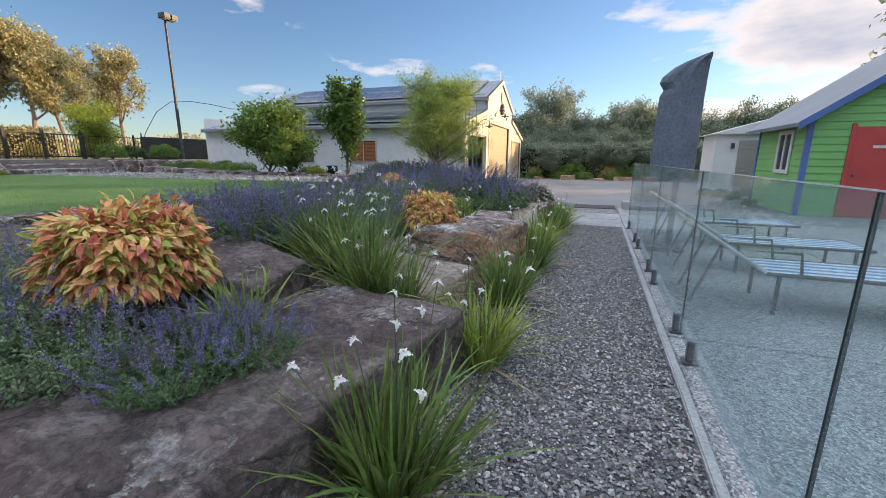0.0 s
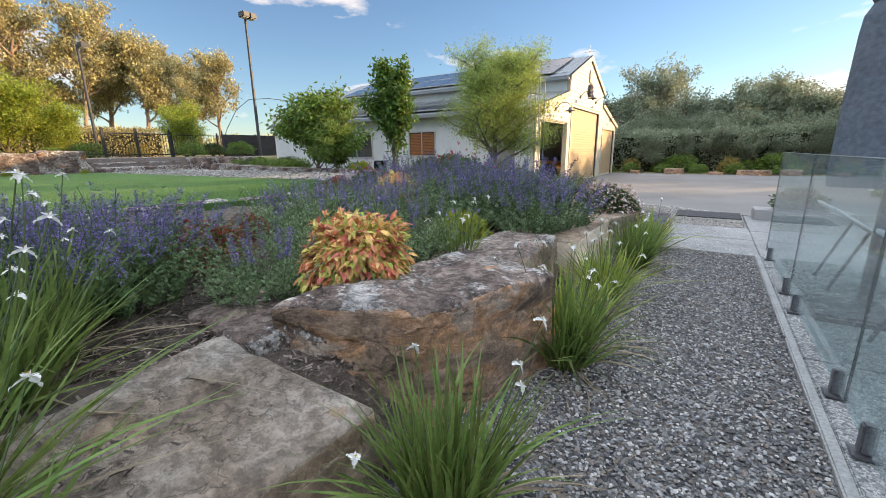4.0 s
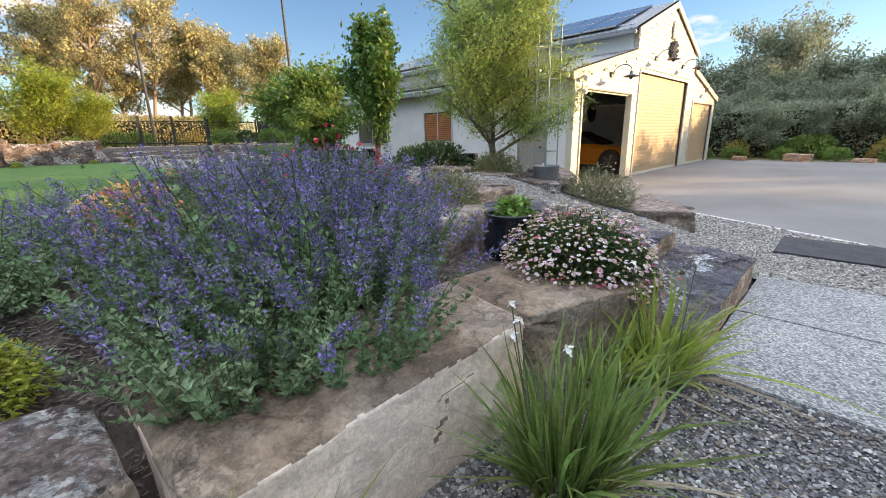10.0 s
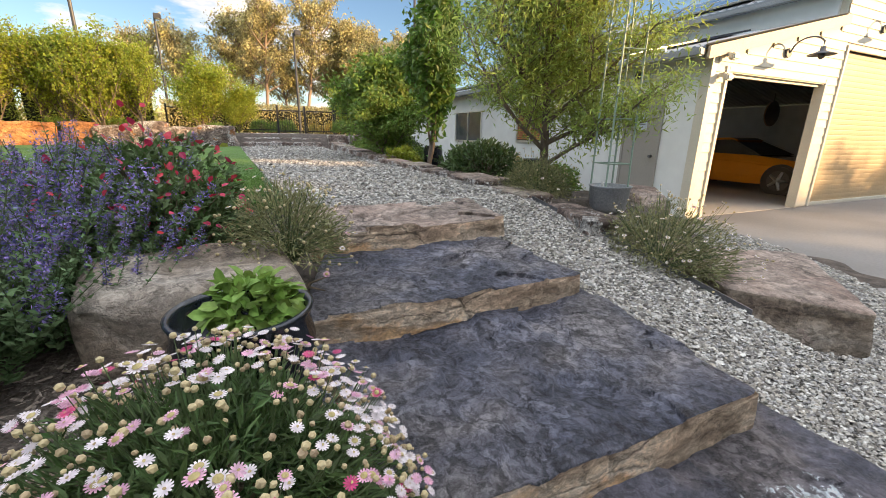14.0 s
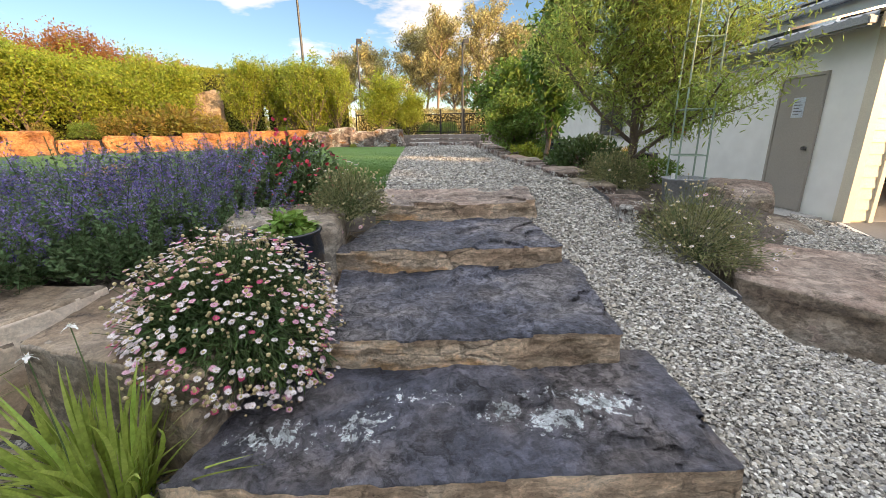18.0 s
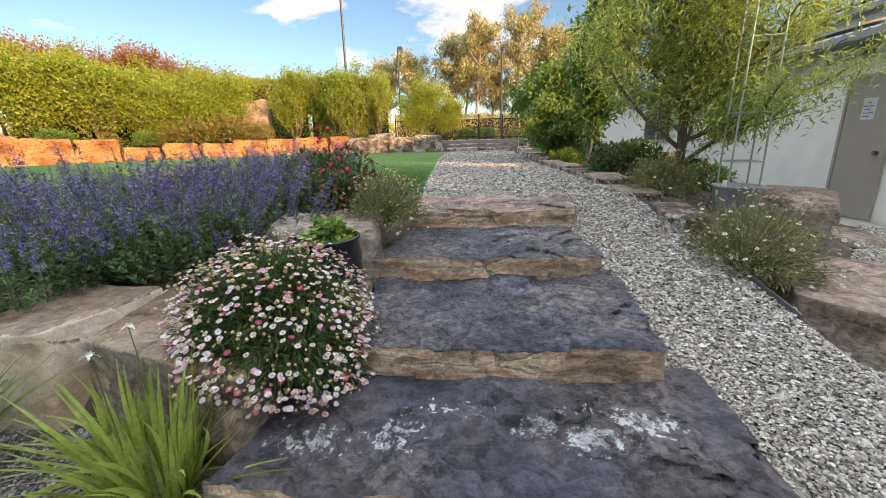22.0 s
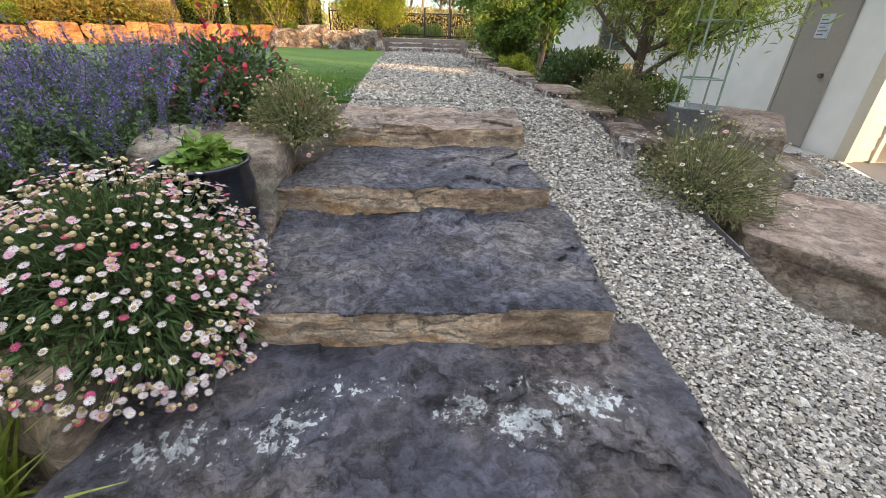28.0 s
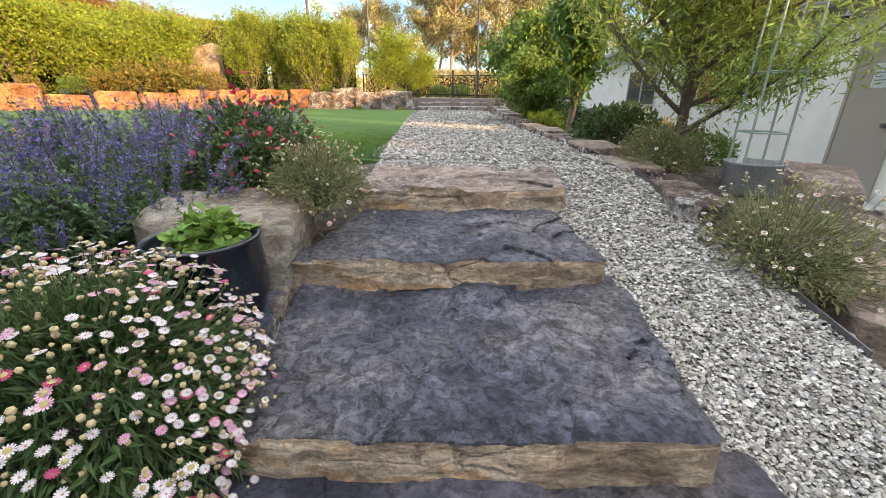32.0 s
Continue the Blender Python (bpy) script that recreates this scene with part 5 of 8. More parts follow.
# ---- boulders and stone steps ----
def blocky(corners, z0, z1, seed, rough=0.05, n=16, chamfer=0.1, ledge=0.0, lean=0.06, sag=0.0, flake=0.0):
    """A weathered block between four plan corners; z1: one top height or four. Returns V, quads, and the faces that look up."""
    z1 = np.broadcast_to(np.asarray(z1, dtype=float), (4,))
    c = np.asarray(corners, dtype=float)
    g = np.linspace(-1, 1, n)
    V, F = [], []
    index = {}
    for ax in range(3):
        for sgn in (-1, 1):
            ids = np.zeros((n, n), dtype=int)
            for i in range(n):
                for j in range(n):
                    p = [0, 0, 0]
                    p[ax], p[(ax + 1) % 3], p[(ax + 2) % 3] = sgn, g[i], g[j]
                    key = tuple(round(q, 4) for q in p)
                    if key not in index:
                        index[key] = len(V)
                        V.append(p)
                    ids[i, j] = index[key]
            for i in range(n - 1):
                for j in range(n - 1):
                    q = [ids[i, j], ids[i + 1, j], ids[i + 1, j + 1], ids[i, j + 1]]
                    F.append(q if sgn > 0 else q[::-1])
    U = np.array(V, dtype=float)
    F = np.array(F)
    # rounded cube
    k = 1 - chamfer
    inner = np.clip(U, -k, k)
    d = U - inner
    L = np.linalg.norm(d, axis=1, keepdims=True)
    U = inner + d / np.maximum(L, 1e-9) * np.minimum(L, chamfer)
    u, v, w = (U[:, 0] + 1) / 2, (U[:, 1] + 1) / 2, (U[:, 2] + 1) / 2
    wt = np.stack([(1 - u) * (1 - v), u * (1 - v), u * v, (1 - u) * v], -1)
    mid = c.mean(axis=0)
    P = wt @ c
    P = mid + (P - mid) * (1 - lean * w[:, None])
    top = wt @ z1
    Z = z0 + (top - z0) * w - sag * ((2 * u - 1) ** 2 + (2 * v - 1) ** 2) * w * 0.5
    W = np.column_stack([P, Z])
    nrm = U / np.linalg.norm(U, axis=1, keepdims=True)
    out = np.zeros_like(W)
    off = Vector((seed * 3.7, seed * 1.9, seed * 5.1))
    for i, p in enumerate(W):
        q = Vector(p) + off
        a = noise.fractal(q * 1.7, 0.9, 2.1, 4)
        b = noise.noise(q * 7.0)
        side = 1 - abs(nrm[i][2])
        s = noise.noise(Vector((q.x * 0.9, q.y * 0.9, q.z * (16.0 if flake else 6.0))))
        f = noise.noise(Vector((q.x * 0.8, q.y * 0.8, 7.0)) * 2.2)
        vd = noise.voronoi(q * 2.1)[0]
        facet = min(vd[1] - vd[0], 0.6) - 0.25
        amp = rough * (a * 1.2 + b * 0.22 + facet * 0.9 * (flake == 0)) + ledge * s * side
        if nrm[i][2] > 0.5:
            amp = rough * (0.55 * a + 0.3 * (round(f * 3) / 3) + 0.12 * b)
            if flake:
                w2 = noise.noise_vector(Vector((q.x, q.y, 1.0)) * 4.0) * 0.12 + noise.noise_vector(Vector((q.x, q.y, 9.0)) * 13.0) * 0.035
                cells = noise.voronoi(Vector((q.x, q.y, 3.0)) * 3.4 + w2 * 3.4)
                g2 = noise.fractal(Vector((q.x, q.y, 3.0)) * 2.6, 0.8, 2.2, 5) + 0.9 * noise.cell(cells[1][0] * 17.0)
                amp = rough * 0.25 * a + flake * (math.floor(g2 * 6) / 6 + 0.16 * (g2 * 6 - math.floor(g2 * 6)) ** 6) + 0.002 * b
        out[i] = nrm[i] * amp
    W = W + out
    fn = np.cross(W[F[:, 1]] - W[F[:, 0]], W[F[:, 3]] - W[F[:, 0]])
    fn /= np.linalg.norm(fn, axis=1, keepdims=True) + 1e-9
    mid_f = W[F].mean(axis=1)
    wob = np.array([noise.fractal(Vector(q) * 2.6 + off, 0.8, 2.1, 4) for q in mid_f])
    if flake:
        return W, F, (U[F].mean(axis=1)[:, 2] > 0.93 + np.minimum(0.12 * wob, 0.035))
    return W, F, fn[:, 2] + 0.75 * wob > 0.5


def rock(name, label, category, corners, z0, z1, top, side, seed, group="", split=False, **kw):
    W, F, up = blocky(corners, z0, z1, seed, **kw)
    base = np.array([*np.mean(corners, axis=0), z0])
    if split:
        ob = thing(name, label, category, tuple(base), 0, group)
        for nm, sel, mat in (("tread", up, top), ("split_edge", ~up, side)):
            used, inv = np.unique(F[sel], return_inverse=True)
            part(nm, mesh_np(nm, W[used] - base, [(inv.reshape(-1, 4), 0)], [mat], True), None, ob)
        return ob
    me = mesh_np(name, W - base, [(F[up], 0), (F[~up], 1)], [top, side], True)
    ob = new(name, me)
    ob.location = base
    return tagged(ob, label, category, group)


def boulder(label, corners, z0, z1, top, side, seed, **kw):
    kw.setdefault("rough", 0.085)
    kw.setdefault("ledge", 0.018)
    kw.setdefault("chamfer", 0.2)
    return rock("boulder", label, "boulder", corners, z0, z1, M[top], M[side], seed, "garden boulders", **kw)


boulder("long brown sandstone boulder, pale and worn on top", [(-1.02, 0.1), (-0.64, 2.3), (-1.6, 2.27), (-2.3, 0.5)], -0.12, (0.42, 0.46, 0.53, 0.50), "rock_dark", "rock_dark", 1, n=64, rough=0.075, chamfer=0.07)
boulder("flat pinkish sandstone boulder set back in the bed", [(-1.78, 1.7), (-1.84, 2.3), (-3.1, 2.62), (-3.4, 1.75)], 0.2, (0.62, 0.64, 0.70, 0.68), "rock_dark", "rock_dark", 2, n=40, rough=0.06, chamfer=0.08)
boulder("low brown sandstone boulder beside the gravel", [(-1.03, 2.62), (-0.97, 3.6), (-1.95, 3.5), (-1.86, 2.56)], -0.1, (0.34, 0.36, 0.48, 0.47), "rock_grey", "rock_brown", 3, n=44, rough=0.055, chamfer=0.07)
boulder("small brown boulder half buried in mulch", [(-1.62, 3.45), (-1.55, 3.95), (-2.3, 4.1), (-2.4, 3.5)], 0.2, 0.50, "rock", "rock", 4, n=14)
boulder("massive brown boulder with an ochre split face", [(-1.02, 3.93), (-0.68, 4.92), (-1.52, 5.1), (-1.70, 3.52)], -0.1, (0.60, 0.62, 0.62, 0.65), "rock", "rock_side", 5, n=64, rough=0.075, ledge=0.03, chamfer=0.09)
boulder("long brown boulder streaked with pale lichen", [(-1.08, 4.98), (-1.16, 6.40), (-1.72, 6.36), (-1.85, 5.05)], -0.1, (0.50, 0.54, 0.55, 0.55), "rock", "rock_brown", 6, n=60, rough=0.075, chamfer=0.14)
boulder("long tan boulder with a smooth pale split face", [(-1.02, 6.40), (-0.97, 7.80), (-1.6, 7.97), (-1.78, 6.38)], -0.1, (0.46, 0.53, 0.53, 0.51), "rock_brown", "rock_pale", 7, n=60, rough=0.05, ledge=0.008, chamfer=0.06, lean=0.03)
boulder("flat-topped grey-tan boulder under the daisies", [(-1.02, 7.93), (-0.70, 8.92), (-1.62, 8.95), (-1.74, 7.84)], -0.1, (0.46, 0.47, 0.48, 0.48), "rock_brown", "rock_grey", 8, n=60, rough=0.055, chamfer=0.08)
boulder("tall rounded tan boulder behind the glazed pot", [(-2.08, 8.30), (-2.10, 9.12), (-2.78, 9.05), (-2.75, 8.1)], 0.1, (0.76, 0.74, 0.80, 0.76), "rock_grey", "rock_grey", 9, n=22, chamfer=0.3)
boulder("low dark stone beside the second step", [(-1.3, 8.90), (-1.32, 9.16), (-2.1, 9.08), (-2.1, 8.72)], 0.0, 0.42, "slab_top", "rock", 10, n=14)
boulder("long pinkish boulder at the edge of the pebbles", [(-1.99, 11.76), (-1.34, 12.28), (-2.3, 13.5), (-3.05, 12.35)], -0.1, (0.34, 0.31, 0.33, 0.36), "slab_pink", "rock_grey", 11, n=44, rough=0.045, chamfer=0.07)
boulder("rounded brown boulder behind the trellis", [(-3.75, 12.9), (-3.55, 13.35), (-4.3, 13.9), (-4.7, 13.2)], 0.0, (0.66, 0.62, 0.68, 0.72), "slab_pink", "rock_grey", 12, n=18, chamfer=0.3)
boulder("small weathered boulder beside the barn path", [(-3.25, 12.95), (-3.0, 13.35), (-3.5, 13.6), (-3.7, 13.2)], -0.1, (0.40, 0.36, 0.4, 0.45), "rock_grey", "rock", 13, n=14, chamfer=0.3)

EDGING = [(-3.3, 11.66, 0.85, 0.36, -12, 0.66), (-4.2, 11.6, 0.85, 0.42, -6, 0.74), (-5.15, 11.6, 0.95, 0.5, -4, 0.80), (-6.2, 11.56, 1.0, 0.42, 3, 0.80), (-7.25, 11.56, 0.9, 0.45, -3, 0.82),
          (-8.35, 11.5, 1.0, 0.4, 4, 0.82), (-9.6, 11.6, 1.1, 0.45, -2, 0.84), (-10.9, 11.65, 1.1, 0.45, 2, 0.84), (-12.2, 11.72, 1.1, 0.5, 0, 0.86), (-13.6, 11.8, 1.2, 0.5, 0, 0.86), (-15.2, 11.85, 1.3, 0.5, 2, 0.9), (-17.0, 11.95, 1.4, 0.5, 0, 0.95)]
for i, (x, y, lx, ly, a, z1) in enumerate(EDGING):
    ca, sa = math.cos(radians(a)), math.sin(radians(a))
    cs = [(x + ca * u * lx / 2 - sa * v * ly / 2, y + sa * u * lx / 2 + ca * v * ly / 2) for u, v in ((-1, -1), (1, -1), (1, 1), (-1, 1))]
    rock("edging_stone", "flat brown edging stone between pebbles and garden bed", "stone", cs, z1 - 0.25, z1, M["slab_pink" if i % 3 == 2 else "rock_grey" if i % 3 else "rock"], M["rock"], 30 + i, "path edging stones", n=12, rough=0.035)

# four slab steps
STEPS = [([(-0.52, 8.80), (-0.52, 10.80), (-1.30, 10.86), (-1.36, 8.98)], -0.04, (0.205, 0.205, 0.215, 0.215), "slab_lichen", "lowest slab step, dark with white lichen blotches and tan edges"),
         ([(-1.17, 9.2), (-1.17, 10.66), (-2.32, 10.78), (-2.25, 9.06)], 0.17, (0.365, 0.372, 0.385, 0.38), "slab_top", "dark grey split-stone slab step with a tan front"),
         ([(-2.14, 9.02), (-2.19, 10.68), (-3.22, 10.58), (-3.15, 9.30)], 0.34, (0.515, 0.53, 0.55, 0.545), "slab_top", "grey slab step with a layered tan front"),
         ([(-3.06, 9.22), (-3.09, 10.70), (-3.92, 10.78), (-3.90, 9.20)], 0.50, (0.70, 0.70, 0.715, 0.715), "slab_pink", "topmost pink-tan slab step below the pebble path")]
for i, (cs, z0, z1, top, label) in enumerate(STEPS):
    rock("stone_step", label, "step", cs, z0, z1, M[top], M["slab_side"], 50 + i, "slab steps", True, n=100, rough=0.055, chamfer=0.04, ledge=0.012, lean=0.015, flake=0.028)

# the far retaining wall of squared boulders round the lawn
WALL = [(-19.9, 8.3), (-19.9, 7.0), (-20.1, 5.8), (-20.4, 4.6), (-20.8, 3.4), (-21.2, 2.2), (-20.6, 0.7), (-19.8, -0.5), (-18.9, -1.6), (-18.0, -2.7), (-17.0, -3.8), (-16.0, -4.9), (-15.0, -6.0), (-14.0, -7.1), (-12.8, -8.2)]
for i, ((xa, ya), (xb, yb)) in enumerate(zip(WALL, WALL[1:])):
    d = Vector((xb - xa, yb - ya, 0)).normalized()
    nrm = Vector((d.y, -d.x, 0)) * 0.75
    g = float(rng.uniform(-0.12, 0.1))
    cs = [(xa + d.x * g, ya + d.y * g), (xb - d.x * g, yb - d.y * g), (xb + nrm.x, yb + nrm.y), (xa + nrm.x, ya + nrm.y)]
    # sunlit stretch painted orange; the first four keep brown sides, in shade
    rock("retaining_boulder", "squared red-brown boulder in the far retaining wall", "boulder", cs, 0.55, (1.42 if i < 7 else 1.15) + (0.2 if i < 7 else 0.4) * rng.uniform() + (0.25 if i > 10 else 0), M["rock_sunlit"], M["rock_sunlit" if i > 3 else "rock"], 70 + i, "retaining wall boulders", n=22, rough=0.13, chamfer=0.14)
for i, (x, z1) in enumerate([(-19.7, 0.88), (-20.4, 1.06), (-21.1, 1.24)]):
    rock("far_step", "brown stone slab step at the end of the path", "step", [(x, 8.5), (x, 11.9), (x - 0.8, 11.9), (x - 0.8, 8.5)], z1 - 0.3, z1, M["rock"], M["rock"], 95 + i, "far steps", n=12, rough=0.04)
for i, (x, y) in enumerate([(-19.9, 12.6), (-19.6, 13.7), (-19.2, 14.9)]):
    rock("retaining_boulder", "squared brown boulder beside the far steps", "boulder", [(x, y - 0.5), (x, y + 0.5), (x - 0.8, y + 0.5), (x - 0.8, y - 0.5)], 0.5, 1.2, M["rock"], M["rock"], 99 + i, "retaining wall boulders", n=12, rough=0.06)
# low stones round the near side of the lawn
for i, (x, y, r) in enumerate([(-5.75, 2.6, 0.6), (-5.7, 3.8, 0.55), (-5.6, 5.0, 0.6), (-5.45, 6.2, 0.5)]):
    rock("border_stone", "low brown stone along the lawn's edge", "stone", [(x - r * 0.2, y - r), (x + r * 0.2, y - r), (x + r * 0.2, y + r), (x - r * 0.2, y + r)], 0.5, 0.735, M["rock"], M["rock"], 110 + i, "lawn border stones", n=12, rough=0.05)
rock("standing_stone", "tall pale sandstone boulder standing before the hedge", "boulder", [(-21.2, -2.4), (-21.4, -1.0), (-22.2, -1.1), (-22.0, -2.5)], 1.0, (3.3, 3.6, 3.5, 3.1), M["rock_brown"], M["rock_brown"], 121, n=20, rough=0.12, chamfer=0.16)
strip = thing("steel_edging", "thin grey steel edging between pebbles and mulch", "edging")
run = [(x, 11.66 + 0.08 * (x + 1.75) + 0.02 * math.sin((-1.7 - x) * 1.9), float(H(x, 11.6))) for x in np.linspace(-1.75, -3.9, 15)]
for piece in (run[:8], run[7:]):
    bm = bmesh.new()
    old = None
    for x, y, z in piece:
        vs = [bm.verts.new((x, y + dy, z + dz)) for dy, dz in ((0, -0.08), (0.008, -0.08), (0.008, 0.075), (0, 0.075))]
        if old:
            for a in range(4):
                bm.faces.new((old[a], old[(a + 1) % 4], vs[(a + 1) % 4], vs[a]))
        else:
            bm.faces.new(vs)
        old = vs
    bm.faces.new(old[::-1])
    bmesh.ops.recalc_face_normals(bm, faces=bm.faces)
    part("edging_strip", bm, M["spigot"], strip)
for x, y, z in run[1::4]:
    part("peg", box(x - 0.012, y + 0.009, z - 0.1, x + 0.012, y + 0.02, z + 0.07, 0.002), M["spigot"], strip)


# ---- plants ----
def plant(name, label, category, pieces, group):
    """A template plant: pieces of (part name, (V, F), material). It is copied to its places."""
    t = thing(name, label, category, (0, 0, -50), 0, group)
    for n, data, m in pieces:
        part(n, data, m, t)
    return t


def put(tpl, x, y, turn=0.0, size=1.0, z=None):
    zz = float(H(x, y)) + 0.02 if z is None else z
    m = pose(x, y, zz, 0, 0, turn)
    if tpl.location.z < -40:
        tpl.matrix_basis = m @ Matrix.Scale(size, 4)
        return tpl
    ob = copy_thing(tpl, m)
    ob.scale = (size, size, size)
    return ob


def arching(n, base_r, length, spread_, droop, steps=6, up=1.0, uneven=0.24):
    """Stem lines that rise from a clump and bend out. Returns points (n, steps, 3)."""
    a = rng.uniform(0, 2 * np.pi, n)
    r0 = base_r * np.sqrt(rng.uniform(0, 1, n))
    L = length * rng.uniform(0.84 - uneven, 0.84 + uneven, n)
    lean = spread_ * np.clip(np.abs(rng.normal(0.55, 0.35, n)), 0.02, 1.25)
    t = np.linspace(0, 1, steps)[None]
    droop = droop * rng.uniform(0.2, 1.8, (n, 1))
    out = (lean[:, None] * t * 0.9 + droop * (t ** 2.2) * lean[:, None]) * L[:, None]
    zz = L[:, None] * (t * up * np.sqrt(np.clip(1 - 0.55 * lean[:, None] ** 2, 0.1, 1)) - droop * 0.55 * lean[:, None] * t ** 2.6)
    twist = rng.normal(0, 0.3, n)[:, None] * t ** 1.5
    ang = a[:, None] + twist
    x = r0[:, None] * np.cos(a)[:, None] + out * np.cos(ang)
    y = r0[:, None] * np.sin(a)[:, None] + out * np.sin(ang)
    return np.stack([x, y, np.maximum(zz, 0.004)], -1)


def ribbons(lines, width, taper=True):
    """Flat folded blades along the lines."""
    n, s, _ = lines.shape
    T = unit(np.gradient(lines, axis=1))
    side = unit(np.cross(T, np.array([0, 0, 1.0]) + 0.3 * rng.normal(size=(n, 1, 3))))
    t = np.linspace(0, 1, s)[None, :, None]
    w = width * (np.minimum(1.0, (1 - t) * 3.0) * (0.75 + 0.25 * np.minimum(1, t * 5)) if taper else np.ones_like(t)) * rng.uniform(0.7, 1.2, (n, 1, 1))
    w = np.maximum(w, width * 0.06)
    V = np.stack([lines - side * w / 2, lines + side * w / 2], 2).reshape(n, s * 2, 3)
    i = np.arange(s - 1) * 2
    F = np.stack([i, i + 1, i + 3, i + 2], -1)
    return V.reshape(-1, 3), (F[None] + (np.arange(n) * s * 2)[:, None, None]).reshape(-1, 4)


def along(lines, t):
    """Points and directions at fractions t (n, k) of lines (n, s, 3)."""
    n, s, _ = lines.shape
    f = t * (s - 1)
    i = np.clip(f.astype(int), 0, s - 2)
    w = (f - i)[..., None]
    r = np.arange(n)[:, None]
    a, b = lines[r, i], lines[r, i + 1]
    return a * (1 - w) + b * w, unit(b - a)


def catmint(radius, height, stems, flowers, seed_mat="catmint"):
    """A mound of upright leafy stems ending in whorls of small purple florets."""
    lines = arching(stems, radius * 0.95, height * 1.05, 0.68, 0.10, 7, uneven=0.42)
    order = np.argsort(-lines[:, -1, 2] - rng.uniform(0, height * 0.8, stems))
    V1, F1 = ribbons(lines, 0.0035, False)
    k = 20
    t = np.tile(np.linspace(0.06, 0.9, k), (stems, 1)) + rng.normal(0, 0.02, (stems, k))
    P, D = along(lines, clip01(t))
    out = []
    for flip in (0, 1):
        a = rng.uniform(0, 2 * np.pi, (stems, 1)) + np.arange(k)[None] * (np.pi / 2) + flip * np.pi
        S = np.stack([np.cos(a), np.sin(a), 0.25 + 0 * a], -1)
        size = (0.043 * (1.15 - 0.6 * t) * rng.uniform(0.7, 1.3, t.shape)).ravel()
        out.append(spread(*LEAF, P.reshape(-1, 3), unit(S + D * 0.5).reshape(-1, 3), unit(D + 0.4 * rng.normal(size=D.shape)).reshape(-1, 3), size))
    leaves = joined(out)
    m = 150
    sel = order[:int(stems * flowers)]
    sel = sel[rng.uniform(size=len(sel)) < 0.85]
    ft = 0.64 + 0.38 * np.floor(rng.uniform(0, 7, (len(sel), m))) / 7 + rng.normal(0, 0.006, (len(sel), m))
    Pf, Df = along(lines[sel], clip01(ft))
    dirs = unit(random_dirs(Pf.size // 3, 0.15)).reshape(Pf.shape)
    Pf = Pf + dirs * rng.uniform(0.003, 0.02, (*Pf.shape[:2], 1))
    fl = spread(*LEAF_FLAT, Pf.reshape(-1, 3), dirs.reshape(-1, 3), random_dirs(Pf.size // 3, 1.0), (0.0155 * rng.uniform(0.6, 1.4, Pf.shape[:2]) * (1.25 - 0.5 * (ft - 0.6) / 0.4)).ravel())
    half = rng.uniform(size=len(fl[1]) // 2) < 0.42
    mask = np.repeat(half, 2)
    return [("stemwork", (V1, F1), M["stem"]), ("foliage", leaves, M[seed_mat]), ("bloom", (fl[0], fl[1][~mask]), M["purple"]), ("calyx_haze", (fl[0], fl[1][mask]), M["calyx"])]


CAT = [plant("catmint_plant", "bushy grey-green catmint with purple flower spikes", "shrub", catmint(0.46, 0.60, 150, 0.27), "catmint mounds"),
       plant("catmint_plant", "leafy grey-green catmint with few purple flowers", "shrub", catmint(0.46, 0.58, 160, 0.10), "catmint mounds"),
       plant("salvia_plant", "dense violet-blue salvia in full flower", "shrub", catmint(0.46, 0.60, 175, 0.42, "catmint_dark"), "salvia mounds")]
# x, y, kind, size
CATS = [(-1.55, 1.0, 2, 0.42), (-1.98, 0.85, 1, 0.5), (-1.42, 1.3, 2, 0.4), (-1.75, 1.35, 2, 0.36), (-2.35, 0.65, 0, 0.6), (-2.9, 0.9, 1, 0.55), (-3.2, 1.5, 0, 0.55), (-3.2, 2.75, 2, 0.78), (-2.75, 2.65, 2, 0.72), (-3.6, 3.1, 2, 0.7), (-3.2, 3.45, 2, 0.82), (-2.85, 3.05, 2, 0.8), (-2.75, 3.3, 2, 0.8), (-3.4, 4.1, 0, 0.55),
        (-2.25, 3.95, 1, 0.7), (-2.6, 4.75, 1, 0.95), (-2.1, 5.15, 1, 0.8), (-3.1, 5.2, 1, 0.8), (-3.8, 5.2, 1, 0.55), (-3.0, 5.85, 1, 0.85), (-3.4, 6.15, 0, 0.75), (-4.3, 6.2, 0, 0.55),
        (-1.62, 6.78, 1, 0.8), (-2.4, 6.75, 1, 0.95), (-1.52, 7.12, 2, 0.86), (-2.2, 7.2, 2, 1.12), (-2.95, 7.0, 1, 0.95), (-3.9, 7.1, 1, 0.75), (-2.1, 7.72, 2, 0.9), (-2.6, 7.8, 2, 1.02), (-3.2, 7.75, 2, 1.04), (-3.95, 7.8, 2, 1.0), (-2.55, 8.15, 2, 0.7)]
for i, (x, y, k, s) in enumerate(CATS):
    put(CAT[k], x, y, i * 77.0, s)


rng = np.random.default_rng(29)


def strap_clump(blades, length, width, mat_name, dry=14):
    lines = arching(blades, 0.12, length * 1.0, 0.62, 0.55, 8, uneven=0.36)
    pieces = [("leaf_mass", ribbons(lines, width), M[mat_name])]
    if dry:
        pieces.append(("dead_foliage", ribbons(arching(dry * 3, 0.12, length * 0.6, 1.6, 1.0, 7), width * 0.8), M["dry_leaf"]))
    return pieces


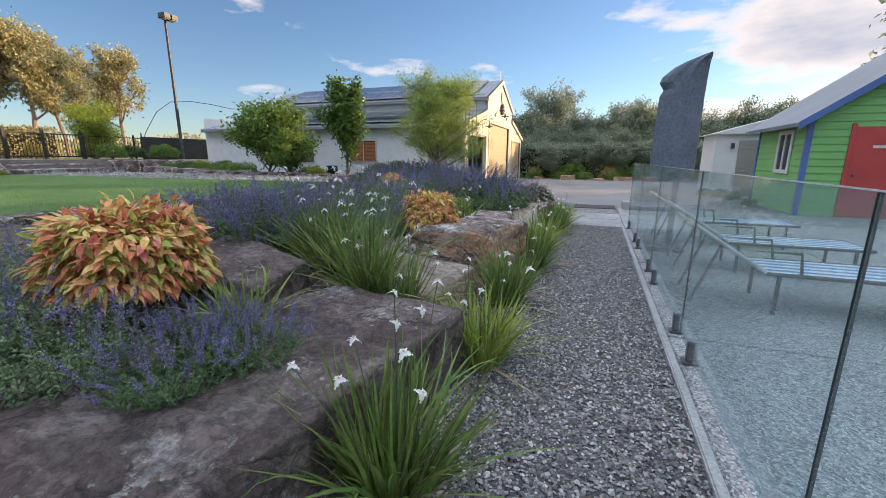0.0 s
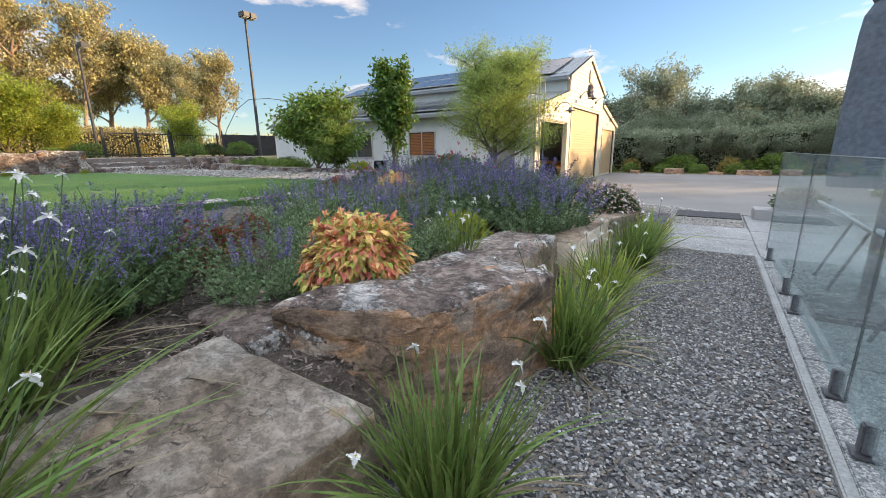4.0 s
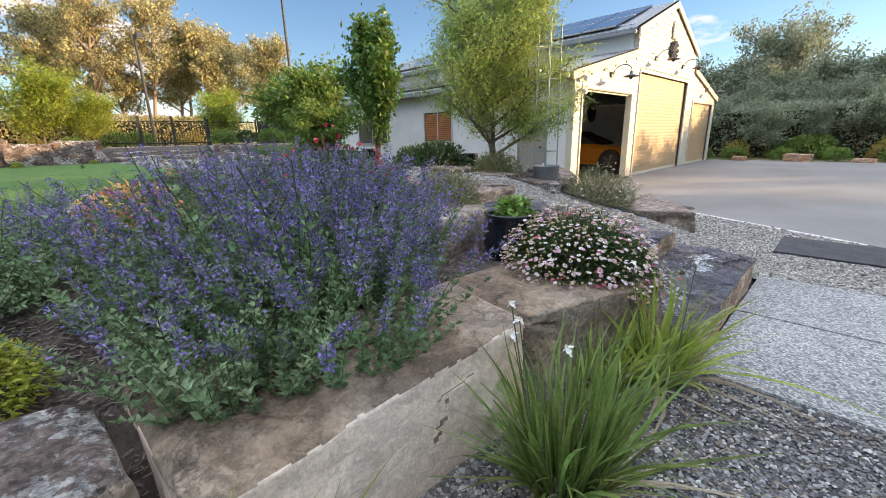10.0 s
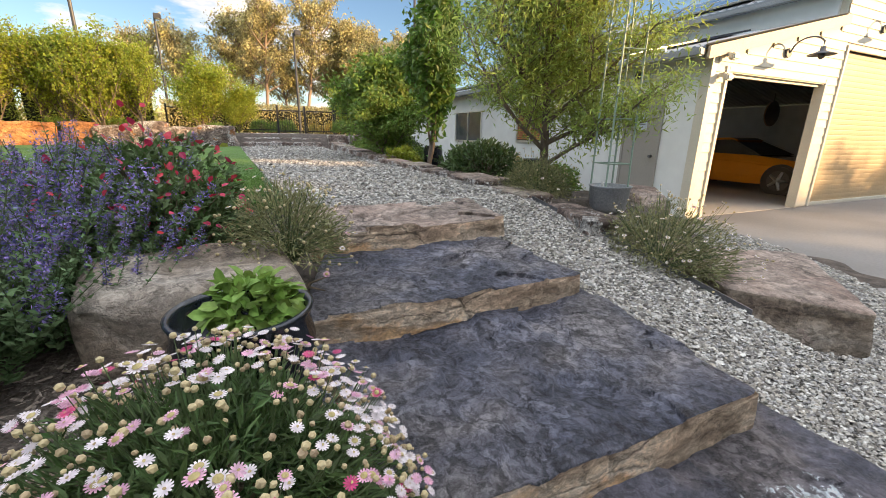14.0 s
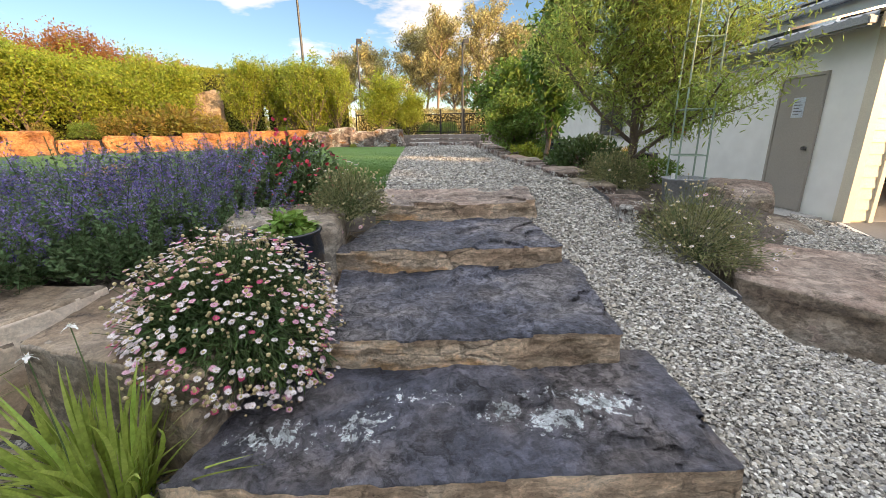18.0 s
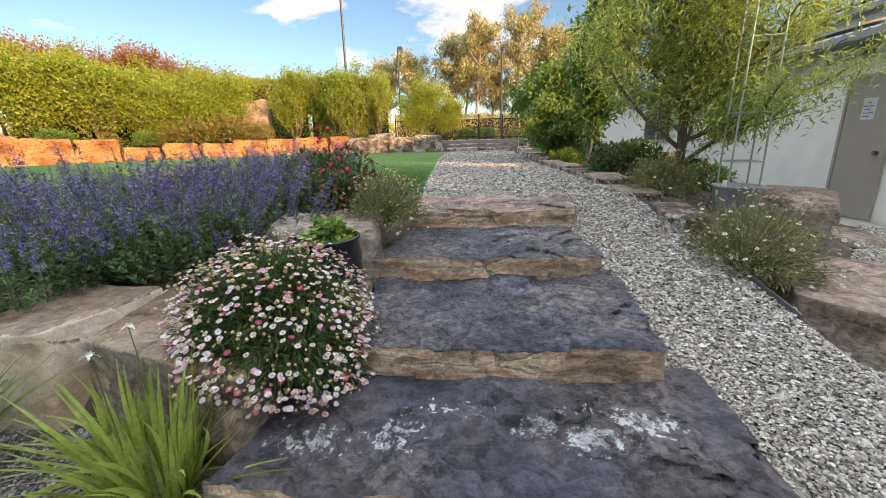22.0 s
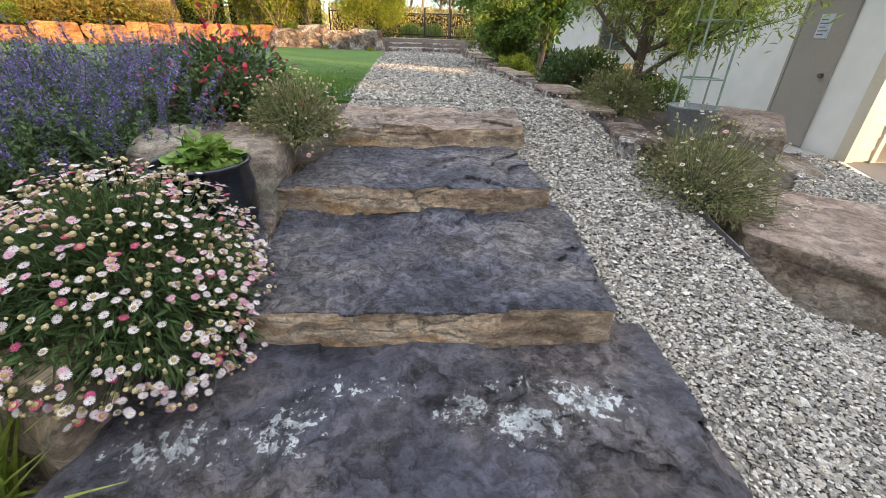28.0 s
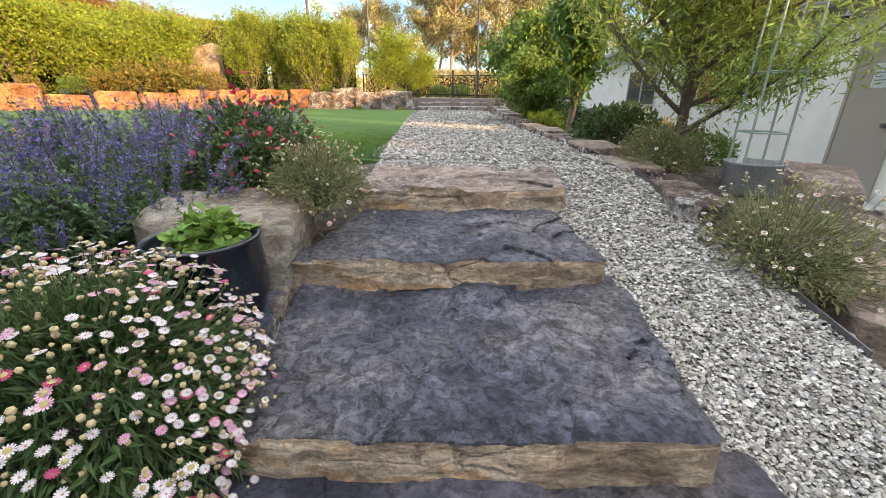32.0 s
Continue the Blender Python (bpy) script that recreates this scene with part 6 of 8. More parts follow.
def iris_flower():
    """Three broad drooping falls, three narrow petals between them, and a small upright crest."""
    out = []
    for k in range(6):
        a = k * math.pi / 3
        d = np.array([[math.cos(a), math.sin(a), -0.35 if k % 2 == 0 else 0.3]])
        out.append(spread(*(LEAF_WIDE if k % 2 == 0 else LEAF), np.zeros((1, 3)), d, np.array([[0.15 * math.sin(a), 0.1, 1.0]]), 0.037 if k % 2 == 0 else 0.028))
        if k % 2 == 0:
            tip = d * 0.032
            out.append(spread(*LEAF_WIDE, tip, d + [[0, 0, -1.1]], np.array([[math.cos(a), math.sin(a), 1.0]]), 0.016))
    for k in range(3):
        a = k * math.pi * 2 / 3 + 0.5
        out.append(spread(*LEAF_FLAT, np.zeros((1, 3)), np.array([[math.cos(a) * 0.6, math.sin(a) * 0.6, 1.0]]), np.array([[math.cos(a), math.sin(a), 0.0]]), 0.02))
    return joined([(V, np.asarray(F)) for V, F in out])


IRIS_PETALS = mesh_np("flower", iris_flower()[0], [(iris_flower()[1], 0)], [M["white_petal"]])
IRIS_EYE = mesh_np("eye", *[spread(*LEAF_WIDE, np.zeros((3, 3)), np.array([[1, 0, 0.3], [-0.5, 0.87, 0.3], [-0.5, -0.87, 0.3]]), np.array([[0, 0, 1.0]] * 3), 0.008)[0:1][0], [(spread(*LEAF_WIDE, np.zeros((3, 3)), np.array([[1, 0, 0.3], [-0.5, 0.87, 0.3], [-0.5, -0.87, 0.3]]), np.array([[0, 0, 1.0]] * 3), 0.008)[1], 0)]], [M["yellow_eye"]])


def iris(x, y, blades, length, flowers, light=False, z=None, spread_out=0.8, wide=0.0135):
    c = thing("iris_clump", "clump of %s strap leaves with white iris flowers" % ("bright green" if light else "green"), "iris", (x, y, (float(H(x, y)) + 0.02) if z is None else z), rng.uniform(0, 360), "iris clumps")
    kit = strap_clump(int(blades * 1.35), length, wide, "iris_light" if light else "iris_leaf")
    V, F = kit[0][1]
    per = 16
    blades = int(blades * 1.35)
    for i in range(0, min(blades, 110)):
        part("blade", (V[i * per:(i + 1) * per], F[:7]), kit[0][2], c)
    rest = V[min(blades, 110) * per:]
    if len(rest):
        part("leaf_mass", (rest, F[:len(rest) // per * 7]), kit[0][2], c)
    part(*kit[1], c)
    if flowers:
        flowers = int(flowers * 1.2) + 1
        lines = arching(flowers, 0.1, length * 1.42, spread_out * 0.58, 0.06, 6, uneven=0.2)
        part("stalkwork", joined([tube_np(l, np.linspace(0.0035, 0.002, len(l)), 4) for l in lines]), M["stem"], c)
        for l in lines:
            d = unit((l[-1] - l[-2]) * 6 + rng.normal(size=3) * 0.45 + np.array([0.1, -0.25, 0.5]))
            q = Vector(d).to_track_quat("Z", "Y").to_matrix().to_4x4()
            f = part("flower", IRIS_PETALS, None, c, at=Matrix.Translation(l[-1]) @ q @ Matrix.Scale(rng.uniform(0.55, 0.9), 4))
            part("eye", IRIS_EYE, None, f, at=Matrix.Translation((0, 0, 0.012)))
    return c


IRISES = [(-0.66, 1.22, 220, 0.62, 7, 0), (-0.63, 2.42, 200, 0.52, 8, 1), (-0.70, 3.58, 190, 0.56, 4, 0), (-0.66, 4.95, 190, 0.58, 8, 0), (-0.72, 5.22, 170, 0.55, 6, 1), (-0.70, 6.27, 200, 0.56, 9, 1), (-0.63, 7.53, 230, 0.58, 3, 0)]
for x, y, b, l, f, li in IRISES:
    iris(x, y, b, l, f, bool(li))
iris(-0.64, 8.56, 90, 0.54, 1, True, wide=0.018)
iris(-0.82, 8.32, 60, 0.46, 0, True, wide=0.018)
iris(-1.50, 2.45, 170, 0.66, 13, False, 0.33)
iris(-1.25, 2.42, 100, 0.5, 6, False, 0.2)
iris(-2.02, 2.72, 120, 0.62, 11, False, 0.40)
iris(-1.8, 1.62, 60, 0.32, 0, True, 0.42)
iris(-2.3, 2.9, 80, 0.56, 6, False, 0.45)
iris(-1.7, 5.35, 40, 0.4, 6, False, 0.45)


def bush(n, radii, leaf_shape, size, zc=None, shell=0.55, up=0.35):
    """Leaves over a rounded, uneven body."""
    d = random_dirs(n)
    d[:, 2] = np.abs(d[:, 2]) * 1.0 - 0.18
    d = unit(d)
    lump = np.array([0.85 + 0.28 * noise.noise(Vector(q) * 2.3 + Vector((n * 0.01, 3, 1))) for q in d])
    r = lump * (shell + (1 - shell) * rng.uniform(0, 1, n) ** 0.5)
    P = d * r[:, None] * np.array(radii)
    P[:, 2] += radii[2] * 0.3
    P[:, 2] = np.maximum(P[:, 2], 0.01)
    Y = unit(d + rng.normal(size=(n, 3)) * 0.6 + np.array([0, 0, up - 0.35]))
    return spread(*leaf_shape, P, Y, unit(np.array([0, 0, 1.0]) + d * 0.5 + rng.normal(size=(n, 3)) * 0.4), size * rng.uniform(0.55, 1.25, n))


def twigs(n, radii, r=0.004):
    d = random_dirs(n)
    d[:, 2] = np.abs(d[:, 2])
    ends = d * np.array(radii) * rng.uniform(0.6, 0.95, (n, 1)) + np.array([0, 0, radii[2] * 0.25])
    return joined([tube_np(np.array([[0, 0, 0], e * [0.4, 0.4, 0.55], e]), [r * 1.6, r, r * 0.5], 4) for e in ends])


NAN = plant("nandina_shrub", "compact shrub of orange, red and lime pointed leaves", "shrub", [("twigwork", twigs(60, (0.36, 0.36, 0.33)), M["stem_brown"]), ("foliage", bush(4000, (0.38, 0.38, 0.36), LEAF_LONG, 0.072, shell=0.5, up=-0.5), M["nandina"])], "nandina shrubs")
put(NAN, -2.36, 1.42, 0, 1.16, 0.63)
put(NAN, -1.75, 4.25, 130, 0.93, 0.585)
put(NAN, -3.5, 6.75, 40, 0.95, 0.66)
NRD = plant("dark_red_shrub", "low shrub with wine-red and green leaves", "shrub", [("twigwork", twigs(50, (0.36, 0.36, 0.4)), M["stem_brown"]), ("foliage", bush(1500, (0.4, 0.4, 0.36), LEAF, 0.06), M["nandina_red"])], "dark red shrubs")
for i, (x, y, s) in enumerate([(-3.0, 4.0, 0.8), (-3.6, 4.7, 0.5), (-5.0, 8.0, 0.7), (-4.9, 7.0, 0.75)]):
    put(NRD, x, y, i * 50, s)
LIME = plant("lime_shrub", "rounded lime-green shrub with a few lilac flowers", "shrub", [("foliage", bush(4200, (0.36, 0.36, 0.27), LEAF, 0.034), M["lime_leaf"]), ("lilac_bloom", bush(26, (0.39, 0.39, 0.29), LEAF_WIDE, 0.035, shell=0.95), M["purple"])], "")
put(LIME, -2.02, 5.92, 0, 0.95)

# the marguerite daisies
PETAL = ([(0, 0, 0), (0.15, 0.5, 0.05), (0.1, 0.95, 0.0), (-0.1, 0.95, 0.0), (-0.15, 0.5, 0.05)], [(0, 1, 2), (0, 2, 3), (0, 3, 4)])
def daisy(mat, petals=13):
    out = [spread(*PETAL, np.zeros((petals, 3)), np.column_stack([np.cos(np.arange(petals) * 2 * np.pi / petals), np.sin(np.arange(petals) * 2 * np.pi / petals), np.full(petals, 0.18)]), np.array([[0, 0, 1.0]]), 0.0155 * np.ones(petals))]
    V, F = joined(out)
    a = np.arange(8) * 2 * np.pi / 8
    E = np.concatenate([np.column_stack([0.0075 * np.cos(a), 0.0075 * np.sin(a), np.full(8, 0.004)]), [[0, 0, 0.009]]])
    EF = np.array([[i, (i + 1) % 8, 8] for i in range(8)])
    return mesh_np("flower", np.concatenate([V, E]), [(F, 0), (EF + len(V), 1)], [mat, M["daisy_eye"]])


DAISIES = [daisy(M["daisy_white"]), daisy(M["daisy_pink"]), daisy(M["daisy_red"]), daisy(M["daisy_white"], 11)]


def bud_mesh():
    bm = bmesh.new()
    bmesh.ops.create_icosphere(bm, subdivisions=1, radius=0.0085)
    me = bpy.data.meshes.new("spent_head")
    bm.to_mesh(me)
    bm.free()
    me.materials.append(M["spent"])
    return me


BUDS = bud_mesh()


def daisy_bush(x, y, z, radii, flowers, label, spent=120, leaves=8000, pinks=(0.62, 0.9), leaf_m="daisy_leaf", cat="daisy bush", extra=0, droop=0.0, bloom_size=1.0, seed_heads=0):
    c = thing("daisy_bush", label, cat, (x, y, z), 0, "daisy bushes")

    def spill(q):
        q = np.array(q, dtype=float)
        u = clip01((0.35 * q[..., 0] + 0.75 * q[..., 1]) / radii[0])
        q[..., 2] -= droop * u ** 2
        q[..., 0] += 0.25 * droop * u
        return q

    V, F = bush(leaves, radii, LEAF_NARROW, 0.05, shell=0.35)
    part("foliage", (spill(V), F), M[leaf_m], c)
    V, F = twigs(70, radii, 0.003)
    part("twigwork", (spill(V), F), M["stem"], c)
    n = flowers + spent
    d = random_dirs(n * 2)
    d = d[d[:, 2] > -0.3][:n]
    lump = np.array([0.98 + 0.16 * noise.noise(Vector(q) * 2.1) for q in d])
    P = d * (lump * rng.uniform(1.0, 1.16, len(d)))[:, None] * np.array(radii)
    P[:, 2] += radii[2] * 0.3
    P = spill(P)
    stems = [tube_np(np.array([p * [0.6, 0.6, 0.62], p * [0.9, 0.9, 0.86], p]), [0.0016, 0.0014, 0.0011], 3) for p in P]
    part("stalkwork", joined(stems), M["stem"], c)
    for i, p in enumerate(P):
        nrm = unit(d[i] * 0.5 + np.array([0.08, 0, 0.95]) + rng.normal(size=3) * 0.22)
        m = Matrix.Translation(p) @ Vector(nrm).to_track_quat("Z", "Y").to_matrix().to_4x4() @ Matrix.Rotation(rng.uniform(0, 6.28), 4, 'Z') @ Matrix.Scale(rng.uniform(0.7, 1.2) * bloom_size, 4)
        if i < flowers:
            u = rng.uniform()
            part("flower", DAISIES[0 if u < pinks[0] else 1 if u < pinks[1] else 2], None, c, at=m)
        elif i < flowers + spent:
            part("spent_head", BUDS, None, c, at=m)
    if seed_heads:
        e = random_dirs(seed_heads * 2)
        e = e[e[:, 2] > -0.3][:seed_heads]
        Pe = spill(e * rng.uniform(0.9, 1.1, (len(e), 1)) * np.array(radii) + [0, 0, radii[2] * 0.3])
        tV, tF = stone_templates(1)[0]
        part("dry_bloom", spread(tV, tF, Pe, random_dirs(len(e)), random_dirs(len(e)), rng.uniform(0.009, 0.018, len(e))), M["spent"], c)
    if extra:
        e = random_dirs(extra * 3)
        e = e[e[:, 2] > -0.25][:extra]
        Pe = e * rng.uniform(0.97, 1.12, (len(e), 1)) * np.array(radii) + [0, 0, radii[2] * 0.3]
        Pe = spill(Pe)
        k = 13
        ring = np.column_stack([np.cos(np.arange(k) * 2 * np.pi / k), np.sin(np.arange(k) * 2 * np.pi / k), np.full(k, 0.18)])
        for mat, sel in ((M["daisy_white"], slice(0, None, 3)), (M["daisy_pink"], slice(1, None, 6)), (M["daisy_white"], slice(2, None, 3)), (M["daisy_red"], slice(4, None, 18)), (M["daisy_pink"], slice(10, None, 18)), (M["daisy_white"], slice(16, None, 18))):
            pe, ne = Pe[sel], unit(e[sel] * 0.5 + [0.08, 0, 0.95] + rng.normal(size=e[sel].shape) * 0.22)
            X = unit(np.cross(ne, [0.3, 0.9, 0.2]))
            Y = np.cross(ne, X)
            D = ring[None, :, 0:1] * X[:, None] + ring[None, :, 1:2] * Y[:, None] + ring[None, :, 2:3] * ne[:, None]
            part("bloom", spread(*PETAL, np.repeat(pe, k, 0), D.reshape(-1, 3), np.repeat(ne, k, 0), 0.0145 * bloom_size), mat, c)
        part("bloom_centre", spread(*LEAF_WIDE, Pe - unit(np.cross(e, [0.2, 0.1, 1.0])) * 0.004 + e * 0.004, unit(np.cross(e, [0.2, 0.1, 1.0])), e, 0.0065), M["daisy_eye"], c)
    return c


daisy_bush(-1.26, 8.80, 0.37, (0.48, 0.44, 0.37), 300, "dense mound of white and pink daisies spilling over a boulder", 430, 13000, extra=620, pinks=(0.44, 0.88), droop=0.26, bloom_size=0.98, seed_heads=700)
daisy_bush(-2.56, 11.82, 0.24, (0.62, 0.46, 0.50), 90, "loose grey-green daisy bush with few white flowers", 120, 6500, pinks=(0.97, 1.0), leaf_m="olive_leaf")
daisy_bush(-2.74, 9.05, 0.62, (0.38, 0.34, 0.36), 26, "small sparse daisy bush with few blooms beside the steps", 120, 3600, pinks=(0.9, 1.0), leaf_m="olive_leaf")
daisy_bush(-4.35, 11.95, 0.58, (0.48, 0.45, 0.42), 20, "grey-green shrub with tiny pale flowers under the birch", 120, 5500, pinks=(0.98, 1.0), leaf_m="olive_leaf")


# the rose
ROSE = plant("rose_bush", "dark leafy rose bush with clusters of red blooms", "rose bush", [("canework", twigs(40, (0.42, 0.42, 0.5)), M["stem_brown"]), ("foliage", bush(4600, (0.45, 0.45, 0.42), LEAF, 0.042, shell=0.45), M["rose_leaf"]), ("bloom", bush(130, (0.46, 0.46, 0.47), LEAF_WIDE, 0.036, shell=0.9), M["rose"])], "rose bushes")
put(ROSE, -3.02, 8.45, 0, 1.15)
put(ROSE, -3.5, 8.3, 90, 1.45)
put(ROSE, -4.4, 7.2, 30, 0.9)

# pots
def glazed_pot():
    p = thing("glazed_pot", "dark blue-black glazed pot holding a leafy green herb", "plant pot", (-1.82, 8.85, 0.345))
    part("bowl", lathe([(0.13, 0.0), (0.19, 0.06), (0.222, 0.17), (0.222, 0.30), (0.206, 0.385), (0.218, 0.405), (0.222, 0.418), (0.208, 0.424), (0.196, 0.405), (0.2, 0.33)], 36), M["glaze"], p)
    part("potting_soil", lathe([(0.0, 0.31), (0.2, 0.312), (0.2, 0.325), (0.0, 0.33)], 24), M["soil"], p)
    h = thing("pot_herb", "bright green rounded leaves growing in the pot", "herb", (-1.83, 8.89, 0.70))
    part("foliage", bush(330, (0.15, 0.155, 0.14), LEAF_WIDE, 0.058, shell=0.3, up=0.0), M["mint_leaf"], h)
    part("stalkwork", twigs(24, (0.13, 0.15, 0.12), 0.0025), M["stem"], h)


glazed_pot()


def trellis():
    t = thing("tub_planter", "round galvanised tub planter", "planter", (-3.68, 12.40, 0.54))
    part("tub", lathe([(0.16, 0), (0.19, 0.04), (0.21, 0.26), (0.225, 0.28), (0.205, 0.28), (0.19, 0.2)], 28), M["wine_tub"], t)
    part("potting_soil", lathe([(0.0, 0.2), (0.19, 0.2), (0.19, 0.22), (0.0, 0.23)], 20), M["soil"], t)
    w = thing("wire_trellis", "tall green wire obelisk trellis standing in the tub", "trellis", (-3.72, 12.42, 0.7))
    for k in range(4):
        a = k * math.pi / 2 + 0.6
        part("upright", tube([(0.19 * math.cos(a), 0.19 * math.sin(a), 0.0), (0.17 * math.cos(a), 0.17 * math.sin(a), 2.3)], 0.010, 6), M["trellis"], w)
    for z in (0.35, 0.8, 1.45, 1.95):
        pts = [(0.183 * math.cos(a), 0.183 * math.sin(a), z) for a in np.arange(5) * math.pi / 2 + 0.6]
        for q, r in zip(pts, pts[1:]):
            part("cross_wire", tube([q, r], 0.007, 5), M["trellis"], w)


trellis()
for x, y, s in ((-6.1, 13.2, 0.3), (-9.0, 12.6, 0.24)):
    p = thing("dark_pot", "dark rounded pot standing in the garden bed", "plant pot", (x, y, float(H(x, y)) + 0.02))
    part("bowl", lathe([(0.14, 0), (0.2, 0.1), (0.21, 0.3), (0.19, 0.4), (0.2, 0.42), (0.17, 0.42), (0.16, 0.3)], 20), M["glaze"], p)


# ---- trees ----
def grow(height, trunk_r, forks, seed, spread_=0.6, clear=0.3, levels=3, wave=0.1, top=1.0, reach=0.62, inner=False):
    """Limbs as tapered tubes, and the points along the twigs where leaves sit."""
    r = np.random.default_rng(seed)
    tubes, tips = [], []

    def limb(p, d, length, rad, level):
        pts, q, dd = [np.array(p)], np.array(p, dtype=float), np.array(d, dtype=float)
        n = 5
        for i in range(n):
            dd = dd + r.normal(size=3) * wave + np.array([0, 0, 0.06 if level else 0.02])
            dd /= np.linalg.norm(dd)
            q = q + dd * length / n
            pts.append(q.copy())
        radii = np.linspace(rad, rad * (0.45 if level < levels else 0.2), n + 1)
        tubes.append(tube_np(np.array(pts), radii, 7 if level == 0 else 5 if level == 1 else 3))
        if level == levels:
            tips.extend(pts[2:])
            return
        if level:
            tips.extend(pts[1 if inner else 3:] if level == levels - 1 else pts[1 if inner else 4:])
        k = forks[level]
        for j in range(k):
            f = (clear if level == 0 else 0.25) + (1 - (clear if level == 0 else 0.25)) * (j + r.uniform(0.2, 0.9)) / k
            f = min(f, 0.98)
            i0 = f * n
            a, w = int(i0), i0 - int(i0)
            base = pts[a] * (1 - w) + pts[min(a + 1, n)] * w
            ang = j * 2.4 + r.uniform(-0.5, 0.5)
            axis = np.array([math.cos(ang), math.sin(ang), 0.0])
            d2 = dd * (1 - spread_) * 1.1 + axis * spread_ + np.array([0, 0, 0.25 * top])
            d2 /= np.linalg.norm(d2)
            limb(base, d2, length * (reach if level == 0 else 0.55) * (1.15 - 0.45 * f if level == 0 else 1) * r.uniform(0.8, 1.15), rad * (0.5 if level == 0 else 0.45), level + 1)

    limb((0, 0, -0.1), (0, 0, 1), height * 0.72, trunk_r, 0)
    return joined(tubes), np.array(tips)


def leaves_at(tips, n, sigma, shape, size, hang=0.0, squash=(1, 1, 1)):
    i = rng.integers(0, len(tips), n)
    off = rng.normal(size=(n, 3)) * sigma * np.array(squash)
    P = tips[i] + off
    Y = unit(rng.normal(size=(n, 3)) + np.array([0, 0, -hang]))
    return spread(*shape, P, Y, unit(rng.normal(size=(n, 3)) + np.array([0, 0, 1.0])), size * rng.uniform(0.6, 1.35, n))


def tree(name, label, limbs, foliage, bark, leaf_m, group):
    return plant(name, label, "tree", [("trunk", limbs, bark), ("crown", foliage, leaf_m)], group)


W, tips = grow(3.85, 0.062, (22, 6, 4), 5, 0.72, 0.15, wave=0.07, top=0.35, reach=0.42, inner=True)
BIRCH = tree("birch_tree", "young airy tree with narrow yellow-green leaves", W, leaves_at(tips, 50000, 0.10, LEAF_WILLOW, 0.072, 0.3), M["bark"], M["willow_leaf"], "")
put(BIRCH, -4.76, 12.40, 20, 1.0, 0.55)
W, tips = grow(2.95, 0.05, (10, 6, 4), 9, 0.42, 0.08, wave=0.08, top=2.6, inner=True)
PEAR = tree("pear_tree", "upright young tree with dark glossy leaves", W, leaves_at(tips, 9500, 0.08, LEAF, 0.13, 0.5), M["bark"], M["pear_leaf"], "")
put(PEAR, -8.0, 12.1, 0, 1.0, 0.5)
W, tips = grow(2.6, 0.05, (11, 5, 4), 12, 0.76, 0.12, wave=0.14, inner=True)
ROUND = tree("round_tree", "low round-headed tree with dense dark leaves", W, leaves_at(tips, 12000, 0.12, LEAF, 0.125, 0.2), M["bark"], M["round_leaf"], "")
put(ROUND, -11.4, 12.0, 0, 1.12, 0.5)
put(ROUND, -10.2, 12.0, 140, 0.7, 0.5)

SHR = [plant("dark_shrub", "dense dark green shrub in the bed beside the barn", "shrub", [("twigwork", twigs(40, (0.55, 0.5, 0.45), 0.006), M["stem_brown"]), ("foliage", bush(3000, (0.62, 0.55, 0.48), LEAF, 0.07), M["rose_leaf"])], "bed shrubs"),
       plant("yellow_shrub", "small golden-yellow shrub catching the sun", "shrub", [("foliage", bush(1700, (0.36, 0.36, 0.36), LEAF, 0.06), M["lime_leaf"])], "bed shrubs"),
       plant("green_shrub", "rounded mid-green leafy garden shrub", "shrub", [("twigwork", twigs(40, (0.5, 0.5, 0.45), 0.006), M["stem_brown"]), ("foliage", bush(2600, (0.6, 0.6, 0.5), LEAF, 0.07), M["round_leaf"])], "bed shrubs"),
       plant("rust_shrub", "rust-orange leafy shrub beside the barn wall", "shrub", [("foliage", bush(900, (0.3, 0.3, 0.4), LEAF, 0.06), M["dry_grass"])], "bed shrubs")]
for k, x, y, s in [(0, -6.1, 12.25, 1.3), (0, -7.0, 12.5, 1.15), (1, -9.2, 11.95, 1.3), (2, -9.9, 12.5, 0.9), (2, -13.2, 12.6, 1.1), (2, -14.4, 12.8, 1.1), (2, -15.8, 12.9, 1.2), (0, -17.0, 13.2, 1.1), (3, -6.8, 13.2, 0.9), (2, -5.2, 12.9, 0.75), (2, -18.3, 13.4, 1.0), (0, -16.4, 14.6, 1.2)]:
    put(SHR[k], x, y, x * 40, s, 0.5 if k != 3 else 0.6)

# strappy plants and shrubs along the far wall
for i, (x, y, k, s) in enumerate([(-20.7, 6.6, 2, 0.8), (-21.0, 7.6, 2, 0.7), (-21.6, 4.0, 2, 0.9), (-22.0, 2.0, 2, 0.9), (-19.3, 6.0, 1, 0.5), (-19.0, 7.9, 1, 0.45), (-21.3, 0.6, 1, 0.9), (-20.4, -0.9, 3, 2.4), (-20.0, -1.6, 3, 2.8), (-19.5, -2.3, 3, 3.3), (-18.6, -3.2, 3, 2.9), (-17.9, -4.1, 3, 2.2), (-17.5, -4.8, 2, 1.2), (-16.6, -5.8, 3, 1.5), (-15.6, -7.2, 2, 1.4), (-22, 13.2, 2, 1.2), (-22.8, 14.6, 0, 1.2), (-21.5, 15.4, 2, 1.3)]):
    put(SHR[k], x, y, i * 37, s)

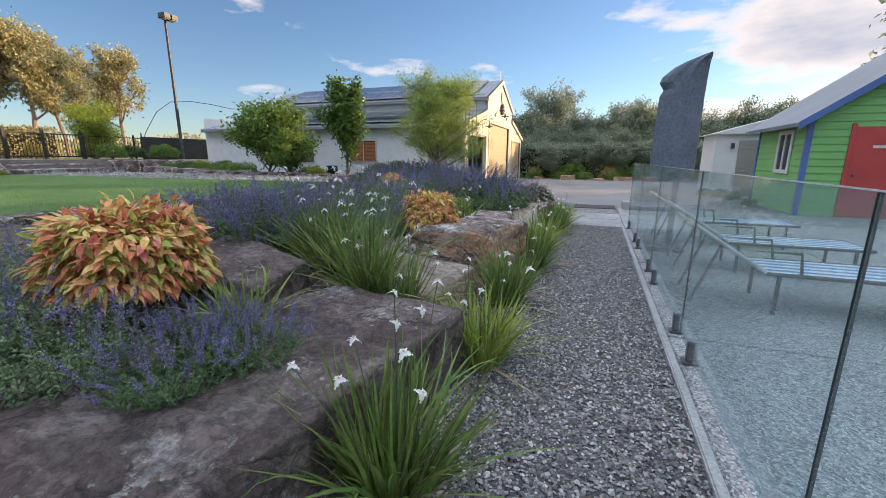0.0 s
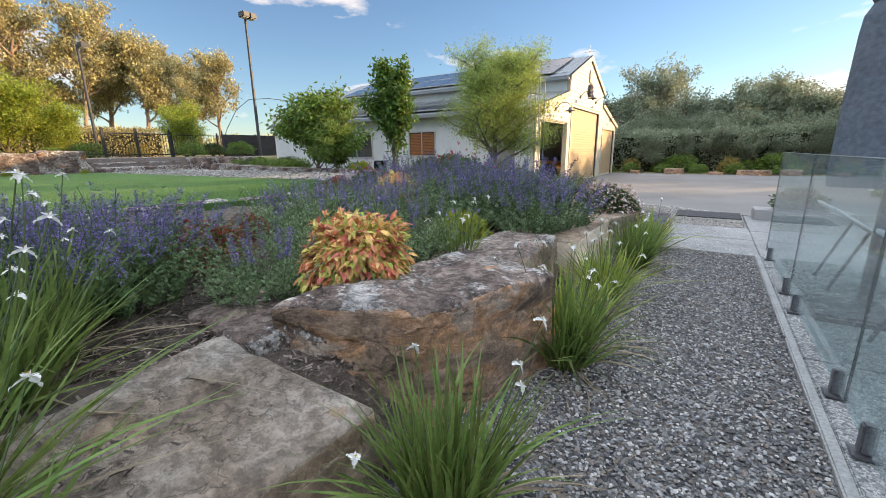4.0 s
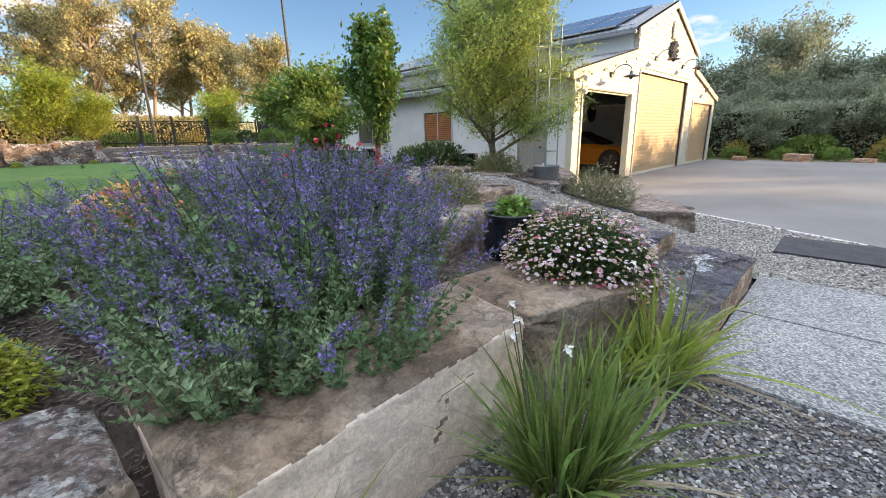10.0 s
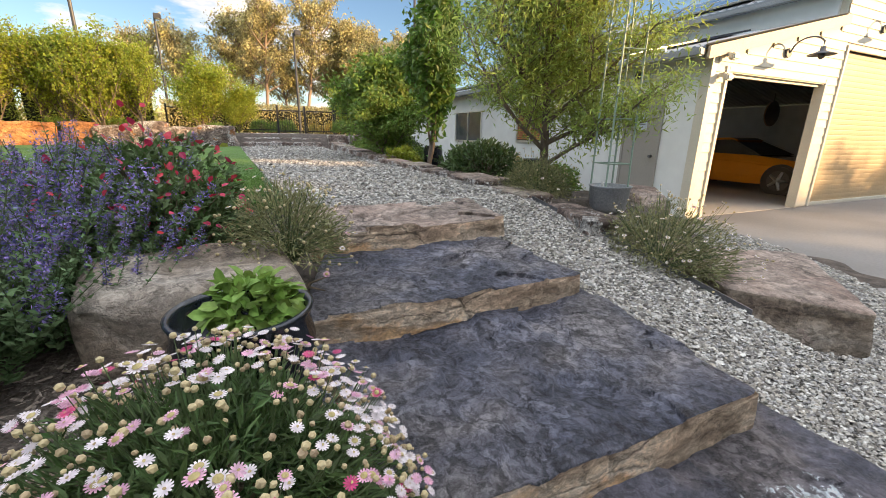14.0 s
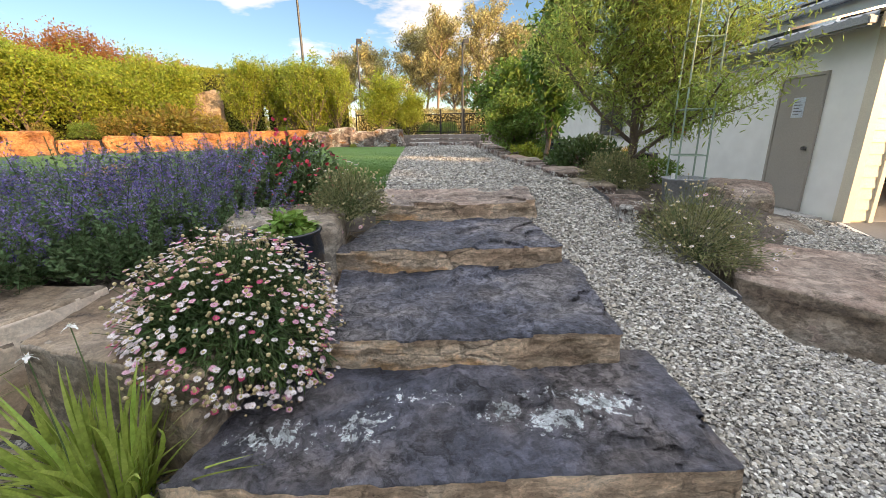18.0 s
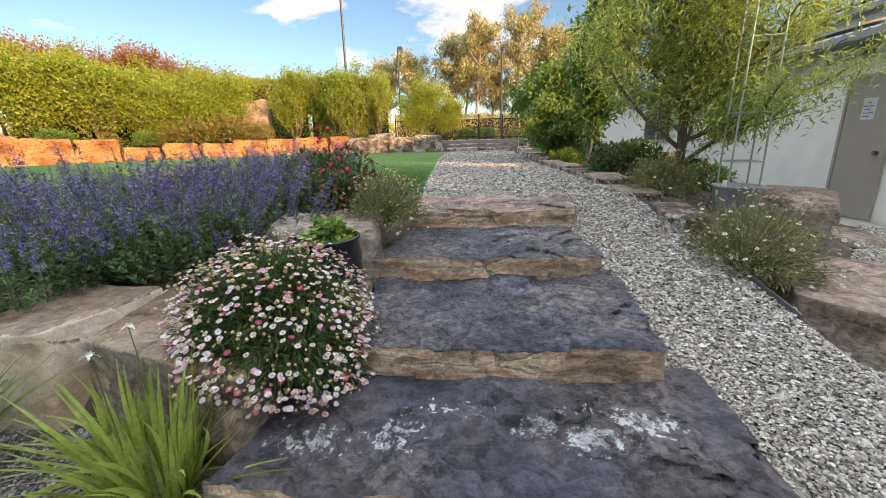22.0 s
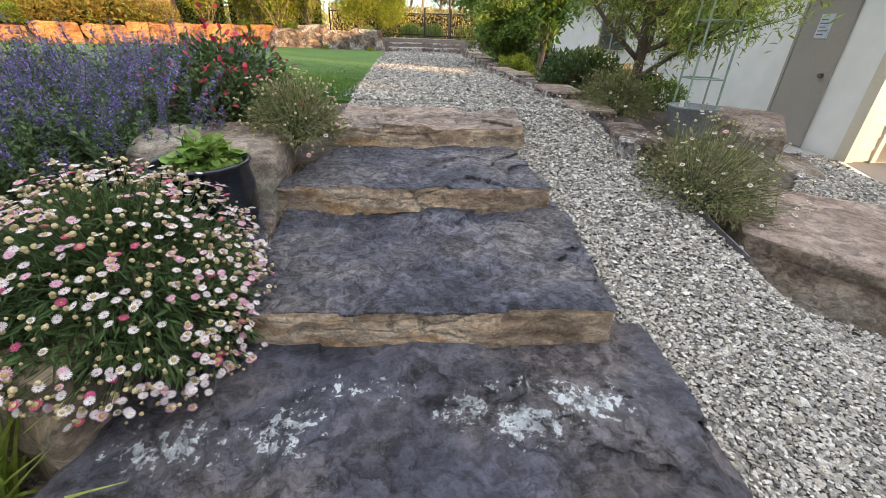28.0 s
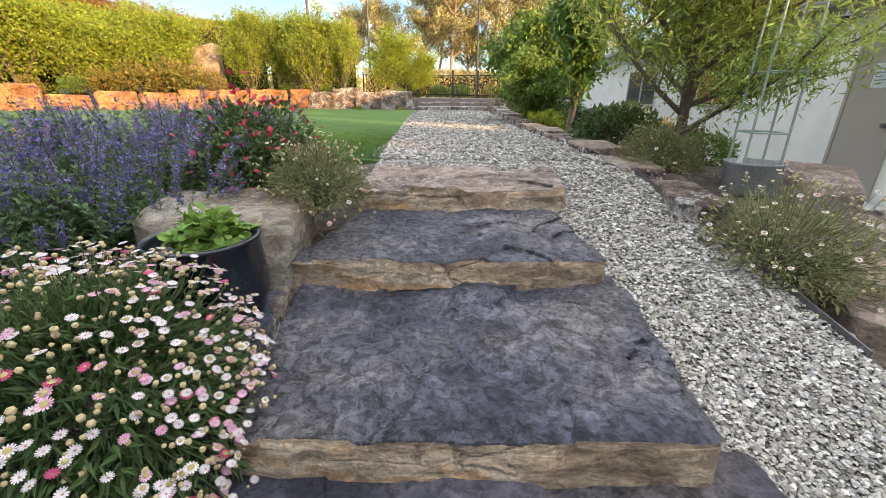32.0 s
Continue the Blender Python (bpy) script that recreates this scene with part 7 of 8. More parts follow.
W, tips = grow(3.5, 0.06, (22, 6, 4), 21, 0.56, 0.0, wave=0.1, top=1.7, reach=0.66, inner=True)
FRUIT = [tree("fruit_tree", "sunlit bright green fruit tree with upright shoots", W, leaves_at(tips, 15000, 0.08, LEAF, 0.105, 0.1), M["bark"], M["fruit_leaf"], "fruit trees")]
W, tips = grow(2.7, 0.06, (14, 5, 3), 23, 0.66, 0.02, wave=0.12, inner=True)
FRUIT.append(tree("fruit_tree", "rounded sunlit yellow-green fruit tree", W, leaves_at(tips, 17000, 0.14, LEAF, 0.09, 0.1), M["bark"], M["fruit_leaf"], "fruit trees"))
for i, (x, y, k, s) in enumerate([(-21.6, 0.3, 0, 0.95), (-22.2, 1.5, 0, 0.95), (-21.8, 2.5, 0, 0.8), (-21.3, 3.8, 0, 1.1), (-21.9, 4.9, 0, 0.88), (-23.3, 6.9, 1, 1.1), (-20.9, -3.2, 1, 1.25), (-20.0, -4.6, 1, 1.35), (-18.9, -5.9, 1, 1.35), (-17.6, -7.2, 1, 1.45), (-16.4, -8.6, 1, 1.4), (-23.4, 8.4, 1, 0.8), (-24.5, 14.0, 1, 1.0)]):
    put(FRUIT[k], x, y, i * 63, s)


def hedge(name, label, x0, y0, x1, y1, z0, z1, thick, n, size, mat):
    d = np.array([x1 - x0, y1 - y0])
    L = np.linalg.norm(d)
    d = d / L
    nn = np.array([-d[1], d[0]])
    u, side, w = rng.uniform(0, L, n), rng.choice([-1, 1, 0], n, p=[0.42, 0.28, 0.30]), rng.uniform(0, 1, n)
    bulge = np.array([noise.noise(Vector((a * 0.45, b * 2.0, 5.0))) for a, b in zip(u, w)])
    off = np.where(side == 0, rng.uniform(-1, 1, n), side * (0.9 + 0.25 * bulge)) * thick / 2
    z = np.where(side == 0, z1 + 0.3 * bulge, z0 + (z1 - z0) * w) + rng.normal(0, 0.06, n)
    P = np.column_stack([x0 + d[0] * u + nn[0] * off, y0 + d[1] * u + nn[1] * off, z])
    out = np.column_stack([nn[0] * side, nn[1] * side, (side == 0) * 1.0])
    data = spread(*LEAF, P, unit(rng.normal(size=(n, 3)) + out * 0.6), unit(out + rng.normal(size=(n, 3)) * 0.5 + [0, 0, 0.4]), size * rng.uniform(0.6, 1.4, n))
    h = thing(name, label, "hedge")
    part("foliage", data, mat, h)
    # near-black box inside the leaves, painting the hedge's inner shade
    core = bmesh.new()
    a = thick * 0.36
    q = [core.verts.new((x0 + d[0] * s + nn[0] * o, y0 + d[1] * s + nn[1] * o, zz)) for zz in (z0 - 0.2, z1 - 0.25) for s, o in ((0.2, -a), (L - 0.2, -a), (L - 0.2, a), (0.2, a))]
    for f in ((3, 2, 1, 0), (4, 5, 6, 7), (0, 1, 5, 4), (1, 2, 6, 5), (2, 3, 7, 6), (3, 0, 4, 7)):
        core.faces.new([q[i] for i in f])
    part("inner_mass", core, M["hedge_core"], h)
    return h


# inner shade of the hedges as a dark colour
M["hedge_core"] = material("hedge_inner_shade", (0.02, 0.025, 0.008), (0.035, 0.035, 0.012), 5, 0.95, bump=0.5)
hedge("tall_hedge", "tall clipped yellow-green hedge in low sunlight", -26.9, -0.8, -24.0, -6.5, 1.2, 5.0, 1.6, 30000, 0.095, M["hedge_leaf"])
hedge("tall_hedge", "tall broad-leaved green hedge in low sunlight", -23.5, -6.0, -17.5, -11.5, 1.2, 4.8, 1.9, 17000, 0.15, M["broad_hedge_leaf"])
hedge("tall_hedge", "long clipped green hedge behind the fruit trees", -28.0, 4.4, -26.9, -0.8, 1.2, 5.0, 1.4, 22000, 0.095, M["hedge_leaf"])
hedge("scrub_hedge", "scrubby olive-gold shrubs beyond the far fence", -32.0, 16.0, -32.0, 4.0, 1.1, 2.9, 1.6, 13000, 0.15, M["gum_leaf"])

# reddish trees rising behind the hedge
W, tips = grow(4.4, 0.08, (15, 6, 4), 41, 0.62, 0.3, wave=0.12, inner=True)
RED = tree("red_tree", "bushy tree with reddish-brown leaf tips behind the hedge", W, leaves_at(tips, 15000, 0.15, LEAF, 0.115, 0.1), M["bark"], M["red_tree_leaf"], "reddish trees")
for i, (x, y, sz) in enumerate([(-18.6, -13.1, 1.2), (-20.3, -11.4, 1.08), (-21.6, -10.3, 1.08), (-22.9, -9.1, 1.14), (-24.0, -8.0, 0.98), (-25.2, -6.6, 0.98), (-26.2, -4.9, 0.9)]):
    put(RED, x, y, i * 71, sz)

gum = []
for s, hgt in ((31, 9.5), (33, 11.0), (35, 8.5)):
    W, tips = grow(hgt * 1.15, 0.15, (13, 4, 3), s, 0.7, 0.34, wave=0.10, top=0.7, reach=0.29)
    gum.append(tree("gum_tree", "tall open gum tree with olive leaves and pale trunk", W, leaves_at(tips, 9000, 0.2, LEAF, 0.2, 0.8), M["bark_pale"], M["gum_leaf"], "gum trees"))
for i, (x, y, k, s) in enumerate([(-38, 7.6, 0, 1.0), (-37, 10.2, 1, 0.92), (-36, 13.2, 1, 1.0), (-39, 15.5, 0, 0.95), (-35, 16.6, 2, 1.05), (-37, 19.3, 0, 0.95), (-34, 21.3, 2, 0.95), (-41, 23.5, 1, 0.85), (-40, 4.0, 2, 1.0), (-44, 9.0, 1, 1.0), (-46, 18.0, 0, 1.1), (-42, 0.5, 2, 0.95), (-38, 12.0, 2, 0.8)]):
    put(gum[k], x, y, i * 97, s, 1.2)

def far_woods(n):
    """A low, uneven line of trees round the horizon."""
    a = rng.uniform(0, 2 * np.pi, n)
    r = rng.uniform(70, 120, n)
    top = 3.2 + 2.6 * np.array([noise.noise(Vector((q * 9.0, 2.0, 0.0))) + 0.6 * noise.noise(Vector((q * 37.0, 4.0, 0.0))) for q in a])
    P = np.column_stack([-10 + r * np.cos(a), 10 + r * np.sin(a), 1.0 + np.maximum(top, 1.0) * rng.uniform(0, 1, n) ** 0.7 * r / 80])
    data = spread(*LEAF, P, random_dirs(n, 0.3), random_dirs(n, 0.5), rng.uniform(0.8, 2.0, n))
    ob = part("far_woods", data, M["gum_leaf"], None)
    tagged(ob, "distant olive-green line of trees on the horizon", "trees", kind="stuff")


far_woods(16000)
for i, (x, y, s) in enumerate([(-26, 9.5, 1.3), (-27, 12.5, 1.5), (-26.5, 15.0, 1.4), (-28, 17.5, 1.8), (-27, 20, 1.5), (-29, 6.5, 1.6), (-28, 10.8, 1.4), (-30, 14, 1.8), (-27.5, 23, 1.8)]):
    put(SHR[3 if i % 2 else 2], x, y, i * 41, s, 1.2)

# the dark belt of trees behind the driveway, and unseen trees added for shade
W, tips = grow(5.2, 0.12, (13, 5, 3), 41, 0.55, 0.03, wave=0.13)
HIGH = float(tips[:, 2].max()) + 0.2
BELT = [tree("belt_tree", "dense dark green tree of the driveway belt and the added unseen shade rows", W, leaves_at(tips, 9500, 0.2, LEAF, 0.2, 0.3), M["bark"], M["belt_leaf"], "belt trees")]
W, tips = grow(7.4, 0.16, (9, 5, 4), 43, 0.62, 0.45, wave=0.12)
BELT.append(tree("belt_gum", "domed gum tree standing above the belt", W, leaves_at(tips, 9000, 0.18, LEAF, 0.19, 0.4), M["bark_pale"], M["belt_leaf"], "belt trees"))
W, tips = grow(5.0, 0.1, (14, 4, 3), 45, 0.45, 0.05, wave=0.08)
BELT.append(tree("belt_conifer", "pointed dark evergreen in the belt", W, leaves_at(tips, 6000, 0.2, LEAF_NARROW, 0.32, 0.2), M["bark"], M["belt_leaf"], "belt trees"))
# gums beyond the view, added to block low sun
W, tips = grow(7.6, 0.14, (9, 5, 3), 47, 0.66, 0.9, wave=0.06, reach=0.24)
SHADE_GUM = tree("tall_gum", "tall high-crowned gum, unseen, added to shade the ground by the barn", W, leaves_at(tips, 7000, 0.26, LEAF, 0.26, 0.5), M["bark_pale"], M["belt_leaf"], "belt trees")
bx = np.random.default_rng(3)
for i, x in enumerate(np.arange(-9, 24, 1.5)):
    put(BELT[2 if i % 4 == 1 else 0], x, 30.8 + bx.uniform(-0.4, 0.8), i * 71, bx.uniform(2.5, 3.15) / HIGH, -0.1)
    put(BELT[0], x + 0.7, 35.0 + bx.uniform(-0.8, 0.8), i * 51, bx.uniform(3.6, 4.3) / HIGH, -0.1)
    put(SHR[2 if i % 3 else 3], x + bx.uniform(-0.4, 0.9), 29.9 + bx.uniform(-0.6, 0.7), i * 31, bx.uniform(1.0, 2.3), -0.1)
for i, x in enumerate(np.arange(-13, 31, 1.6)):
    put(BELT[0], x, 39.2 + bx.uniform(-0.5, 0.5), i * 57, bx.uniform(5.65, 6.2) / HIGH, -0.1)
# sun screen: unseen high crowns shade the ground before the barn
for i, x in enumerate(np.arange(21.4, 36.0, 1.7)):
    put(SHADE_GUM, x, 40.5 + bx.uniform(-0.8, 0.8), i * 61, bx.uniform(1.3, 1.36), -0.1)
# two rows out of view, added to keep the sun off the garden
for i, y in enumerate(np.arange(2.0, 29.0, 1.35)):
    put(BELT[0], 14.0 + bx.uniform(-0.6, 0.6) + max(0, y - 24) * 0.3, y, i * 47, bx.uniform(1.25, 1.45), -0.4)
    put(BELT[0], 16.0 + bx.uniform(-0.6, 0.6), y + 0.6, i * 91, bx.uniform(1.2, 1.45), -0.4)
for i, (x, y, s) in enumerate([(-4.2, 40.5, 0.98), (2.5, 41, 0.8)]):
    put(BELT[1], x, y, i * 83, s, 0)
for i, (x, y) in enumerate([(-4.0, 28.9), (-2.3, 28.9), (-0.6, 28.7), (1.0, 28.8), (3.0, 28.6), (5.0, 28.6), (7.0, 28.5)]):
    put(SHR[2], x, y, i * 44, 0.9, 0)
    w, g2 = bx.uniform(0.5, 1.5), bx.uniform(-0.2, 0.5)
    rock("kerb_rock", "low reddish rock along the far edge of the driveway", "boulder", [(x + g2, 27.9), (x + g2 + w, 27.75), (x + g2 + w, 28.3), (x + g2, 28.4)], -0.1, bx.uniform(0.12, 0.3), M["rock_side"], M["rock_side"], 130 + i, "driveway rocks", n=10, rough=0.05)


hedge("belt_understorey", "dense dark green scrub under the belt trees", -9.0, 31.6, 24.0, 31.6, -0.1, 2.3, 1.4, 16000, 0.17, M["belt_leaf"])

# ---- the pool side ----
def fence_panel(y0, y1):
    f = thing("glass_fence_panel", "frameless clear glass fence panel on metal spigots", "glass fence", (0.69, y0, 0), 0, "glass fence panels")
    g = part("pane", box(-0.005, 0.006, 0.07, 0.005, y1 - y0 - 0.006, 1.27, 0.0015), M["glass"], f)
    g.visible_shadow = False
    # strip along the top, coloured pale as a glint of the sky
    part("edge", box(-0.005, 0.006, 1.271, 0.005, y1 - y0 - 0.006, 1.276), M["glass_top_glint"], f, "polished top edge, a pale glint put into its colour")
    for e in (0.002, y1 - y0 - 0.006):
        part("edge", box(-0.005, e, 0.07, 0.005, e + 0.004, 1.27), M["glass_edge"], f, "dark green glass edge")
    for y in (0.17, y1 - y0 - 0.36):
        s = part("spigot", box(-0.027, y - 0.027, 0.03, 0.027, y + 0.027, 0.17, 0.008), M["spigot"], f)
        part("base_plate", box(-0.05, y - 0.05, 0.018, 0.05, y + 0.05, 0.032, 0.004), M["spigot"], s)


# sky glint on the top edge, put into the colour
M["glass_top_glint"] = material("glass_edge_glint", (0.45, 0.52, 0.52), (0.5, 0.56, 0.56), 8, 0.15)
M["glass_edge"] = material("glass_edge_tint", (0.03, 0.045, 0.045), (0.04, 0.06, 0.06), 8, 0.2)
for k in range(-2, 4):
    fence_panel(1.37 + 1.9 * k, 1.37 + 1.9 * (k + 1))


def lounger(x, y):
    t = thing("sun_lounger", "dark-framed sun lounger with a blue and white striped sling, back raised", "sun lounger", (x, y, 0.012), 0, "sun loungers")
    for s in (-0.31, 0.31):
        part("side_rail", tube([(0.0, s, 0.36), (1.35, s, 0.36)], 0.018, 8), M["dark"], t)
        for lx in (0.1, 1.2):
            part("leg", tube([(lx, s, 0.0), (lx, s, 0.36)], 0.018, 8), M["dark"], t)
        part("back_rail", tube([(0.0, s, 0.37), (-0.62, s, 0.78)], 0.018, 8), M["alu"], t)
        part("armrest", tube([(0.25, s, 0.36), (0.22, s * 1.05, 0.56), (-0.2, s * 1.05, 0.56)], 0.015, 8), M["dark"], t)
        part("back_prop", tube([(-0.35, s * 0.9, 0.6), (-0.55, s * 0.9, 0.02)], 0.014, 8), M["dark"], t)
    part("foot_bar", tube([(1.35, -0.31, 0.36), (1.35, 0.31, 0.36)], 0.018, 8), M["dark"], t)
    part("top_bar", tube([(-0.62, -0.31, 0.78), (-0.62, 0.31, 0.78)], 0.018, 8), M["alu"], t)
    n = 9
    w = 0.58 / n
    for i in range(n):
        ya = -0.29 + i * w
        for nm, p, q in (("seat_stripe", Vector((0.0, 0, 0.372)), Vector((1.35, 0, 0.372))), ("back_stripe", Vector((0.0, 0, 0.38)), Vector((-0.62, 0, 0.795)))):
            up = (q - p).cross(Vector((0, 1, 0))).normalized() * (0.006 if nm == "seat_stripe" else -0.006)
            bm = bmesh.new()
            vs = [bm.verts.new(a + Vector((0, yy, 0)) + k) for k in (Vector(), -up) for a, yy in ((p, ya), (q, ya), (q, ya + w), (p, ya + w))]
            for f in ((0, 1, 2, 3), (7, 6, 5, 4), (0, 4, 5, 1), (1, 5, 6, 2), (2, 6, 7, 3), (3, 7, 4, 0)):
                bm.faces.new([vs[j] for j in f])
            part(nm, bm, M["sling_blue" if i % 2 else "sling_white"], t)


for x, y in ((1.47, 4.5), (1.57, 5.97), (1.56, 7.75)):
    lounger(x, y)


def umbrella():
    t = thing("closed_umbrella", "large closed cantilever umbrella in a grey canvas cover", "umbrella", (1.0, 6.88, 0.012))
    part("base", box(-0.22, -0.3, 0, 0.3, 0.3, 0.06, 0.02), M["dark"], t)
    part("pole", tube([(0.12, 0, 0.08), (0.12, 0, 2.3)], 0.045, 14), M["dark"], t)
    bm = bmesh.new()
    prof = [(1.02, -0.25, 0.33), (1.2, -0.26, 0.335), (1.7, -0.25, 0.335), (2.1, -0.24, 0.335), (2.22, -0.23, 0.335), (2.3, -0.19, 0.34), (2.4, -0.25, 0.34), (2.48, -0.22, 0.345), (2.6, -0.08, 0.35), (2.66, 0.04, 0.355), (2.74, 0.27, 0.36)]
    rings = []
    for z, a, b in prof:
        c, h = (a + b) / 2, (b - a) / 2
        rings.append([bm.verts.new((c + h * math.cos(k * math.pi / 9), 0.17 * math.sin(k * math.pi / 9) * (1 + 0.12 * math.cos(k * 2.1 + z * 3)), z)) for k in range(18)])
    for p, q in zip(rings, rings[1:]):
        for k in range(18):
            bm.faces.new((p[k], p[(k + 1) % 18], q[(k + 1) % 18], q[k]))
    bm.faces.new(rings[0][::-1])
    bm.faces.new(rings[-1])
    part("cover", bm, M["cover"], t)


umbrella()


def boards(parent, name, mat, p0, p1, z0, z1, row, out, top=None):
    """Horizontal weatherboards between two plan points; top: the wall's height at a fraction of its run."""
    a, b = Vector((*p0, 0)), Vector((*p1, 0))
    o = Vector((*out, 0))
    z = z0
    while z < z1 - 0.02:
        zt = min(z + row, z1)
        s0, s1 = 0.0, 1.0
        if top:
            ok = [f for f in np.linspace(0, 1, 120) if top(f) >= zt]
            if not ok:
                break
            s0, s1 = ok[0], ok[-1]
        p, q = a.lerp(b, s0), a.lerp(b, s1)
        bm = bmesh.new()
        vs = [bm.verts.new(v) for v in (p + Vector((0, 0, z)), p + o * 0.03 + Vector((0, 0, z)), p + o * 0.008 + Vector((0, 0, zt + 0.01)), q + Vector((0, 0, z)), q + o * 0.03 + Vector((0, 0, z)), q + o * 0.008 + Vector((0, 0, zt + 0.01)))]
        for f in ((0, 1, 2), (5, 4, 3), (1, 4, 5, 2), (0, 3, 4, 1), (0, 2, 5, 3)):
            bm.faces.new([vs[i] for i in f])
        bmesh.ops.recalc_face_normals(bm, faces=bm.faces)
        part(name, bm, mat, parent)
        z += row


def green_house():
    x0, x1, y0, y1, e, rz = 4.68, 10.2, 12.4, 15.5, 2.36, 4.3
    h = thing("green_cabin", "lime-green weatherboard cabin with blue trim and a red door", "cabin", (0, 0, 0))
    xm = (x0 + x1) / 2
    bm = bmesh.new()
    sec = [(x0 + 0.01, 0), (x1, 0), (x1, e), (xm, rz), (x0 + 0.01, e)]
    A = [bm.verts.new((x, y0 + 0.01, z)) for x, z in sec]
    B = [bm.verts.new((x, y1, z)) for x, z in sec]
    bm.faces.new(A[::-1])
    bm.faces.new(B)
    for i in range(5):
        bm.faces.new((A[i], A[(i + 1) % 5], B[(i + 1) % 5], B[i]))
    bmesh.ops.recalc_face_normals(bm, faces=bm.faces)
    part("wall", bm, M["green_board"], h)
    boards(h, "weatherboard", M["green_board"], (x0, y1), (x0, y0), 0.02, e - 0.02, 0.17, (-1, 0))
    boards(h, "weatherboard", M["green_board"], (x0, y0), (x1, y0), 0.02, rz - 0.1, 0.17, (0, -1), lambda f: e + (rz - e) * (1 - abs(2 * f - 1)))
    for sgn in (-1, 1):
        bm = bmesh.new()
        xe = xm + sgn * (xm - x0 + 0.35)
        ze = e - 0.35 * (rz - e) / (xm - x0)
        vs = [bm.verts.new(v) for v in ((xe, y0 - 0.3, ze), (xm, y0 - 0.3, rz), (xm, y1 + 0.3, rz), (xe, y1 + 0.3, ze), (xe, y0 - 0.3, ze + 0.09), (xm, y0 - 0.3, rz + 0.09), (xm, y1 + 0.3, rz + 0.09), (xe, y1 + 0.3, ze + 0.09))]
        for f in ((3, 2, 1, 0), (4, 5, 6, 7), (0, 1, 5, 4), (1, 2, 6, 5), (2, 3, 7, 6), (3, 0, 4, 7)):
            bm.faces.new([vs[i] for i in f])
        bmesh.ops.recalc_face_normals(bm, faces=bm.faces)
        part("roof", bm, M["roof"], h)
        bm = bmesh.new()
        vs = [bm.verts.new(v) for v in ((xe, y0 - 0.33, ze - 0.08), (xm, y0 - 0.33, rz - 0.08), (xm, y0 - 0.33, rz + 0.1), (xe, y0 - 0.33, ze + 0.1), (xe, y0 - 0.3, ze - 0.08), (xm, y0 - 0.3, rz - 0.08), (xm, y0 - 0.3, rz + 0.1), (xe, y0 - 0.3, ze + 0.1))]
        for f in ((3, 2, 1, 0), (4, 5, 6, 7), (0, 1, 5, 4), (1, 2, 6, 5), (2, 3, 7, 6), (3, 0, 4, 7)):
            bm.faces.new([vs[i] for i in f])
        bmesh.ops.recalc_face_normals(bm, faces=bm.faces)
        part("barge_board", bm, M["blue_trim"], h)
    for p in ((x0, y0), (x0, y1)):
        part("corner_post", box(p[0] - 0.045, p[1] - 0.045, 0, p[0] + 0.06, p[1] + 0.06, e), M["blue_trim"], h)
    d = part("door", box(x0 + 0.85, y0 - 0.05, 0.02, x0 + 1.85, y0 - 0.031, 2.1, 0.004), M["red_door"], h)
    part("name_plate", box(x0 + 1.2, y0 - 0.058, 1.62, x0 + 1.5, y0 - 0.051, 1.68), M["line"], d)
    part("door_handle", tube([(x0 + 0.95, y0 - 0.05, 1.0), (x0 + 0.95, y0 - 0.1, 1.0)], 0.025, 10), M["spigot"], d)
    for a, b in ((x0 + 0.76, x0 + 0.845), (x0 + 1.855, x0 + 1.94)):
        part("door_frame", box(a, y0 - 0.06, 0, b, y0 - 0.031, 2.18), M["red_door"], h)
    w = part("window", box(x0 - 0.035, 13.2, 1.1, x0 - 0.031, 13.9, 2.0), M["window"], h, "white-framed window")
    for q in ((13.1, 1.0, 13.2, 2.1), (13.9, 1.0, 14.0, 2.1), (13.2, 1.0, 13.9, 1.1), (13.2, 2.0, 13.9, 2.1), (13.52, 1.1, 13.58, 2.0)):
        part("window_frame", box(x0 - 0.06, q[0], q[1], x0 - 0.031, q[2], q[3]), M["line"], w)


green_house()


def white_shed():
    x0, x1, y0, y1, e = 4.15, 10.0, 18.4, 20.4, 2.3
    h = thing("white_shed", "white garage shed with a grey roller door", "shed", (0, 0, 0))
    part("wall", box(x0, y0, 0, x1, y1, e), M["white_wall"], h)
    bm = bmesh.new()
    xm = x0 + 3.2
    vs = [bm.verts.new(v) for v in ((x0 - 0.2, y0 - 0.15, e - 0.02), (xm, y0 - 0.15, e + 0.95), (x1 + 0.2, y0 - 0.15, e - 0.02), (x0 - 0.2, y1, e - 0.02), (xm, y1, e + 0.95), (x1 + 0.2, y1, e - 0.02))]
    for f in ((0, 2, 1), (3, 4, 5), (0, 1, 4, 3), (1, 2, 5, 4), (2, 0, 3, 5)):
        bm.faces.new([vs[i] for i in f])
    bmesh.ops.recalc_face_normals(bm, faces=bm.faces)
    part("roof", bm, M["white_wall"], h)
    d = part("door", box(x0 + 0.75, y0 - 0.03, 0, x0 + 3.4, y0 - 0.004, 2.05), M["grey_door"], h, "grey roller door")
    for i in range(14):
        part("slat", box(x0 + 0.76, y0 - 0.042, 0.05 + i * 0.14, x0 + 3.39, y0 - 0.03, 0.15 + i * 0.14), M["grey_door"], d)
    part("wall_light", box(x0 + 0.5, y0 - 0.1, 1.75, x0 + 0.6, y0 - 0.002, 1.95), M["dark"], h)


white_shed()
for i, (x, y, s) in enumerate([(4.3, 17.4, 0.55), (4.35, 16.2, 0.5), (4.3, 14.3, 0.4), (3.9, 17.9, 0.5)]):
    put(SHR[2], x, y, i * 60, s, 0)

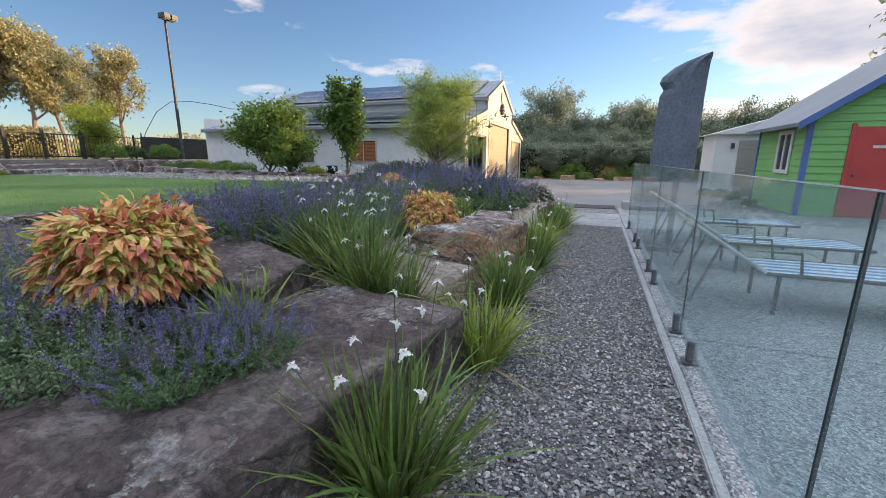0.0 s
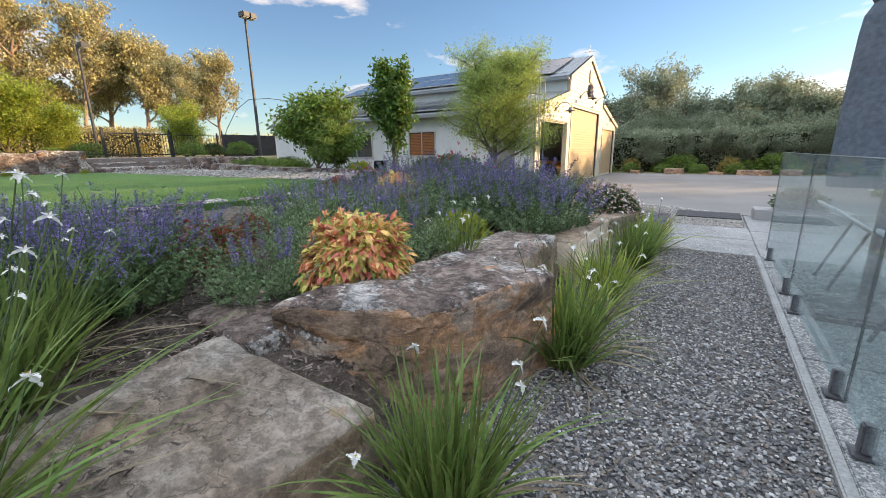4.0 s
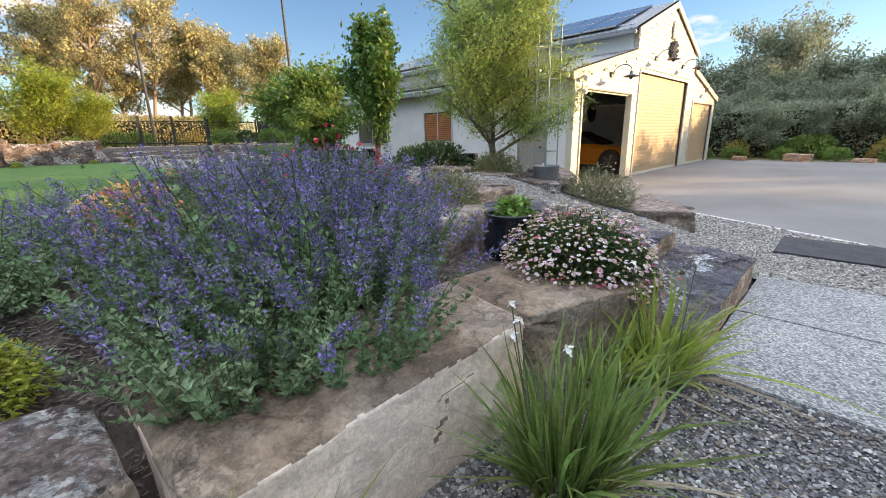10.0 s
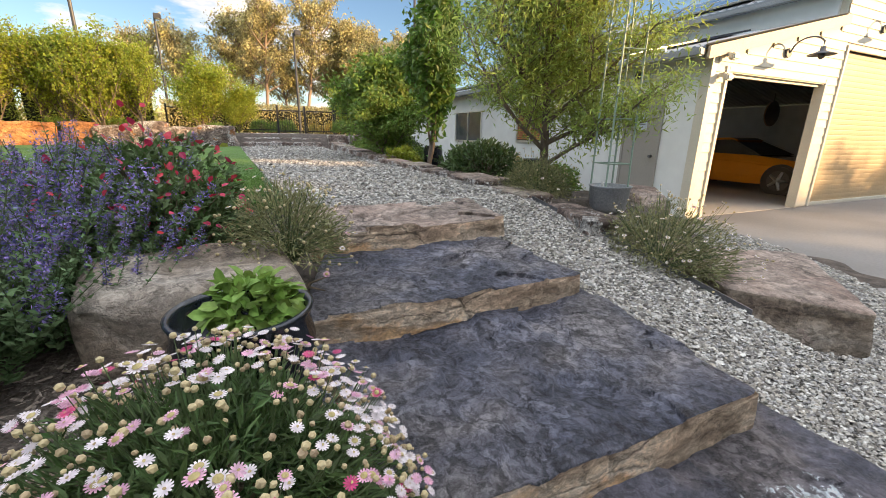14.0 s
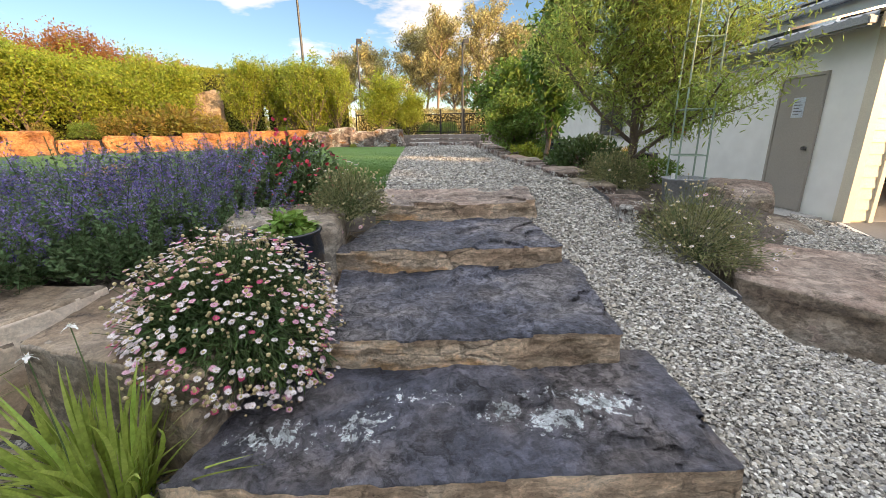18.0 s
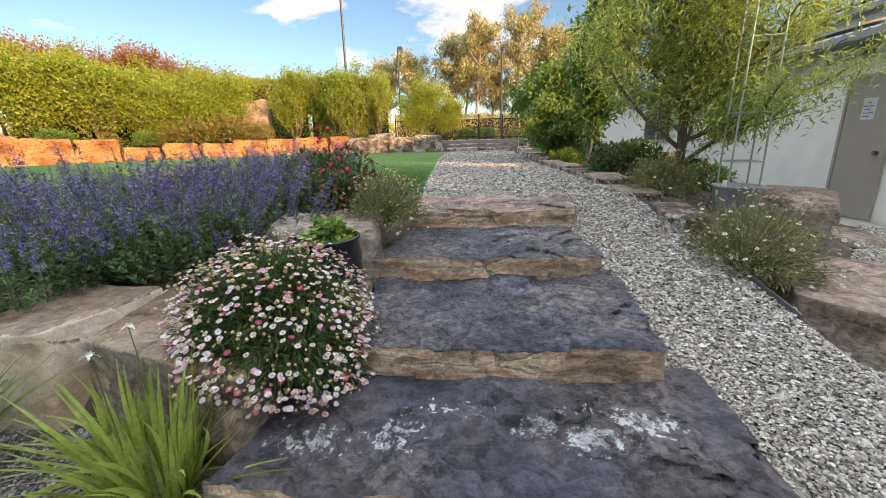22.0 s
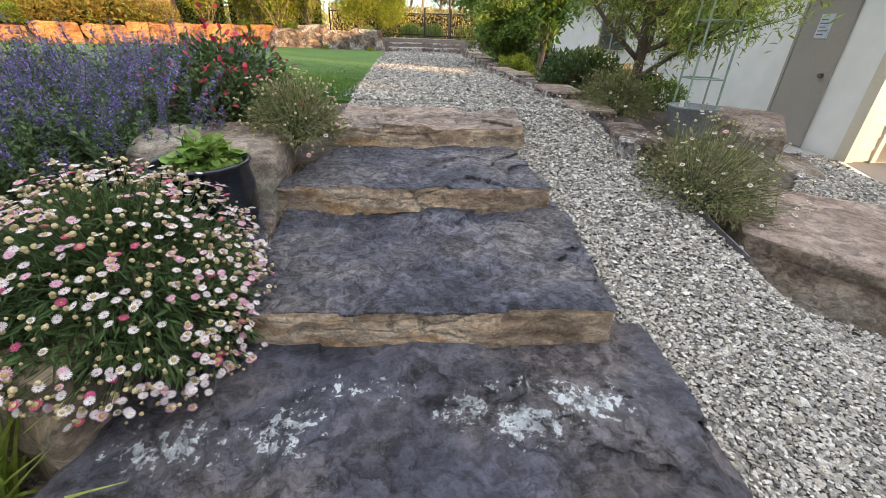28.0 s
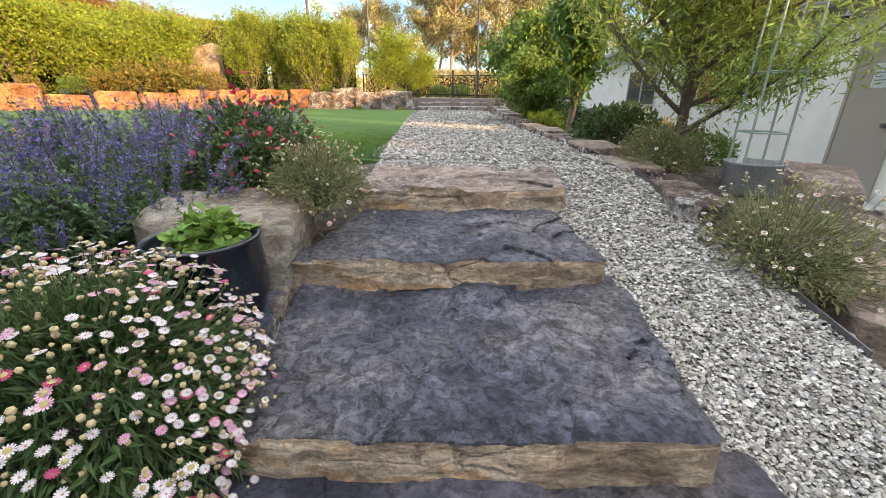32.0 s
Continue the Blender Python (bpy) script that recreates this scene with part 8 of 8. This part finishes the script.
pl = thing("planter_box", "low concrete planter with a clipped dark green shrub", "planter", (1.05, 12.3, 0.0))
part("box", box(-0.3, -0.25, 0, 1.1, 0.35, 0.2, 0.015), M["kerb"], pl)
put(SHR[0], 1.4, 12.35, 0, 0.75, 0.18)
mt = thing("rubber_mat", "dark rubber door mat lying on the gravel", "mat", (0, 0, 0))
part("mat", box(-0.52, 11.86, 0.015, 0.58, 12.72, 0.035, 0.006), M["rubber"], mt)


# ---- fence, gate and light poles beyond the lawn ----
def far_fence():
    f = thing("picket_fence", "black metal tubular fence beyond the lawn", "fence", (0, 0, 0))
    for y in np.arange(13.2, 27, 2.4):
        part("post", box(-24.03, y - 0.03, 1.2, -23.97, y + 0.03, 2.5), M["black"], f)
    for z in (1.4, 2.35):
        part("rail", box(-24.015, 13.2, z - 0.02, -23.985, 25.2, z + 0.02), M["black"], f)
    for y in np.arange(13.3, 25.2, 0.14):
        part("picket", box(-24.008, y - 0.006, 1.3, -23.992, y + 0.006, 2.42), M["black"], f)
    for y in np.arange(5.4, 9.0, 2.4):
        part("post", box(-24.03, y - 0.03, 1.2, -23.97, y + 0.03, 2.5), M["black"], f)
    for z in (1.4, 2.35):
        part("rail", box(-24.015, 5.4, z - 0.02, -23.985, 10.2, z + 0.02), M["black"], f)
    for y in np.arange(5.4, 10.2, 0.14):
        part("picket", box(-24.008, y - 0.006, 1.3, -23.992, y + 0.006, 2.42), M["black"], f)
    g = thing("metal_gate", "black metal double gate at the end of the path", "gate", (0, 0, 0))
    for y in (10.25, 11.6, 13.1):
        part("post", box(-24.05, y - 0.05, 1.2, -23.95, y + 0.05, 2.62), M["black"], g)
    for y0, y1 in ((10.32, 11.52), (11.68, 13.02)):
        leaf_ = part("gate_leaf", box(-24.02, y0, 2.34, -23.98, y1, 2.4), M["black"], g)
        part("bottom_rail", box(-24.02, y0, 1.32, -23.98, y1, 1.38), M["black"], leaf_)
        for y in np.arange(y0 + 0.02, y1, 0.12):
            part("bar", box(-24.01, y - 0.009, 1.38, -23.99, y + 0.009, 2.34), M["black"], leaf_)


far_fence()


def light_pole(x, y, z0, top, double=True):
    t = thing("light_pole", "tall slim pole with a floodlight head", "light pole", (x, y, z0), 0, "court light poles")
    part("pole", tube([(0, 0, 0), (0, 0, top - z0)], [0.09, 0.06], 10), M["dark"], t)
    for s in ((-1, 1) if double else (1,)):
        hd = part("lamp_head", box(0.0, s * 0.02, top - z0 - 0.18, 0.5, s * 0.4, top - z0 + 0.1, 0.03), M["dark"], t)
        part("lens", box(0.04, s * 0.06, top - z0 - 0.195, 0.46, s * 0.36, top - z0 - 0.18), M["line"], hd)


light_pole(-22.6, 17.3, 1.2, 8.75)
light_pole(-34.5, 4.0, 1.2, 8.3, False)
light_pole(-26.4, 2.0, 1.2, 12.5)
light_pole(-30.5, 12.0, 1.2, 7.4, False)
# dark court screen behind the barn
cs = thing("court_screen", "dark green windbreak mesh on a court fence", "fence", (0, 0, 0))
part("mesh_panel", box(-23.0, 15.3, 1.2, -22.9, 22.0, 2.4), M["black"], cs)
for y in np.arange(15.3, 22.1, 2.2):
    part("post", tube([(-22.9, y, 1.2), (-22.9, y, 2.6)], 0.03, 8), M["black"], cs)

# small odds and ends
cb = thing("overhead_cable", "thin dark cable looping from the light pole", "cable")
part("wire", tube([(-23.25, 15.40, 1.81), (-23.05, 15.72, 2.72), (-22.74, 16.21, 3.74), (-22.35, 16.79, 4.31), (-21.76, 17.60, 4.41), (-21.13, 18.41, 4.31), (-20.46, 19.21, 4.12)], 0.018, 5), M["dark"], cb)
M["scrap"] = material("white_scrap", (0.72, 0.72, 0.70), (0.62, 0.62, 0.60), 12, 0.6)
for x, y, s in ((-6.25, 7.91, 0.13),):
    sc = thing("paper_scrap", "crumpled white scrap of paper on the lawn", "litter", (x, y, 0.715), 30 * s, "lawn litter")
    bm = bmesh.new()
    bmesh.ops.create_icosphere(bm, subdivisions=2, radius=s)
    for v in bm.verts:
        k = 0.7 + 0.6 * noise.noise(v.co * 9.0)
        v.co = Vector((v.co.x * k, v.co.y * 0.6 * k, max(0.0, v.co.z) * 0.25 * k))
    part("sheet", bm, M["scrap"], sc)
tg = thing("plant_tag", "small white plant tag stuck in the tub", "tag", (-3.66, 12.26, 0.70))
part("blade", box(-0.003, -0.02, 0.0, 0.003, 0.02, 0.17, 0.001), M["scrap"], tg)
tw = thing("dead_twigs", "bare woody twigs at the foot of the small daisy bush", "twig", (-2.52, 9.06, 0.50))
for k in range(7):
    a = k * 0.9
    part("twig", tube([(0.02 * k, 0, 0), (0.02 * k + 0.08 * math.cos(a), 0.07 * math.sin(a), 0.07), (0.03 * k + 0.2 * math.cos(a), 0.16 * math.sin(a), 0.05 + 0.02 * (k % 3))], [0.009, 0.006, 0.003], 6), M["stem_brown"], tw)


# loose chips and gravel, last
def chips(n):
    x, y = rng.uniform(-4.6, -1.15, n), rng.uniform(0.3, 8.9, n)
    P = np.column_stack([x, y, H(x, y) + 0.012])
    data = spread([(-0.11, 0, 0), (0.11, 0.05, 0.04), (0.09, 1, 0.02), (-0.08, 0.95, -0.02)], [(0, 1, 2, 3)], P, np.column_stack([rng.normal(size=(n, 2)), rng.normal(0, 0.15, n)]), np.array([0, 0, 1.0]) + 0.35 * rng.normal(size=(n, 3)), rng.uniform(0.012, 0.05, n))
    ob = part("mulch_chips", data, M["mulch_chip"], None)
    tagged(ob, "loose brown bark chips on the garden bed", "mulch", kind="stuff")


chips(60000)


def turf(n):
    P = rng.uniform((-13.0, 1.5), (-4.3, 9.2), (n * 12, 2))
    d = np.hypot(P[:, 0] + 4.8, P[:, 1] - 8.4)
    P = P[inside(LAWN, P[:, 0], P[:, 1]) & (rng.uniform(size=len(P)) < 1 / (1 + (d / 1.8) ** 3))][:n]
    data = spread(*LEAF_NARROW, np.column_stack([P, np.full(len(P), 0.708)]), np.column_stack([rng.normal(0, 0.5, (len(P), 2)), np.ones(len(P))]), rng.normal(size=(len(P), 3)), rng.uniform(0.018, 0.035, len(P)))
    ob = part("grass_blades", data, M["blade"], None)
    tagged(ob, "short green grass blades of the lawn", "grass", kind="stuff")


turf(30000)
scatter_stones("grey_gravel", GREY, 64000, 0.0138, M["gravel"], 0.024, "loose crushed grey gravel on the path")
scatter_stones("white_pebbles", WHITE_LOW, 72000, 0.0142, M["pebble"], 0.034, "loose pale crushed pebbles beside the steps", (-0.9, 11.0, 2.4), 1.9)
scatter_stones("path_pebbles", WHITE_HIGH, 17000, 0.024, M["pebble"], 0.048, "loose pale pebbles on the upper path", (-4.3, 10.2, 3.0), 1.0)
